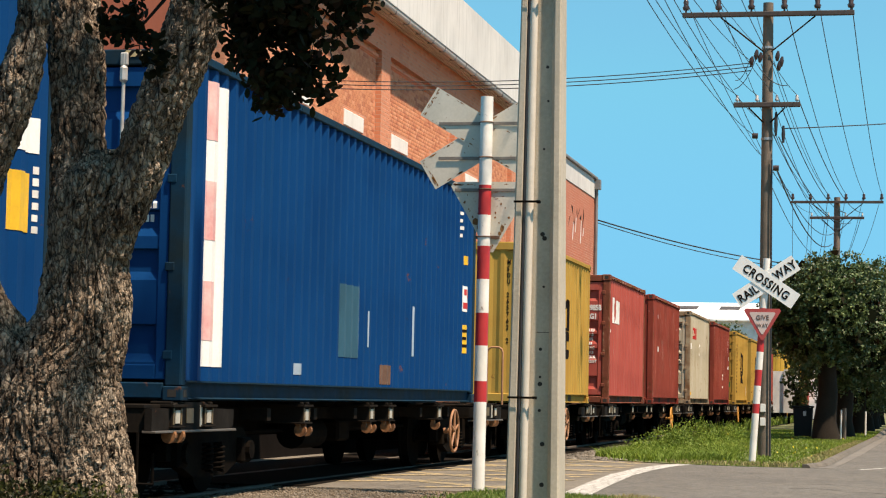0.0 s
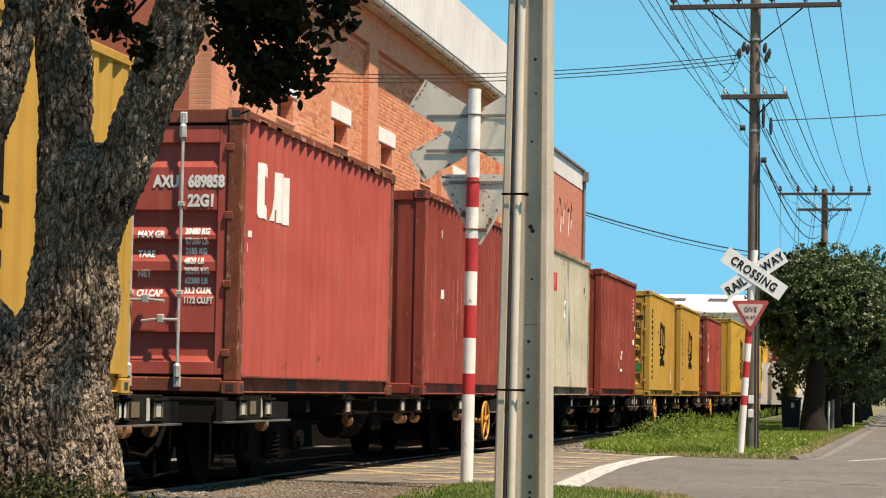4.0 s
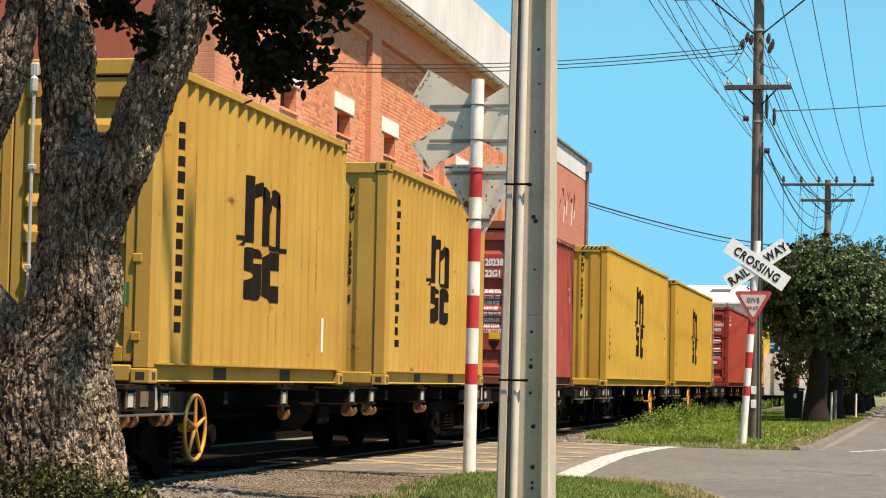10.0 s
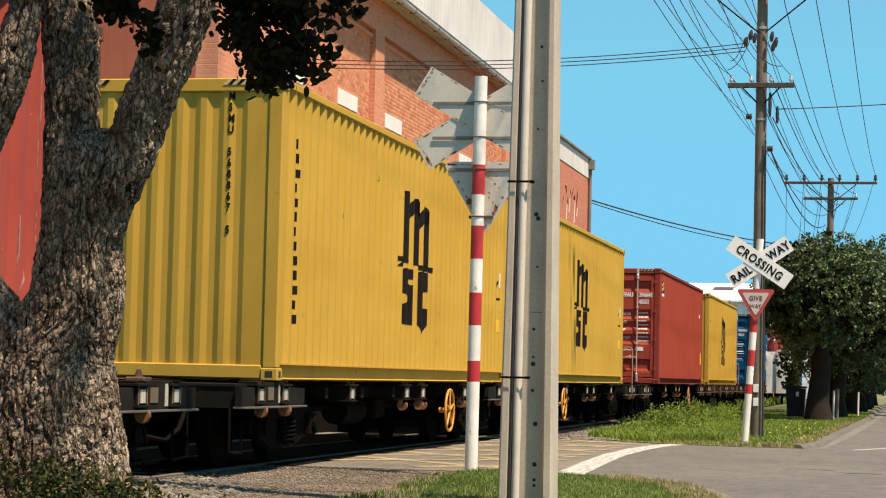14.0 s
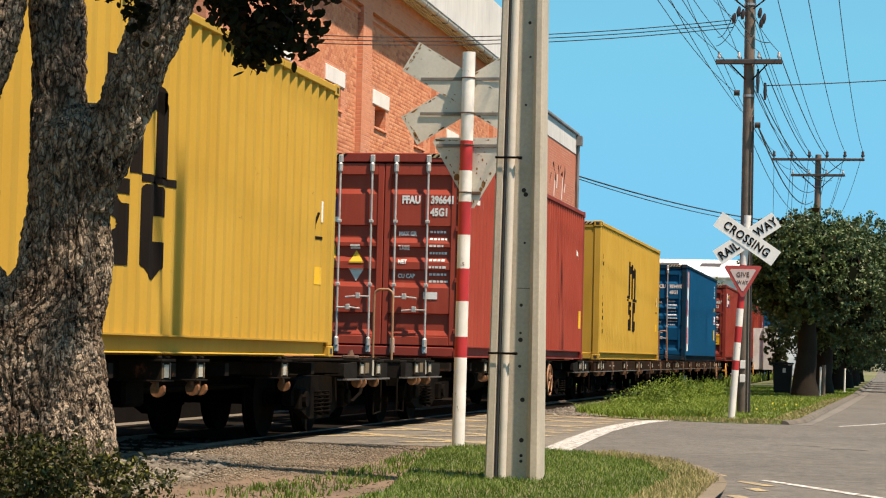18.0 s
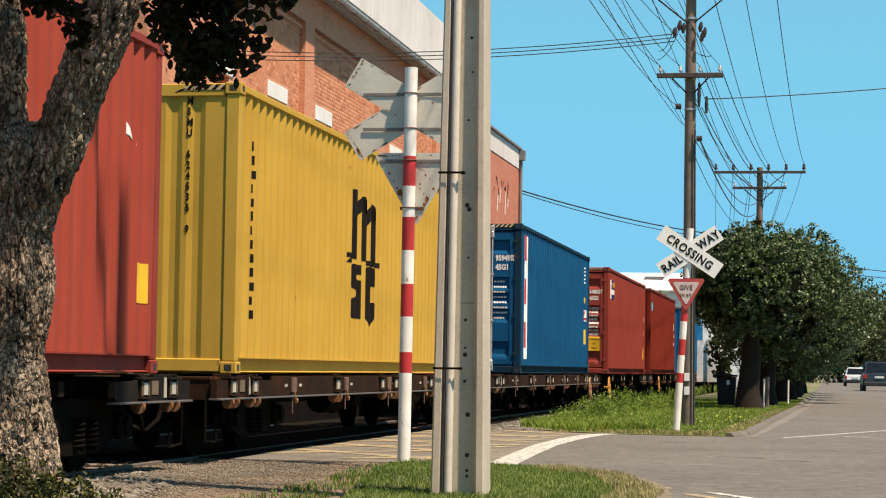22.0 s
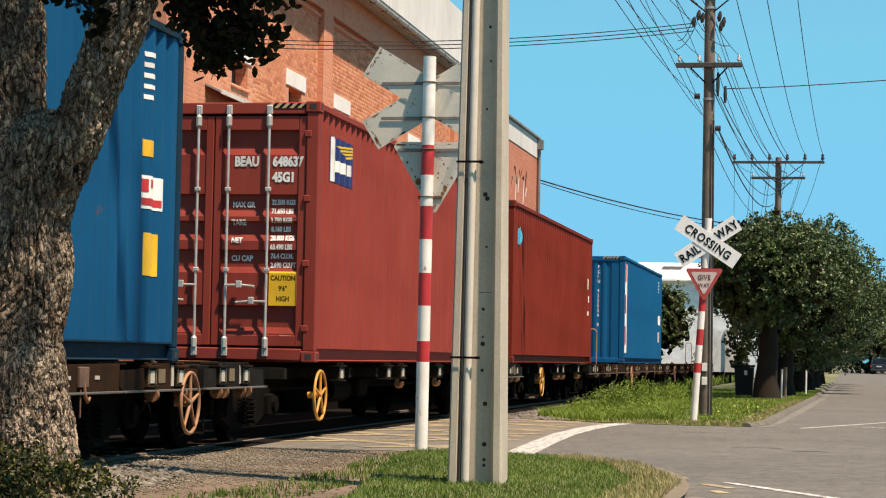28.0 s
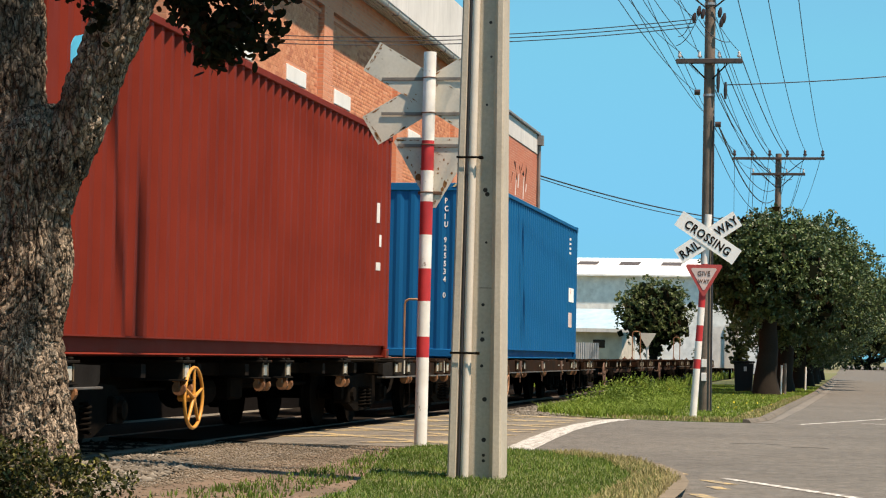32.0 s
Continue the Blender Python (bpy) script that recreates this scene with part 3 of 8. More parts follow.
def kerb(name, line, width, top, label, material=kerb_mat):
    """Kerb stones along a line, each its own piece with an open joint."""
    owner = thing(name, label, "kerb", kind="structure")
    pts = [Vector((x, y, 0)) for x, y in line]
    run = []
    for a, b in zip(pts, pts[1:]):
        n = max(1, round((b - a).length / 0.9))
        run += [(a.lerp(b, k / n), a.lerp(b, (k + 1) / n)) for k in range(n)]
    for a, b in run:
        d = (b - a).normalized()
        s = Vector((d.y, -d.x, 0))
        bm = B()
        a2, b2 = a + d * 0.006, b - d * 0.006
        prof = [(0, -0.1), (width, -0.1), (width, top - 0.05), (width - 0.035, top - 0.012), (width - 0.07, top), (0, top)]
        lo = [bm.verts.new(a2 + s * u + Vector((0, 0, v))) for u, v in prof]
        hi = [bm.verts.new(b2 + s * u + Vector((0, 0, v))) for u, v in prof]
        for i in range(6):
            bm.faces.new((lo[i], hi[i], hi[(i + 1) % 6], lo[(i + 1) % 6]))
        bm.faces.new(lo)
        bm.faces.new(hi[::-1])
        bmesh.ops.recalc_face_normals(bm, faces=bm.faces[:])
        part("kerb_stone", bm, material, owner)
    return owner


kerb("kerb_near", [(-1.2, 2), (-1.2, 14.6), (-1.24, 15.6), (-1.38, 16.8), (-1.64, 18.0), (-2.0, 18.9), (-2.5, 19.65)][::-1], -0.11, 0.055, "weathered concrete kerb round the near verge", kerb_dusty)
kerb("kerb_far", [(-1.4, 32.0), (-1.2, 33.4), (-1.05, 42), (-0.7, 62), (-0.45, 100), (-0.3, 130)], 0.13, 0.055, "weathered concrete kerb along the far verge")
slab("gutter_strip", [(-1.24, 32.0), (-0.95, 32.0), (-0.68, 42), (-0.32, 62), (-0.05, 100), (-0.2, 100), (-0.5, 62), (-0.87, 42), (-1.02, 33.4)], -0.05, 0.004, gutter_dust, "pale dusty gutter along the far kerb", "gutter")


# ---- road paint ----
def stripe(name, line, width, material, label, z=0.004):
    owner_bm = B()
    pts = [Vector((x, y, 0)) for x, y in line]
    left, right = [], []
    for i, p in enumerate(pts):
        d = (pts[min(i + 1, len(pts) - 1)] - pts[max(i - 1, 0)]).normalized()
        s = Vector((-d.y, d.x, 0)) * width / 2
        left.append(p + s)
        right.append(p - s)
    for i in range(len(pts) - 1):
        a = [owner_bm.verts.new((q.x, q.y, z)) for q in (left[i], right[i], right[i + 1], left[i + 1])]
        owner_bm.faces.new(a)
    bmesh.ops.remove_doubles(owner_bm, verts=owner_bm.verts[:], dist=0.0005)
    bmesh.ops.recalc_face_normals(owner_bm, faces=owner_bm.faces[:])
    return tagged(part(name, owner_bm, material), label, "road marking", kind="structure")


stripe("limit_line", [(-3.12, 20.6), (-3.16, 21.5), (-3.3, 24.0), (-3.43, 27.0), (-3.42, 29.5), (-3.32, 31.2), (-3.2, 32.0), (-3.05, 32.3)], 0.3, line_white, "thick worn white limit line before the track")
stripe("lane_line", [(-0.87, 17.05), (-0.3, 15.95), (0.33, 14.75), (0.9, 13.6)], 0.1, line_white, "thin white edge line")
stripe("far_lane_line", [(-0.56, 31.8), (0.1, 33.95), (0.78, 36.2), (3.0, 43)], 0.1, line_white, "thin white edge line across the side road mouth")
stripe("far_lane_mark", [(0.35, 33.1), (0.8, 33.0)], 0.12, line_white, "short white road mark")
for i, (p, q) in enumerate((((-1.5, 18.3), (-1.24, 17.45)), ((-1.02, 16.75), (-0.78, 16.25)), ((-0.92, 15.95), (-0.8, 15.6)), ((-0.98, 15.0), (-0.84, 14.6)))):
    stripe("no_stopping_dash", [p, q], 0.11, line_yellow, "worn yellow no-stopping dash")
for k in range(6):
    y = 21.9 + k * 2.0
    stripe("hatch_line", [(-3.75, y), (-8.6, y + 4.6)] if y + 4.6 < 33.3 else [(-3.75, y), (-3.75 - (33.2 - y) * 1.05, 33.2)], 0.26, line_yellow, "worn yellow cross-hatching on the crossing", z=0.0)
for k in range(6):
    y = 22.9 + k * 2.0
    stripe("hatch_line", [(-3.75, y), (-3.75 - min(4.8, (y - 21.8) * 1.05), max(21.8, y - 4.6))], 0.26, line_yellow, "worn yellow cross-hatching on the crossing", z=0.001)


crack_tar = mat("dark_crack", (0.055, 0.048, 0.04), 0.95, grain=0.4)
for line, w in (([(-1.2, 24.2), (-0.95, 24.3), (-0.62, 24.1)], 0.05), ([(-0.5, 23.5), (-0.28, 23.6), (-0.1, 23.45)], 0.06), ([(-1.0, 25.6), (-0.7, 25.75)], 0.04), ([(0.9, 27.6), (1.3, 27.9), (1.6, 27.7)], 0.05), ([(-2.6, 29.0), (-2.2, 29.2), (-1.7, 28.9)], 0.04)):
    stripe("road_crack", line, w, crack_tar, "short dark crack in the asphalt", z=0.003)
# thin dark sheet painted where the train's shade falls on the crossing
slab("oily_strip", [(-8.6, 21.2), (-5.95, 21.2), (-6.05, 24), (-5.9, 28), (-6.0, 33.6), (-8.6, 33.6)], -0.1, 0.0045, shade_gravel_mat, "near-black strip standing in for shade under the trains on the crossing", "road surface")


# ---- track ----
TRACK_X = -6.9


def rail(name, x):
    owner = thing(name, "steel running rail with a polished head", "rail", "rails of the track", "structure")
    bm = B()
    prism(bm, [(x - 0.06, -0.15), (x + 0.06, -0.15), (x + 0.06, -0.135), (x + 0.01, -0.12), (x + 0.01, -0.045), (x - 0.01, -0.045), (x - 0.01, -0.12), (x - 0.06, -0.135)], "y", -60, 420)
    part("web", bm, rail_steel, owner)
    bm = B()
    prism(bm, [(x - 0.034, -0.045), (x + 0.034, -0.045), (x + 0.034, 0.008), (x + 0.024, 0.014), (x - 0.024, 0.014), (x - 0.034, 0.008)], "y", -60, 420)
    part("head", bm, rail_top, owner, "polished steel rail head")


rail("rail_east", TRACK_X + 0.57)
rail("rail_west", TRACK_X - 0.57)

# ---- the brick warehouse ----
WX = -10.8
shell = thing("brick_warehouse", "large orange brick warehouse with white parapet beside the track", "warehouse", kind="structure")
REC = 0.13
# main wall, with recessed panels between piers and small openings below the eaves
panels = [(36.2, 43.68), (44.49, 51.34), (52.15, 59.3)]
openings = [(37.27 + 4.08 * k, 5.86) for k in range(6)]


def wall_grid(ys, zs, x, solid, bm, thick):
    for (y0, y1) in zip(ys, ys[1:]):
        for (z0, z1) in zip(zs, zs[1:]):
            if solid((y0 + y1) / 2, (z0 + z1) / 2):
                box(bm, (x - thick, y0, z0), (x, y1, z1))


bm = B()
hole = lambda y, z: any(a < y < a + 1.05 and b < z < b + 0.47 for a, b in openings)
ys = sorted({33.0, 62.0, *[a for a, _ in openings], *[a + 1.05 for a, _ in openings], *[v for p in panels for v in p]})
zs = [-0.2, 5.86, 6.33, 8.25, 9.04]
inpanel = lambda y, z: z < 8.25 and any(a < y < b for a, b in panels)
wall_grid(ys, zs, WX - REC, lambda y, z: not hole(y, z), bm, 0.25)
wall_grid(ys, zs, WX, lambda y, z: not inpanel(y, z) and not hole(y, z), bm, REC - 0.002)
bmesh.ops.remove_doubles(bm, verts=bm.verts[:], dist=0.0001)
part("side_wall", bm, brick_side, shell, "orange brick wall with recessed panels")
bm = B()
box(bm, (-32, 33.0, 4.25), (WX - REC - 0.252, 33.28, 9.04))
part("end_wall", bm, red_render, shell, "plain red-painted rendered end wall")
bm = B()
box(bm, (-32, 33.01, -0.2), (WX - REC - 0.252, 33.28, 4.247))
part("end_wall_foot", bm, brick_wing, shell, "dark red brick below the painted render")
bm = B()
for y0, y1 in panels:
    prism(bm, [(WX - REC, 8.06), (WX - REC + 0.06, 8.1), (WX - REC + 0.06, 8.16), (WX - REC, 8.16)], "y", y0 + 0.01, y1 - 0.01)
part("corbel_course", bm, brick_side, shell, "projecting corbelled brick course under the panel head")
for a, b in openings:
    bm = B()
    box(bm, (WX - REC - 0.1, a - 0.25, b + 0.475), (WX - REC + 0.025, a + 1.3, b + 0.80), 0.012)
    part("lintel", bm, lintel_white, shell, "white painted concrete lintel")
    w = piece("window", mesh_from("window", [(WX - REC - 0.24, a, b), (WX - REC - 0.24, a + 1.05, b), (WX - REC - 0.24, a + 1.05, b + 0.47), (WX - REC - 0.24, a, b + 0.47)], [(0, 1, 2, 3)], dark_void), None, shell, "dark recessed ventilation window")
    for k in (0.35, 0.7):
        bm = B()
        box(bm, (WX - REC - 0.22, a + k - 0.02, b), (WX - REC - 0.18, a + k + 0.02, b + 0.47))
        part("mullion", bm, timber_arm, w)
    bm = B()
    box(bm, (WX - REC - 0.16, a - 0.05, b - 0.06), (WX - REC + 0.04, a + 1.1, b - 0.004), 0.01)
    part("sill", bm, brick_side, shell)
bm = B()
prism(bm, [(WX + 0.002, 8.95), (WX + 0.3, 8.93), (WX + 0.3, 8.955), (WX + 0.002, 8.975)], "y", 32.7, 62.2)
part("soffit", bm, cornice_mat, shell, "grey boarded soffit under the eaves")
for k in range(2):
    bm = B()
    box(bm, (WX + 0.08 + 0.11 * k, 32.7, 8.915 - 0.008 * k), (WX + 0.11 + 0.11 * k, 62.2, 8.944 - 0.008 * k))
    part("soffit_batten", bm, cornice_mat, shell, "pale batten along the soffit")
bm = B()
box(bm, (WX + 0.302, 32.7, 8.9), (WX + 0.33, 62.2, 9.02))
part("fascia", bm, white_wall, shell, "pale weathered fascia board")
bm = B()
gut = [(WX + 0.332 + 0.14 * (0.5 - 0.5 * math.cos(a)), 8.995 - 0.1 * math.sin(a)) for a in (math.pi * k / 8 for k in range(9))]
prism(bm, gut + [(u, v) for u, v in ((WX + 0.47, 9.01), (WX + 0.334, 9.012))], "y", 32.6, 62.25)
part("gutter", bm, cornice_mat, shell, "round grey roof gutter")
bm = B()
prism(bm, [(WX + 0.456, 9.0125), (WX + 0.484, 9.0125), (WX + 0.484, 9.034), (WX + 0.456, 9.034)], "y", 32.6, 62.25)
part("gutter_lip", bm, gutter_mat, shell, "dark lip of the gutter")
for k in range(24):
    bm = B()
    box(bm, (WX + 0.31, 33.2 + 1.22 * k, 8.886), (WX + 0.482, 33.23 + 1.22 * k, 9.0), 0.004)
    part("gutter_bracket", bm, gutter_mat, shell)
bm = B()
prism(bm, [(WX - 0.25, 9.042), (WX + 0.44, 9.042), (WX + 0.02, 9.2), (WX - 0.25, 9.25)], "y", 32.7, 62.1)
part("eaves_flashing", bm, gutter_mat, shell, "dull grey flashing behind the gutter")
bm = B()
prism(bm, [(WX - 0.25, 9.252), (WX + 0.0, 9.254), (WX + 0.0, 10.9), (WX - 0.06, 10.94), (WX - 0.25, 10.94)], "y", 32.7, 62.0)
part("parapet", bm, white_wall, shell, "tall whitewashed parapet with grey weather streaks")
bm = B()
box(bm, (-32, 33.3, 10.5), (WX - 0.26, 61.9, 10.7))
part("roof", bm, gutter_mat, shell, "grey flat roof")
# drainpipes down the wing and the lower wing itself
wing = thing("warehouse_wing", "lower orange brick wing with white band and coping", "warehouse", kind="structure")
bm = B()
box(bm, (WX - 0.3, 62.004, -0.2), (WX - 0.02, 76.3, 8.18))
part("side_wall", bm, brick_wing, wing)
bm = B()
box(bm, (-32, 76.0, -0.2), (WX - 0.304, 76.3, 8.9))
part("end_wall", bm, brick_end, wing)
bm = B()
box(bm, (WX - 0.3, 62.004, 8.184), (WX, 76.3, 8.86))
part("parapet_band", bm, white_wall, wing, "peeling whitewashed parapet band")
bm = B()
box(bm, (WX - 0.36, 62.004, 8.864), (WX + 0.08, 76.4, 8.97), 0.02)
part("coping", bm, gutter_mat, wing, "dark coping")
bm = B()
tube(bm, [(WX + 0.06, 76.15, -0.1), (WX + 0.06, 76.15, 8.3), (WX + 0.06, 76.15, 8.86)], 0.06, 8)
box(bm, (WX - 0.02, 76.0, 8.5), (WX + 0.2, 76.35, 8.85))
part("downpipe", bm, gutter_mat, wing, "dark rainwater downpipe")
face = lambda u, v, o: (WX - 0.02 + o, u, v)
gr = random.Random(4)
poly_patch("graffiti_mark", black_ink, wing, [[(70 + i * 0.5 + gr.random() * 0.4, 6.6 + gr.random() * 0.9), (70.5 + i * 0.5, 6.7 + gr.random() * 0.9), (70.3 + i * 0.5 + gr.random() * 0.4, 7.0 + gr.random() * 0.6)] for i in range(7)], face, 0.004, "dark graffiti scrawl")
poly_patch("graffiti_stroke", white_ink, wing, [[(71 + i * 0.6, 6.3 + (i % 3) * 0.3), (71.12 + i * 0.6, 6.3 + (i % 3) * 0.3), (71.3 + i * 0.6, 6.9 + (i % 2) * 0.2), (71.18 + i * 0.6, 6.9 + (i % 2) * 0.2)] for i in range(5)], face, 0.004, "pale graffiti strokes")
# lean-to roof against the main wall
lean = thing("lean_to_roof", "small lean-to roof with white edge against the brick wall", "roof", kind="structure")
bm = B()
prism(bm, [(WX - REC + 0.004, 5.62), (WX + 0.3, 5.42), (WX + 0.3, 5.46), (WX - REC + 0.004, 5.66)], "y", 35.2, 39.0)
part("sheet", bm, galv, lean)
bm = B()
box(bm, (WX + 0.304, 35.15, 5.4), (WX + 0.33, 39.05, 5.48))
part("fascia", bm, cornice_mat, lean, "weathered pale fascia board")

# plain low walls, added to close the view under wagons; black for shade
under_wagon_black = mat("under_wagon_shade", (0.012, 0.01, 0.009), 0.9, spec=0.04, grain=0.4, spread=False)
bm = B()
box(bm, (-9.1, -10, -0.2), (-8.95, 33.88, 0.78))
tagged(part("trackside_wall", bm, under_wagon_black), "low black wall added behind the track to darken the view under wagons", "wall", kind="structure")
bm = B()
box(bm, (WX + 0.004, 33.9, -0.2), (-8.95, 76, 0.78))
tagged(part("loading_platform", bm, under_wagon_black), "low black block added along the warehouse to darken the view under wagons", "platform", kind="structure")

# ---- the container train ----
TRAIN_X = -5.69  # the side of the containers that faces the street
DECK = 0.866
CW = 2.438
TRAVEL = [  # seconds, metres gone
    (0, 0.00), (1, 6.04), (2, 12.08), (3, 18.13), (4, 24.18), (5, 30.24), (6, 36.31), (7, 42.38),
    (8, 48.44), (9, 54.47), (10, 60.49), (11, 66.51), (12, 72.54), (13, 78.59), (14, 84.66), (15, 90.72),
    (16, 96.73), (17, 102.66), (18, 108.55), (19, 114.42), (20, 120.32), (21, 126.28), (22, 132.26), (23, 138.23),
    (24, 144.13), (25, 149.94), (26, 155.69), (27, 161.41), (28, 167.12), (29, 172.82), (30, 178.50), (31, 184.18),
    (32, 189.85),
]
train = []  # thing, place along the train, height


def corrugated(length, z0, z1, pitch, flat_out, slope, depth):
    """Profile of pressed steel sheet: pairs of run and depth."""
    pts = [(0, 0)]
    x = 0.06
    flat_in = pitch - flat_out - 2 * slope
    while x + pitch < length - 0.06:
        pts += [(x + flat_out / 2, 0), (x + flat_out / 2 + slope, -depth), (x + flat_out / 2 + slope + flat_in, -depth), (x + flat_out / 2 + 2 * slope + flat_in, 0)]
        x += pitch
    pts.append((length, 0))
    return pts


def sheet(bm, pts, z0, z1, place):
    """A corrugated sheet with thickness; place maps (run, depth, z)."""
    rows = []
    for off in (0.0, -0.004):
        rows.append([[bm.verts.new(place(u, d + off, z)) for u, d in pts] for z in (z0, z1)])
    for k, flip in ((0, False), (1, True)):
        lo, hi = rows[k]
        for i in range(len(pts) - 1):
            f = (lo[i], lo[i + 1], hi[i + 1], hi[i])
            bm.faces.new(f[::-1] if flip else f)
    return bm


HC, ST = 2.896, 2.591
L40, L20 = 12.192, 6.058
side_cache = {}


def container(label, L, H, colour, door, rail_colour=None, group="containers of the train"):
    """A freight container with its near end at y = 0 and its street side at x = 0."""
    c = thing("shipping_container", label, "shipping container", group)
    pm = paint[colour]
    pr = paint[rail_colour or colour]
    ribs = []
    if door:
        k = H / HC
        ribs = [(0.04, 0.29)]
        for r0, r1 in ((0.38, 0.62), (1.05, 1.24), (1.41, 1.56), (1.68, 1.86), (2.37, 2.60)):
            ribs += [(0.04, r0 * k - 0.07), (0.075, r0 * k), (0.075, r1 * k - 0.012), (0.04, r1 * k)]
        ribs.append((0.04, H - 0.32))
    skins[c.name] = ([(0.15 + u, d) for u, d in corrugated(L - 0.3, 0, 0, 0.279, 0.07, 0.068, 0.036)], [(-CW + 0.15 + u, -d) for u, d in corrugated(CW - 0.3, 0, 0, 0.236, 0.06, 0.058, 0.022)], ribs)
    key = (L, H, door)
    if key not in side_cache:
        made = {}
        # street side and far side
        pts = corrugated(L - 0.3, 0, 0, 0.279, 0.07, 0.068, 0.036)
        bm = B()
        sheet(bm, pts, 0.165, H - 0.085, lambda u, d, z: (-0.022 + d, 0.15 + u, z))
        made["side"] = bm
        bm = B()
        sheet(bm, [(0, 0), (L - 0.3, 0)], 0.165, H - 0.085, lambda u, d, z: (-CW + 0.03 - d, 0.15 + u, z))
        bmesh.ops.recalc_face_normals(bm, faces=bm.faces[:])
        made["far"] = bm
        bm = B()
        box(bm, (-CW + 0.05, 0.12, H - 0.06), (-0.05, L - 0.12, H - 0.022))
        made["roof"] = bm
        bm = B()
        for x in (-0.065, -CW + 0.005):
            box(bm, (x, 0.15, H - 0.085), (x + 0.06, L - 0.15, H - 0.01), 0.008)
        made["top_rail"] = bm
        bm = B()
        for x, s in ((-0.012, -1), (-CW + 0.012, 1)):
            prism(bm, [(x, 0.153), (x, 0.168), (x + s * 0.08, 0.168), (x + s * 0.08, 0.015), (x + s * 0.02, 0.015), (x + s * 0.02, 0.02), (x + s * 0.056, 0.03), (x + s * 0.056, 0.153)], "y", 0.15, L - 0.15)
        box(bm, (-CW + 0.1, 0.15, 0.1), (-0.1, L - 0.15, 0.16))
        box(bm, (-CW + 0.5, 0.15, -0.008), (-0.5, L - 0.15, 0.098))
        made["bottom_rail"] = bm
        # corner posts, one bmesh each
        for i, (x, y) in enumerate(((-0.15, 0), (-CW, 0), (-0.15, L - 0.15), (-CW, L - 0.15))):
            bm = B()
            lo, hi = (-0.004, 0.138) if i % 2 == 0 else (0.012, 0.154)
            box(bm, (x + lo, y + 0.012, 0.118), (x + hi, y + 0.138, H - 0.118), 0.012)
            made["post%d" % i] = bm
        bm = B()
        castings = []
        for x in (-0.165, -CW):
            for y in (0, L - 0.178):
                for z in (0, H - 0.118):
                    castings.append((x, y, z))
        box(bm, (0, 0, 0), (0.165, 0.178, 0.118), 0.008)
        made["casting"] = bm
        made["casting_places"] = castings
        for k, v in made.items():
            if k != "casting_places":
                me = bpy.data.meshes.new(k)
                v.normal_update()
                v.to_mesh(me)
                v.free()
                made[k] = me
        side_cache[key] = made
    made = side_cache[key]

    def add(name, me, material, label=""):
        me = me.copy()
        me.materials.clear()
        return piece(name, me, material, c, label)

    add("side_panel", made["side"], pm, "corrugated steel side")
    add("side_panel", made["far"], pm)
    add("roof", made["roof"], pm)
    add("top_rail", made["top_rail"], pr)
    add("bottom_rail", made["bottom_rail"], pr)
    for i in range(4):
        add("corner_post", made["post%d" % i], pr)
    cast = made["casting"].copy()
    cast.materials.append(pr)
    for p in made["casting_places"]:
        o = piece("corner_casting", cast, None, c)
        o.location = p
    dark = []
    for x, y, z in made["casting_places"]:
        if x > -0.2:
            dark.append((y + 0.05, z + 0.03, y + 0.128, z + 0.09))
    patch("casting_hole", dark_void, c, dark, lambda u, v, o: (0.0005 + o, u, v), 0.001)
    patch("casting_hole", dark_void, c, [(x + 0.045, z + 0.03, x + 0.12, z + 0.09) for x, y, z in made["casting_places"] if y == 0], lambda u, v, o: (u, -0.0005 - o, v), 0.001)
    if L < 7:
        patch("forklift_pocket", dark_void, c, [(y, 0.03, y + 0.36, 0.14) for y in (L / 2 - 1.21, L / 2 + 0.85)], lambda u, v, o: (-0.0675 + o, u, v), 0.001, "dark forklift pocket")
    # far end: plain framed sheet
    bm = B()
    box(bm, (-CW + 0.15, L - 0.06, 0.12), (-0.15, L - 0.03, H - 0.1))
    part("end_panel", bm, pm, c)
    # near end
    bm = B()
    box(bm, (-CW + 0.165, 0.012, 0.015), (-0.165, 0.14, 0.145), 0.01)
    part("end_sill", bm, pr, c)
    bm = B()
    box(bm, (-CW + 0.165, 0.015, H - 0.14), (-0.165, 0.14, H - 0.01), 0.01)
    part("end_header", bm, pr, c)
    if door:
        for side in (0, 1):
            x0, x1 = (-CW + 0.155, -CW / 2 - 0.006) if side else (-CW / 2 + 0.006, -0.155)
            bm = B()
            z0, z1 = 0.17, H - 0.16
            # frame of the leaf
            box(bm, (x0, 0.03, z0), (x0 + 0.09, 0.08, z1), 0.008)
            box(bm, (x1 - 0.09, 0.03, z0), (x1, 0.08, z1), 0.008)
            box(bm, (x0 + 0.09, 0.03, z0), (x1 - 0.09, 0.08, z0 + 0.12), 0.006)
            box(bm, (x0 + 0.09, 0.03, z1 - 0.16), (x1 - 0.09, 0.08, z1), 0.006)
            # horizontal pressed ribs
            prof = ribs
            lo = [bm.verts.new((x0 + 0.09, y, z)) for y, z in prof]
            hi = [bm.verts.new((x1 - 0.09, y, z)) for y, z in prof]
            for i in range(len(prof) - 1):
                bm.faces.new((lo[i], hi[i], hi[i + 1], lo[i + 1]))
            leaf = part("door", bm, pm, c, "steel door leaf with pressed horizontal ribs")
            for k in range(4):
                zz = z0 + 0.2 + k * (z1 - z0 - 0.4) / 3
                bm = B()
                xh = x0 - 0.06 if side else x1 - 0.02
                box(bm, (xh, 0.006, zz - 0.035), (xh + 0.08, 0.035, zz + 0.035), 0.006)
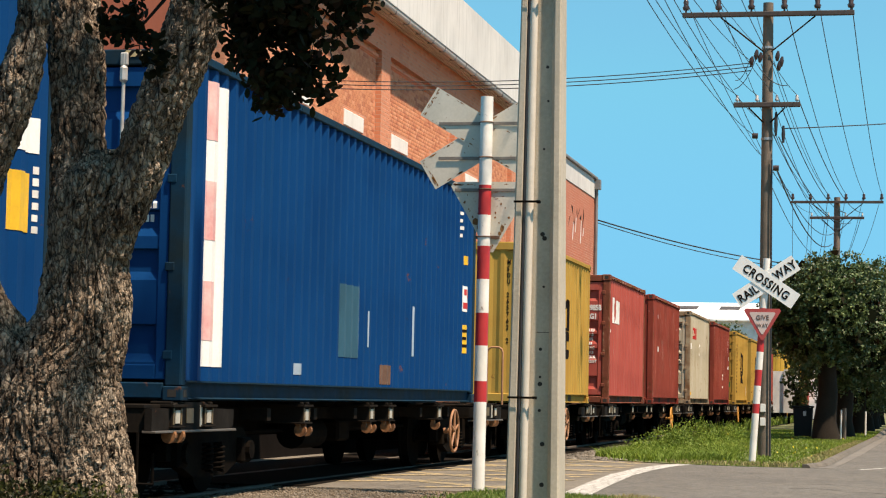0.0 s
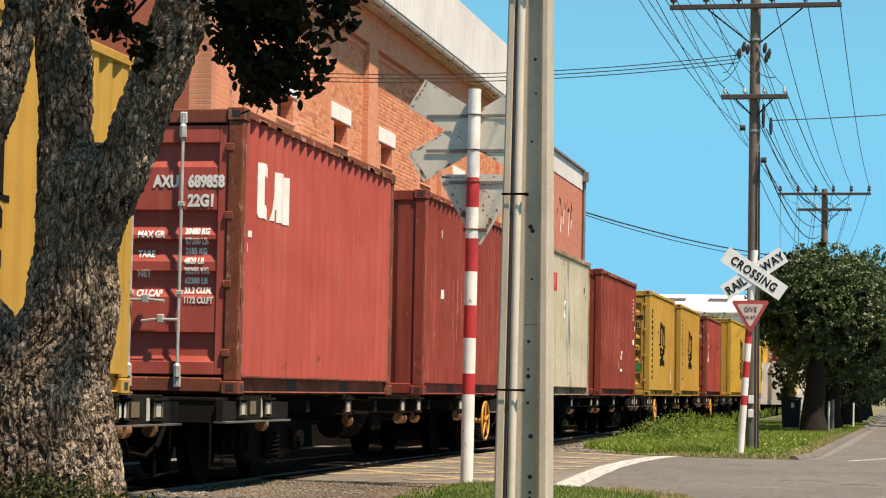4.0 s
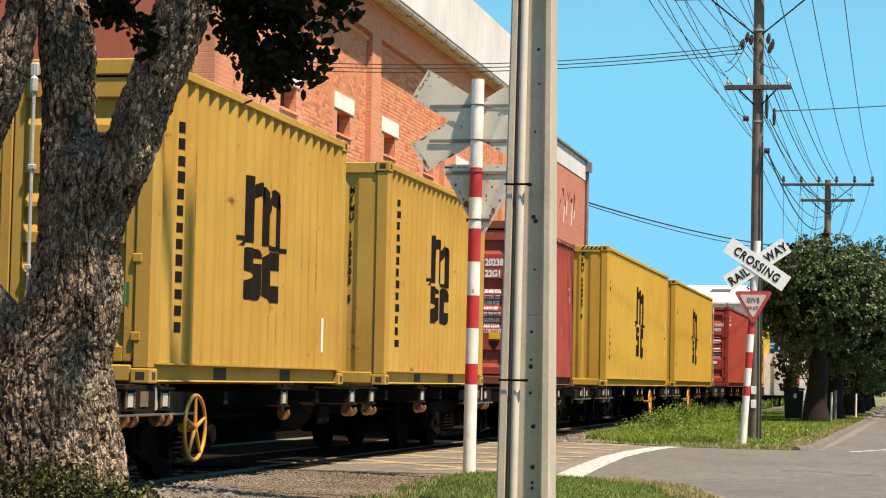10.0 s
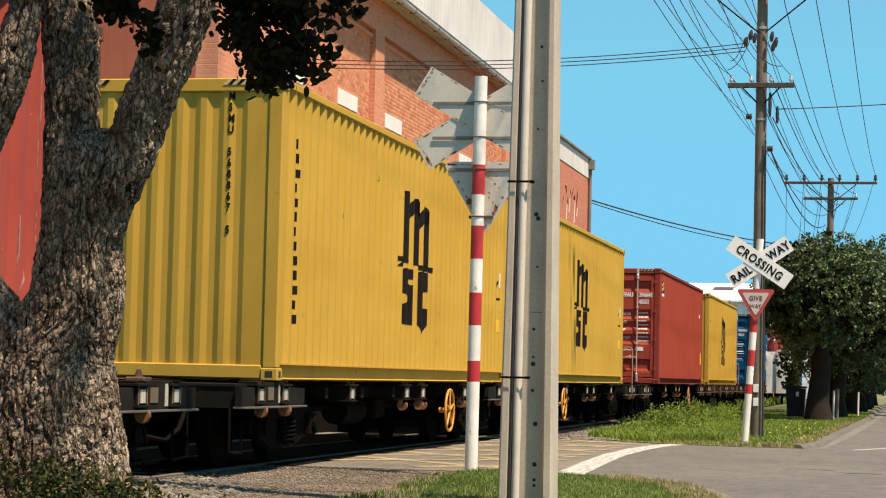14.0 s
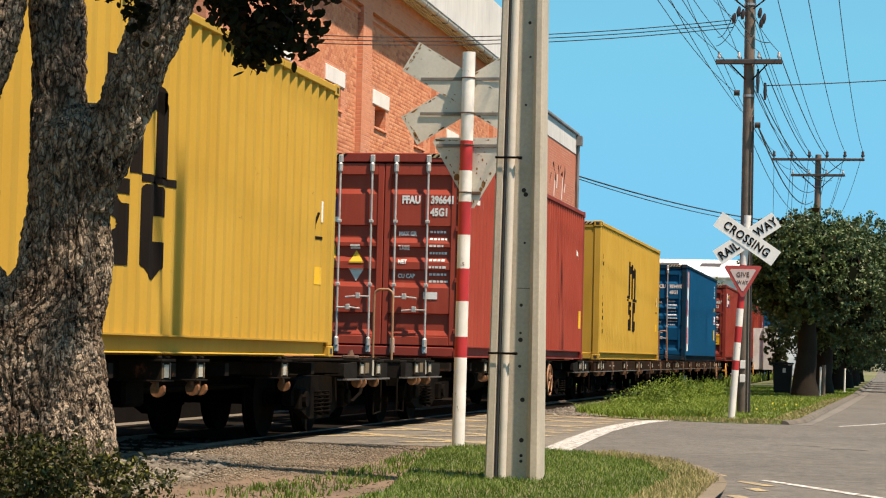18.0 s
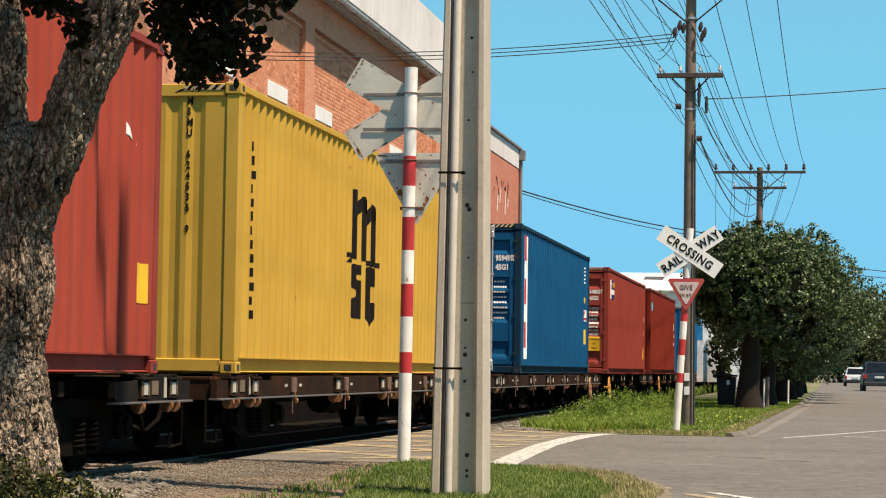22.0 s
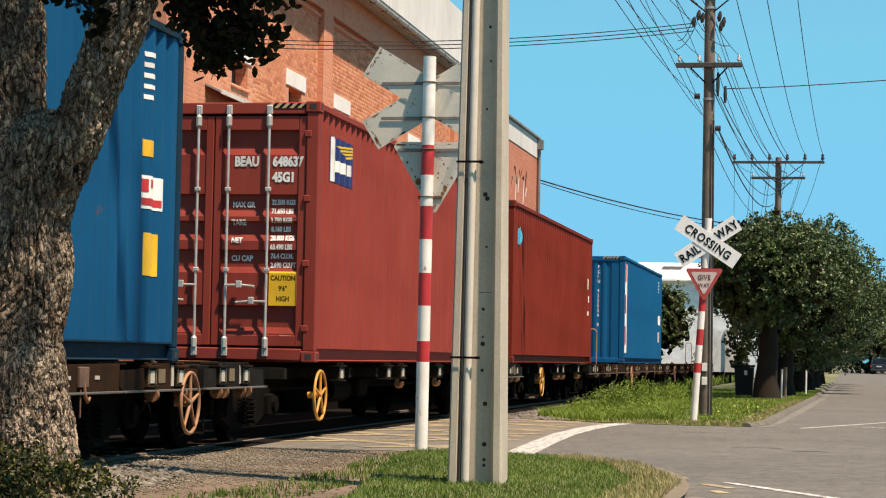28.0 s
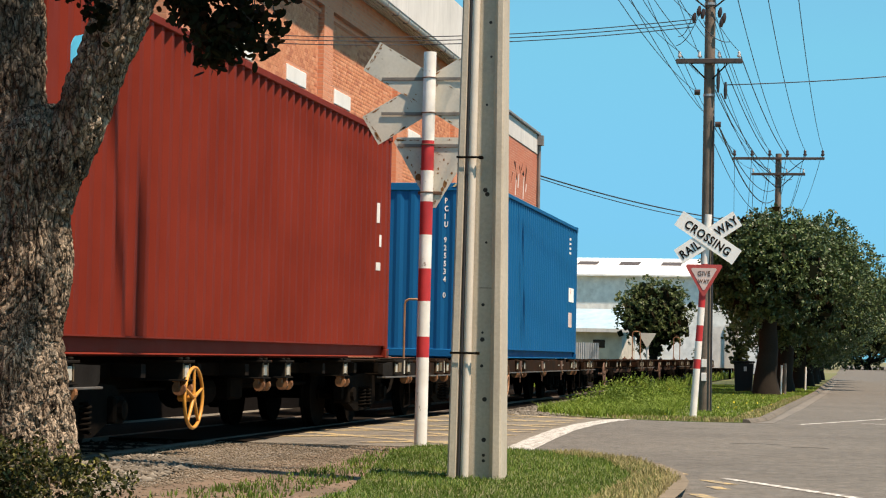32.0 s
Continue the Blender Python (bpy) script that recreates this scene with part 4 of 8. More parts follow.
                part("hinge", bm, pr, leaf)
            for k in ((0.40, 0.84) if side else (0.16, 0.60)):
                xb = x0 + (x1 - x0) * k
                bm = B()
                tube(bm, [(xb, 0.0, 0.07), (xb, 0.0, H - 0.05)], 0.0155, 8)
                for zz in (0.1, H - 0.1):
                    box(bm, (xb - 0.034, -0.012, zz - 0.05), (xb + 0.034, 0.03, zz + 0.06), 0.01)
                for zz in (0.2, H - 0.22):
                    tube(bm, [(xb, 0.0, zz - 0.07), (xb, 0.0, zz - 0.05), (xb, 0.0, zz + 0.05), (xb, 0.0, zz + 0.07)], [0.02, 0.034, 0.034, 0.02], 8)
                for zz in (H * 0.35, H * 0.66):
                    box(bm, (xb - 0.03, -0.02, zz - 0.022), (xb + 0.03, 0.03, zz + 0.022), 0.006)
                bar = part("locking_bar", bm, bar_steel, leaf, "pale galvanised locking bar")
                bm = B()
                hz = {0.40: 0.68, 0.84: 0.84, 0.16: 0.84, 0.60: 0.66}[k]
                sgn = 1 if k in (0.16, 0.40) else -1
                tube(bm, [(xb, -0.03, hz), (xb + 0.18 * sgn, -0.035, hz + 0.004), (xb + 0.34 * sgn, -0.03, hz - 0.012)], 0.013, 6)
                box(bm, (xb + 0.13 * sgn, -0.05, hz - 0.03), (xb + 0.19 * sgn, 0.0, hz + 0.05), 0.006)
                part("door_handle", bm, bar_steel, bar)
        if H > 2.7:
            hazard(c, H)
    else:
        pts = corrugated(CW - 0.3, 0, 0, 0.236, 0.06, 0.058, 0.022)
        bm = B()
        sheet(bm, pts, 0.145, H - 0.14, lambda u, d, z: (-CW + 0.15 + u, 0.03 - d, z))
        bmesh.ops.recalc_face_normals(bm, faces=bm.faces[:])
        part("end_panel", bm, pm, c, "corrugated steel end")
        if H > 2.7:
            hazard(c, H)
    return c


def hazard(c, H):
    """Yellow and black stripes on the header of a high container."""
    for x0 in (-CW + 0.18, -0.62):
        ys, bs = [], []
        for k in range(10):
            u = x0 + k * 0.044
            (ys if k % 2 == 0 else bs).append([(u, H - 0.075), (u + 0.044, H - 0.075), (u + 0.1, H - 0.02), (u + 0.056, H - 0.02)])
        f = lambda u, v, o: (u, 0.0115 - o, v)
        poly_patch("warning_stripe", stripe_cream, c, ys, f, 0.002, "yellow warning stripes")
        poly_patch("warning_stripe", black_ink, c, bs, f, 0.002, "black warning stripes")


def on_end(x, z, y=-0.004):
    """Writing on the near end, reading along x."""
    return Matrix.Translation((x, y, z)) @ pose(0, 0, 0, 90, 0, 0)


SIDE = lambda u, v, o: (-0.02 + o, u, v)
DOOR = lambda u, v, o: (u, 0.027 - o, v)


def carrier_mark(c, y, z, w, h, tail=False):
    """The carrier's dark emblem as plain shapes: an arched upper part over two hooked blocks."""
    f = lambda u, v, o: (-0.0215 + o, u, v)
    P = lambda *pts: [(y + w * u, z + h * v) for u, v in pts]
    shapes = [
        P((0.12, 0.46), (0.28, 0.46), (0.28, 1.0), (0.12, 1.0)),
        P((0.28, 0.86), (0.34, 0.93), (0.42, 0.97), (0.52, 0.97), (0.58, 0.93), (0.58, 0.80), (0.50, 0.86), (0.42, 0.86), (0.34, 0.82), (0.28, 0.74)),
        P((0.46, 0.46), (0.62, 0.46), (0.62, 0.9), (0.58, 0.95), (0.46, 0.95)),
        P((0.62, 0.84), (0.68, 0.90), (0.78, 0.95), (0.88, 0.90), (0.90, 0.84), (0.84, 0.78), (0.76, 0.82), (0.68, 0.78), (0.62, 0.72)),
        P((0.80, 0.46), (0.96, 0.46), (0.96, 0.84), (0.90, 0.9), (0.80, 0.9)),
        P((-0.02, 0.465), (0.14, 0.465), (0.14, 0.50), (-0.02, 0.50)),
        P((0.0, 0.425), (0.12, 0.425), (0.18, 0.47), (0.06, 0.47)),
        P((0.62, 0.43), (1.04, 0.43), (1.04, 0.47), (0.62, 0.47)),
        P((0.10, 0.25), (0.46, 0.17), (0.46, 0.30), (0.34, 0.30), (0.30, 0.34), (0.30, 0.42), (0.18, 0.42), (0.10, 0.36)),
        P((0.30, 0.345), (0.46, 0.345), (0.46, 0.38), (0.40, 0.42), (0.30, 0.42)),
        P((0.10, 0.05), (0.18, 0.0), (0.40, 0.0), (0.46, 0.05), (0.46, 0.17), (0.33, 0.20), (0.10, 0.13)),
        P((0.56, 0.05), (0.66, 0.0), (0.86, 0.0), (0.94, 0.05), (0.94, 0.14), (0.74, 0.14), (0.74, 0.42), (0.66, 0.42), (0.56, 0.36)),
        P((0.74, 0.27), (0.94, 0.27), (0.94, 0.36), (0.86, 0.42), (0.74, 0.42)),
    ]
    if tail:
        shapes += [P((0.66, 0.0), (0.84, 0.0), (0.80, -0.05), (0.76, -0.06), (0.70, -0.05)), P((0.70, 0.42), (0.82, 0.42), (0.79, 0.45), (0.73, 0.45))]
    poly_patch("emblem", black_ink, c, shapes, f, 0.0045, "large black carrier emblem")


def column_bars(c, y, z0, z1, n, ink, w=0.09, name="lettering_bar", fill=0.62):
    """An upright row of plain narrow bars in place of letters."""
    step = (z1 - z0) / n
    rnd = random.Random(int(y * 100) + n)
    sp = []
    for k in range(n):
        zz = z0 + k * step
        sp.append((y, zz, y + w * rnd.uniform(0.7, 1.0), zz + step * fill * rnd.uniform(0.9, 1.1)))
    patch(name, ink, c, sp, lambda u, v, o: (-0.0215 + o, u, v), 0.003, "upright row of lettering bars")


def data_block(c, x, z, rows, ink, w=0.34, h=0.05, gap=0.085, seed=1, parent_label="small printed weight data"):
    r = random.Random(seed)
    sp = []
    for k in range(rows):
        u = x
        zz = z - k * gap
        while u < x + w * (0.7 + 0.3 * r.random()):
            l = 0.022 + 0.03 * r.random()
            sp.append((u, zz, u + l, zz + h))
            u += l + 0.014
    patch("data_lettering", ink, c, sp, lambda u, v, o: (u, 0.026 - o, v), 0.002, parent_label)


def door_marks(c, H, lines, ink=white_ink, size=0.135, seed=1, lift=0.0, data=None):
    """Number lines at the head of the street-side door leaf, data bars below."""
    z = H - 0.72 + lift
    for i, (x, t) in enumerate(lines):
        words(t, size * 1.1, ink, c, on_end(x, z - (0 if i < len(lines) - 1 else 0.175), 0.022), "number", bold=0.007, width=0.78)
    for k, t in enumerate(("MAX GR", "TARE", "NET", "CU CAP")):
        words(t, 0.085, ink, c, on_end(-1.0, z - 0.46 - k * 0.2 * H / HC, 0.022), "data_lettering", bold=0.003, width=0.8)
        if data:
            for j in (0, 1):
                words(data[2 * k + j], 0.078, ink, c, on_end(-0.55, z - 0.43 - (k * 0.2 + j * 0.1) * H / HC, 0.022), "data_lettering", bold=0.003, width=0.72)
            continue
        data_block(c, -0.55, z - 0.42 - k * 0.2 * H / HC, 2, ink, 0.26, 0.032, 0.1 * H / HC, seed=seed + 10 + k)


def upright(c, text, x, z_top, size, ink, pitch, y=0.02):
    """A number running down the end of a container."""
    for i, ch in enumerate(text):
        if ch != " ":
            words(ch, size * 0.85, ink, c, on_end(x, z_top - i * pitch, y), "numeral", bold=0.003, width=0.72)


def placard(c, y, z, w, h, ink, face=None, name="placard", label=""):
    patch(name, ink, c, [(y, z, y + w, z + h)], face or (lambda u, v, o: (-0.0215 + o, u, v)), 0.004, label)


pale_scrape = mat("pale_scraped_paint", (0.5, 0.25, 0.2), 0.8, grain=0.4, spec=0.03)
rust_run = mat("rust_run", (0.24, 0.1, 0.04), 0.9, col2=(0.34, 0.17, 0.07), grain=0.4, spec=0.03)


def scratches(c, L, H, n, seed, ink=None, low=0.25, high=1.0, label="thin pale scratches down the ridges"):
    """Thin upright scratches and runs on the outer ridges of the side."""
    r = random.Random(seed)
    sp = []
    for k in range(n):
        u = 0.21 + 0.279 * r.randrange(1, int((L - 0.6) / 0.279)) + r.uniform(-0.026, 0.018)
        l = 0.04 + 0.26 * r.random() ** 2
        z = 0.3 + (H - 0.9) * (low + (high - low) * r.random())
        for q in range(r.choice((1, 1, 2, 3))):
            z2 = z + q * (l + 0.04)
            if z2 + l < H - 0.12:
                sp.append((u, z2, u + r.uniform(0.008, 0.018), z2 + l))
    tagged(patch("scratch", ink or pale_scrape, c, sp, lambda u, v, o: (-0.0225 + o, u, v), 0.0016, label), kind="stuff")


def post_wear(c, L, H, seed):
    """Rust and bared paint along the edges of the corner posts and the top rail."""
    r = random.Random(seed)
    for name, ink, n in (("edge_wear", pale_scrape, 26), ("edge_rust", rust_run, 34)):
        sp = []
        for k in range(n):
            y = r.choice((0.018, 0.03, 0.1, L - 0.05, L - 0.13)) + r.uniform(-0.004, 0.01)
            z, l = 0.14 + (H - 0.5) * r.random(), 0.05 + 0.2 * r.random() ** 2
            sp.append((y, z, y + r.uniform(0.006, 0.02), z + l))
        tagged(patch(name, ink, c, sp, lambda u, v, o: (-0.0117 + o, u, v), 0.0014, "worn edges of the corner posts"), kind="stuff")
        sp = []
        for k in range(n // 2):
            y = 0.2 + (L - 0.9) * r.random()
            sp.append((y, H - 0.08, y + 0.03 + 0.3 * r.random() ** 2, H - 0.08 + r.uniform(0.01, 0.05)))
        tagged(patch(name, ink, c, sp, lambda u, v, o: (-0.0047 + o, u, v), 0.0014, "worn edge of the top rail"), kind="stuff")


faded_pink = mat("faded_pink_print", (0.72, 0.32, 0.3), 0.6, col2=(0.78, 0.55, 0.5), scale=4)


def red_white_strip(c, y, H, ink=red_ink):
    """Upright marker strip, white with red blocks."""
    z0, z1 = 0.29, H - 0.2
    f = lambda u, v, o: (-0.0215 + o, u, v)
    patch("marker_strip", sign_white, c, [(y, z0, y + 0.48, z1)], f, 0.004, "upright white marker strip")
    for k in range(3):
        a = z0 + 0.22 + k * 0.85
        poly_patch("marker_block", ink, c, [[(y + 0.01, a), (y + 0.26, a), (y + 0.22, a + 0.5), (y + 0.01, a + 0.5)]], lambda u, v, o: (-0.0175 + o, u, v), 0.003, "faded red block")




def at(c, s, z=DECK):
    train.append((c, s, z))
    c.matrix_basis = pose(TRAIN_X, s, z)
    return c


# from the head of the train backwards
c = at(container("blue high steel container with orange placard", L40, HC, "deep_blue", True, rail_colour="dark_blue_frame"), 1.57)
placard(c, 11.47, 1.12, 0.36, 0.4, yellow_ink, label="orange caution placard")
placard(c, 11.55, 1.66, 0.36, 0.24, sign_white, label="white placard with red print")
column_bars(c, 11.86, 1.12, 1.6, 6, white_ink, 0.07)
c = at(container("blue high steel container with patched side and marker strip", L40, HC, "deep_blue", True, rail_colour="dark_blue_frame"), 16.5)
red_white_strip(c, 0.6, HC, faded_pink)
patch("paint_patch", mat("repaint_teal", (0.018, 0.085, 0.13), 0.5), c, [(5.0, 0.47, 5.8, 1.24)], SIDE, 0.003, "rectangular teal repaint patch")
patch("scrape", mat("chalky_scrape", (0.32, 0.42, 0.5), 0.8), c, [(3.44, 0.26, 3.6, 0.37), (5.92, 0.57, 5.95, 1.26), (6.2, 0.5, 6.22, 1.2), (6.28, 0.6, 6.3, 1.0), (8.5, 0.55, 8.53, 1.15)], SIDE, 0.003, "pale scrapes")
patch("rust_patch", rusty, c, [(6.85, 0.2, 7.4, 0.42)], SIDE, 0.002, "brown rust patch low on the side")
placard(c, 11.36, 1.22, 0.42, 0.34, sign_white, label="white placard with red print")
patch("red_print", red_ink, c, [(11.42, 1.4, 11.52, 1.52), (11.57, 1.44, 11.62, 1.52), (11.66, 1.4, 11.74, 1.52), (11.4, 1.26, 11.74, 1.34)], lambda u, v, o: (-0.017 + o, u, v), 0.003)
placard(c, 11.42, 0.66, 0.3, 0.38, yellow_ink, label="orange caution placard")
patch("lettering_bar", black_ink, c, [(11.46, 0.94, 11.68, 0.98), (11.5, 0.84, 11.64, 0.88), (11.47, 0.74, 11.67, 0.78)], lambda u, v, o: (-0.017 + o, u, v), 0.003)
column_bars(c, 11.15, 2.2, 2.6, 4, white_ink, 0.24, fill=0.45)
placard(c, 11.5, 1.85, 0.25, 0.12, yellow_ink, label="small yellow triangle label")
data_block(c, -0.75, 1.9, 5, white_ink, 0.5, 0.06, 0.11, 5)
c = at(container("yellow twenty-foot steel container with black emblem", L20, ST, "worn_yellow", False), 33.7)
carrier_mark(c, 2.32, 0.78, 1.38, 1.14)
column_bars(c, 0.62, 0.5, 2.26, 13, black_ink, 0.1)
upright(c, "MSDU 265763 2", -0.5, 2.22, 0.125, black_ink, 0.105)
c = at(container("weathered light red twenty-foot container with white emblem", L20, ST, "pink_red", True, rail_colour="rusty_red"), 42.55)
post_wear(c, L20, ST, 4)
scratches(c, L20, ST, 16, 10)
door_marks(c, ST, [(-0.86, "AXU"), (-0.53, "689858"), (-0.14, "6"), (-0.53, "22G1")], seed=3, data=("30480 KG", "67200 LB", "2185 KG", "4820 LB", "28295 KG", "62380 LB", "33.2 CU.M.", "1172 CU.FT"))
poly_patch("emblem", white_ink, c, [[(0.58, 1.72), (0.68, 1.64), (0.94, 1.64), (0.94, 1.75), (0.74, 1.77), (0.74, 2.04), (0.94, 2.04), (0.94, 2.14), (0.66, 2.16), (0.58, 2.08)], [(0.98, 1.64), (1.08, 1.64), (1.12, 1.76), (1.24, 1.76), (1.24, 1.64), (1.38, 1.64), (1.38, 2.12), (1.16, 2.12)], [(1.44, 1.64), (1.58, 1.64), (1.58, 2.1), (1.44, 2.1)]], SIDE, 0.004, "white lessor emblem")
patch("scuff", white_ink, c, [(0.3, 1.52, 0.34, 1.6), (0.36, 1.44, 0.42, 1.5), (0.32, 1.3, 0.36, 1.38), (0.31, 1.16, 0.35, 1.2)], SIDE, 0.003, "small white scuffs")
c = at(container("worn dark red twenty-foot container with white scuffs", L20, ST, "red", False), 50.35)
post_wear(c, L20, ST, 2)
patch("scuff", white_ink, c, [(1.05, 2.05, 1.1, 2.15), (1.1, 1.64, 1.18, 1.86), (1.2, 1.26, 1.28, 1.38), (2.24, 0.46, 2.34, 0.52), (5.62, 1.52, 5.68, 1.64), (5.6, 0.97, 5.65, 1.08), (5.55, 1.9, 5.6, 1.96)], SIDE, 0.004, "white scuffs of an old emblem")
scratches(c, L20, ST, 44, 5)
upright(c, "486808 0", -0.75, 2.1, 0.15, white_ink, 0.14)
c = at(container("weathered cream twenty-foot container with red emblem", L20, ST, "cream", True, rail_colour="rusty_cream"), 59.5)
scratches(c, L20, ST, 22, 7, rust_run, 0, 0.8, "thin rust runs down the ridges")
door_marks(c, ST, [(-0.92, "OOLU"), (-0.53, "040897"), (-0.14, "8"), (-0.53, "22G1")], ink=faded_black, size=0.115, seed=4, lift=0.26, data=("30.480 KGS", "67.200 LBS", "2.180 KGS", "4.810 LBS", "28.300 KGS", "62.390 LBS", "33.2 CU.M.", "1.170 CU.FT"))
placard(c, 0.79, 1.84, 1.1, 0.32, red_ink, label="red carrier emblem")
patch("emblem_gap", paint["cream"], c, [(0.92, 1.92, 1.02, 2.08), (1.14, 1.84, 1.18, 2.16), (1.28, 1.92, 1.4, 2.0), (1.46, 1.84, 1.5, 2.16), (1.6, 1.92, 1.74, 2.16)], lambda u, v, o: (-0.017 + o, u, v), 0.003)
poly_patch("scrape", sign_white, c, [[(0.36, 1.54), (0.56, 1.56), (0.5, 1.62), (0.46, 1.7), (0.36, 1.72)]], SIDE, 0.004, "torn white label")
poly_patch("scrape", sign_white, c, [[(2.82, 1.62), (2.98, 1.74), (3.02, 1.72), (2.9, 1.6), (2.96, 1.42), (2.9, 1.4)], [(3.03, 1.38), (3.07, 1.38), (3.07, 1.74), (3.03, 1.76)]], SIDE, 0.004, "white scrapes")
patch("lettering_bar", rusty, c, [(5.3, 1.98, 5.34, 2.08), (5.42, 1.97, 5.46, 2.07), (5.56, 1.98, 5.64, 2.07), (5.52, 1.84, 5.58, 1.92), (5.56, 1.55, 5.6, 1.66)], SIDE, 0.003, "faded number bars")
patch("label_patch", yellow_ink, c, [(0.36, 0.26, 0.5, 0.34)], SIDE, 0.003, "small yellow label")
c = at(container("worn red twenty-foot container with upright number", L20, ST, "red", False), 67.35)
post_wear(c, L20, ST, 3)
scratches(c, L20, ST, 50, 6)
upright(c, "TCLU 194040 9", -0.43, 2.3, 0.15, white_ink, 0.125)
patch("label_patch", sign_white, c, [(3.5, 0.91, 3.68, 0.98), (3.14, 0.58, 3.2, 0.74), (3.44, 0.53, 3.62, 0.59), (5.87, 1.48, 5.95, 1.6), (5.7, 1.17, 5.78, 1.28)] + [(5.7, 1.72 + 0.09 * q, 5.725, 1.77 + 0.09 * q) for q in range(6)], SIDE, 0.004, "torn white labels")
placard(c, 3.32, 0.79, 0.24, 0.1, sign_pink, label="torn pink label")
c = at(container("yellow twenty-foot container with black emblem and green label", L20, ST, "worn_yellow", True), 76.45)
carrier_mark(c, 2.37, 0.77, 1.42, 1.13)
column_bars(c, 0.68, 0.42, 2.2, 13, black_ink, 0.1)
scratches(c, L20, ST, 9, 12, rust_run, 0, 0.9, "thin rust runs down the ridges")
door_marks(c, ST, [(-0.78, "DU"), (-0.53, "152093"), (-0.14, "8"), (-0.53, "22G1")], ink=black_ink, seed=6)
patch("green_label", green_ink, c, [(-0.52, 0.62, -0.2, 0.8)], DOOR, 0.004, "green printed label")
patch("scrape", sign_white, c, [(5.2, 0.33, 5.4, 0.68)], SIDE, 0.003, "pale vertical scrape")
c = at(container("yellow twenty-foot container with black emblem and upright number", L20, ST, "worn_yellow", False), 84.45)
carrier_mark(c, 2.37, 0.79, 1.3, 1.12)
column_bars(c, 0.64, 0.45, 2.26, 13, black_ink, 0.1)
upright(c, "MSMU 130305 5", -0.48, 2.22, 0.125, black_ink, 0.105)
c = at(container("weathered brick-red twenty-foot container with white emblem", L20, ST, "dull_red", True, rail_colour="rusty_red"), 93.3)
scratches(c, L20, ST, 60, 8)
scratches(c, L20, ST, 30, 18, rust_run, 0, 0.9, "thin rust runs down the ridges")
post_wear(c, L20, ST, 1)
door_marks(c, ST, [(-1.0, "TEMU"), (-0.54, "202388 6"), (-0.54, "22G1")], seed=7, data=("30.480 KGS", "67.200 LBS", "2.180 KGS", "4.810 LBS", "28.300 KGS", "62.390 LBS", "33.2 CU.M.", "1.170 CU.FT"))
poly_patch("emblem", white_ink, c, [[(0.64, 1.12), (0.98, 1.1), (0.84, 1.26), (0.72, 1.28)], [(0.7, 1.3), (0.78, 1.3), (0.92, 1.5), (0.84, 1.5)], [(0.72, 1.56), (0.9, 1.6), (0.86, 1.68), (0.74, 1.66)], [(0.74, 1.86), (0.8, 1.84), (0.82, 2.06), (0.76, 2.06)], [(0.8, 1.84), (0.96, 1.86), (0.92, 1.9), (0.81, 1.88)]], SIDE, 0.004, "white lessor emblem")
patch("label_patch", yellow_ink, c, [(-0.46, 0.72, -0.28, 0.83)], DOOR, 0.004, "orange label")
poly_patch("warning_triangle", black_ink, c, [[(-0.46, 0.69), (-0.28, 0.69), (-0.37, 0.54)]], DOOR, 0.004, "black inverted triangle")
patch("builder_plate", white_ink, c, [(-0.36, 0.2, -0.22, 0.27)], DOOR, 0.004, "small white plate")
patch("scuff", white_ink, c, [(5.5, 1.5, 5.62, 1.62), (5.5, 1.72, 5.6, 1.78)], SIDE, 0.004)
for s, num in ((104.1, "MSMU 568867 5"), (118.4, "MSMU 737210 1"), (152.65, "MSMU 624535 9")):
    c = at(container("yellow forty-foot high container with black emblem", L40, HC, "yellow", False), s)
    carrier_mark(c, 5.12, 0.69, 1.75, 1.6, True)
    column_bars(c, 0.58, 0.56, 2.42, 13, black_ink, 0.14)
    column_bars(c, 0.86, 0.9, 2.2, 10, black_ink, 0.035)
    upright(c, num, -0.56, 2.68, 0.125, black_ink, 0.107)
    patch("label_patch", sign_white, c, [(11.62, 1.4, 11.78, 1.62)], SIDE, 0.004, "small white label")
    placard(c, 11.4, 0.75, 0.28, 0.18, yellow_ink, label="orange caution label")
    poly_patch("warning_outline", black_ink, c, [[(11.45, 1.22), (11.7, 1.22), (11.68, 1.25), (11.48, 1.25)], [(11.45, 1.22), (11.48, 1.22), (11.6, 1.5), (11.57, 1.5)]], SIDE, 0.004, "black outline of a warning triangle")
c = at(container("brick-red forty-foot high container with blue and yellow emblem", L40, HC, "faded_red", True, rail_colour="brown_red"), 137.95)
scratches(c, L40, HC, 9, 9)
door_marks(c, HC, [(-0.96, "FFAU"), (-0.545, "396641"), (-0.16, "2"), (-0.545, "45G1")], seed=8)
patch("emblem_panel", blue_ink, c, [(-2.2, 1.98, -1.9, 2.26)], DOOR, 0.004, "navy emblem panel")
poly_patch("emblem_wave", yellow_ink, c, [[(-2.18, 2.1), (-2.1, 2.17), (-1.92, 2.22), (-1.92, 2.25), (-2.12, 2.21), (-2.18, 2.16)], [(-2.18, 2.0), (-2.14, 2.08), (-1.98, 2.14), (-2.0, 2.17), (-2.12, 2.14), (-2.18, 2.08)]], lambda u, v, o: (u, 0.022 - o, v), 0.003, "yellow emblem waves")
patch("emblem_border", white_ink, c, [(-2.215, 1.9, -1.885, 1.97)], DOOR, 0.004, "white emblem strip")
patch("caution_label", yellow_ink, c, [(-2.22, 1.28, -1.92, 1.58)], DOOR, 0.004, "yellow caution label")
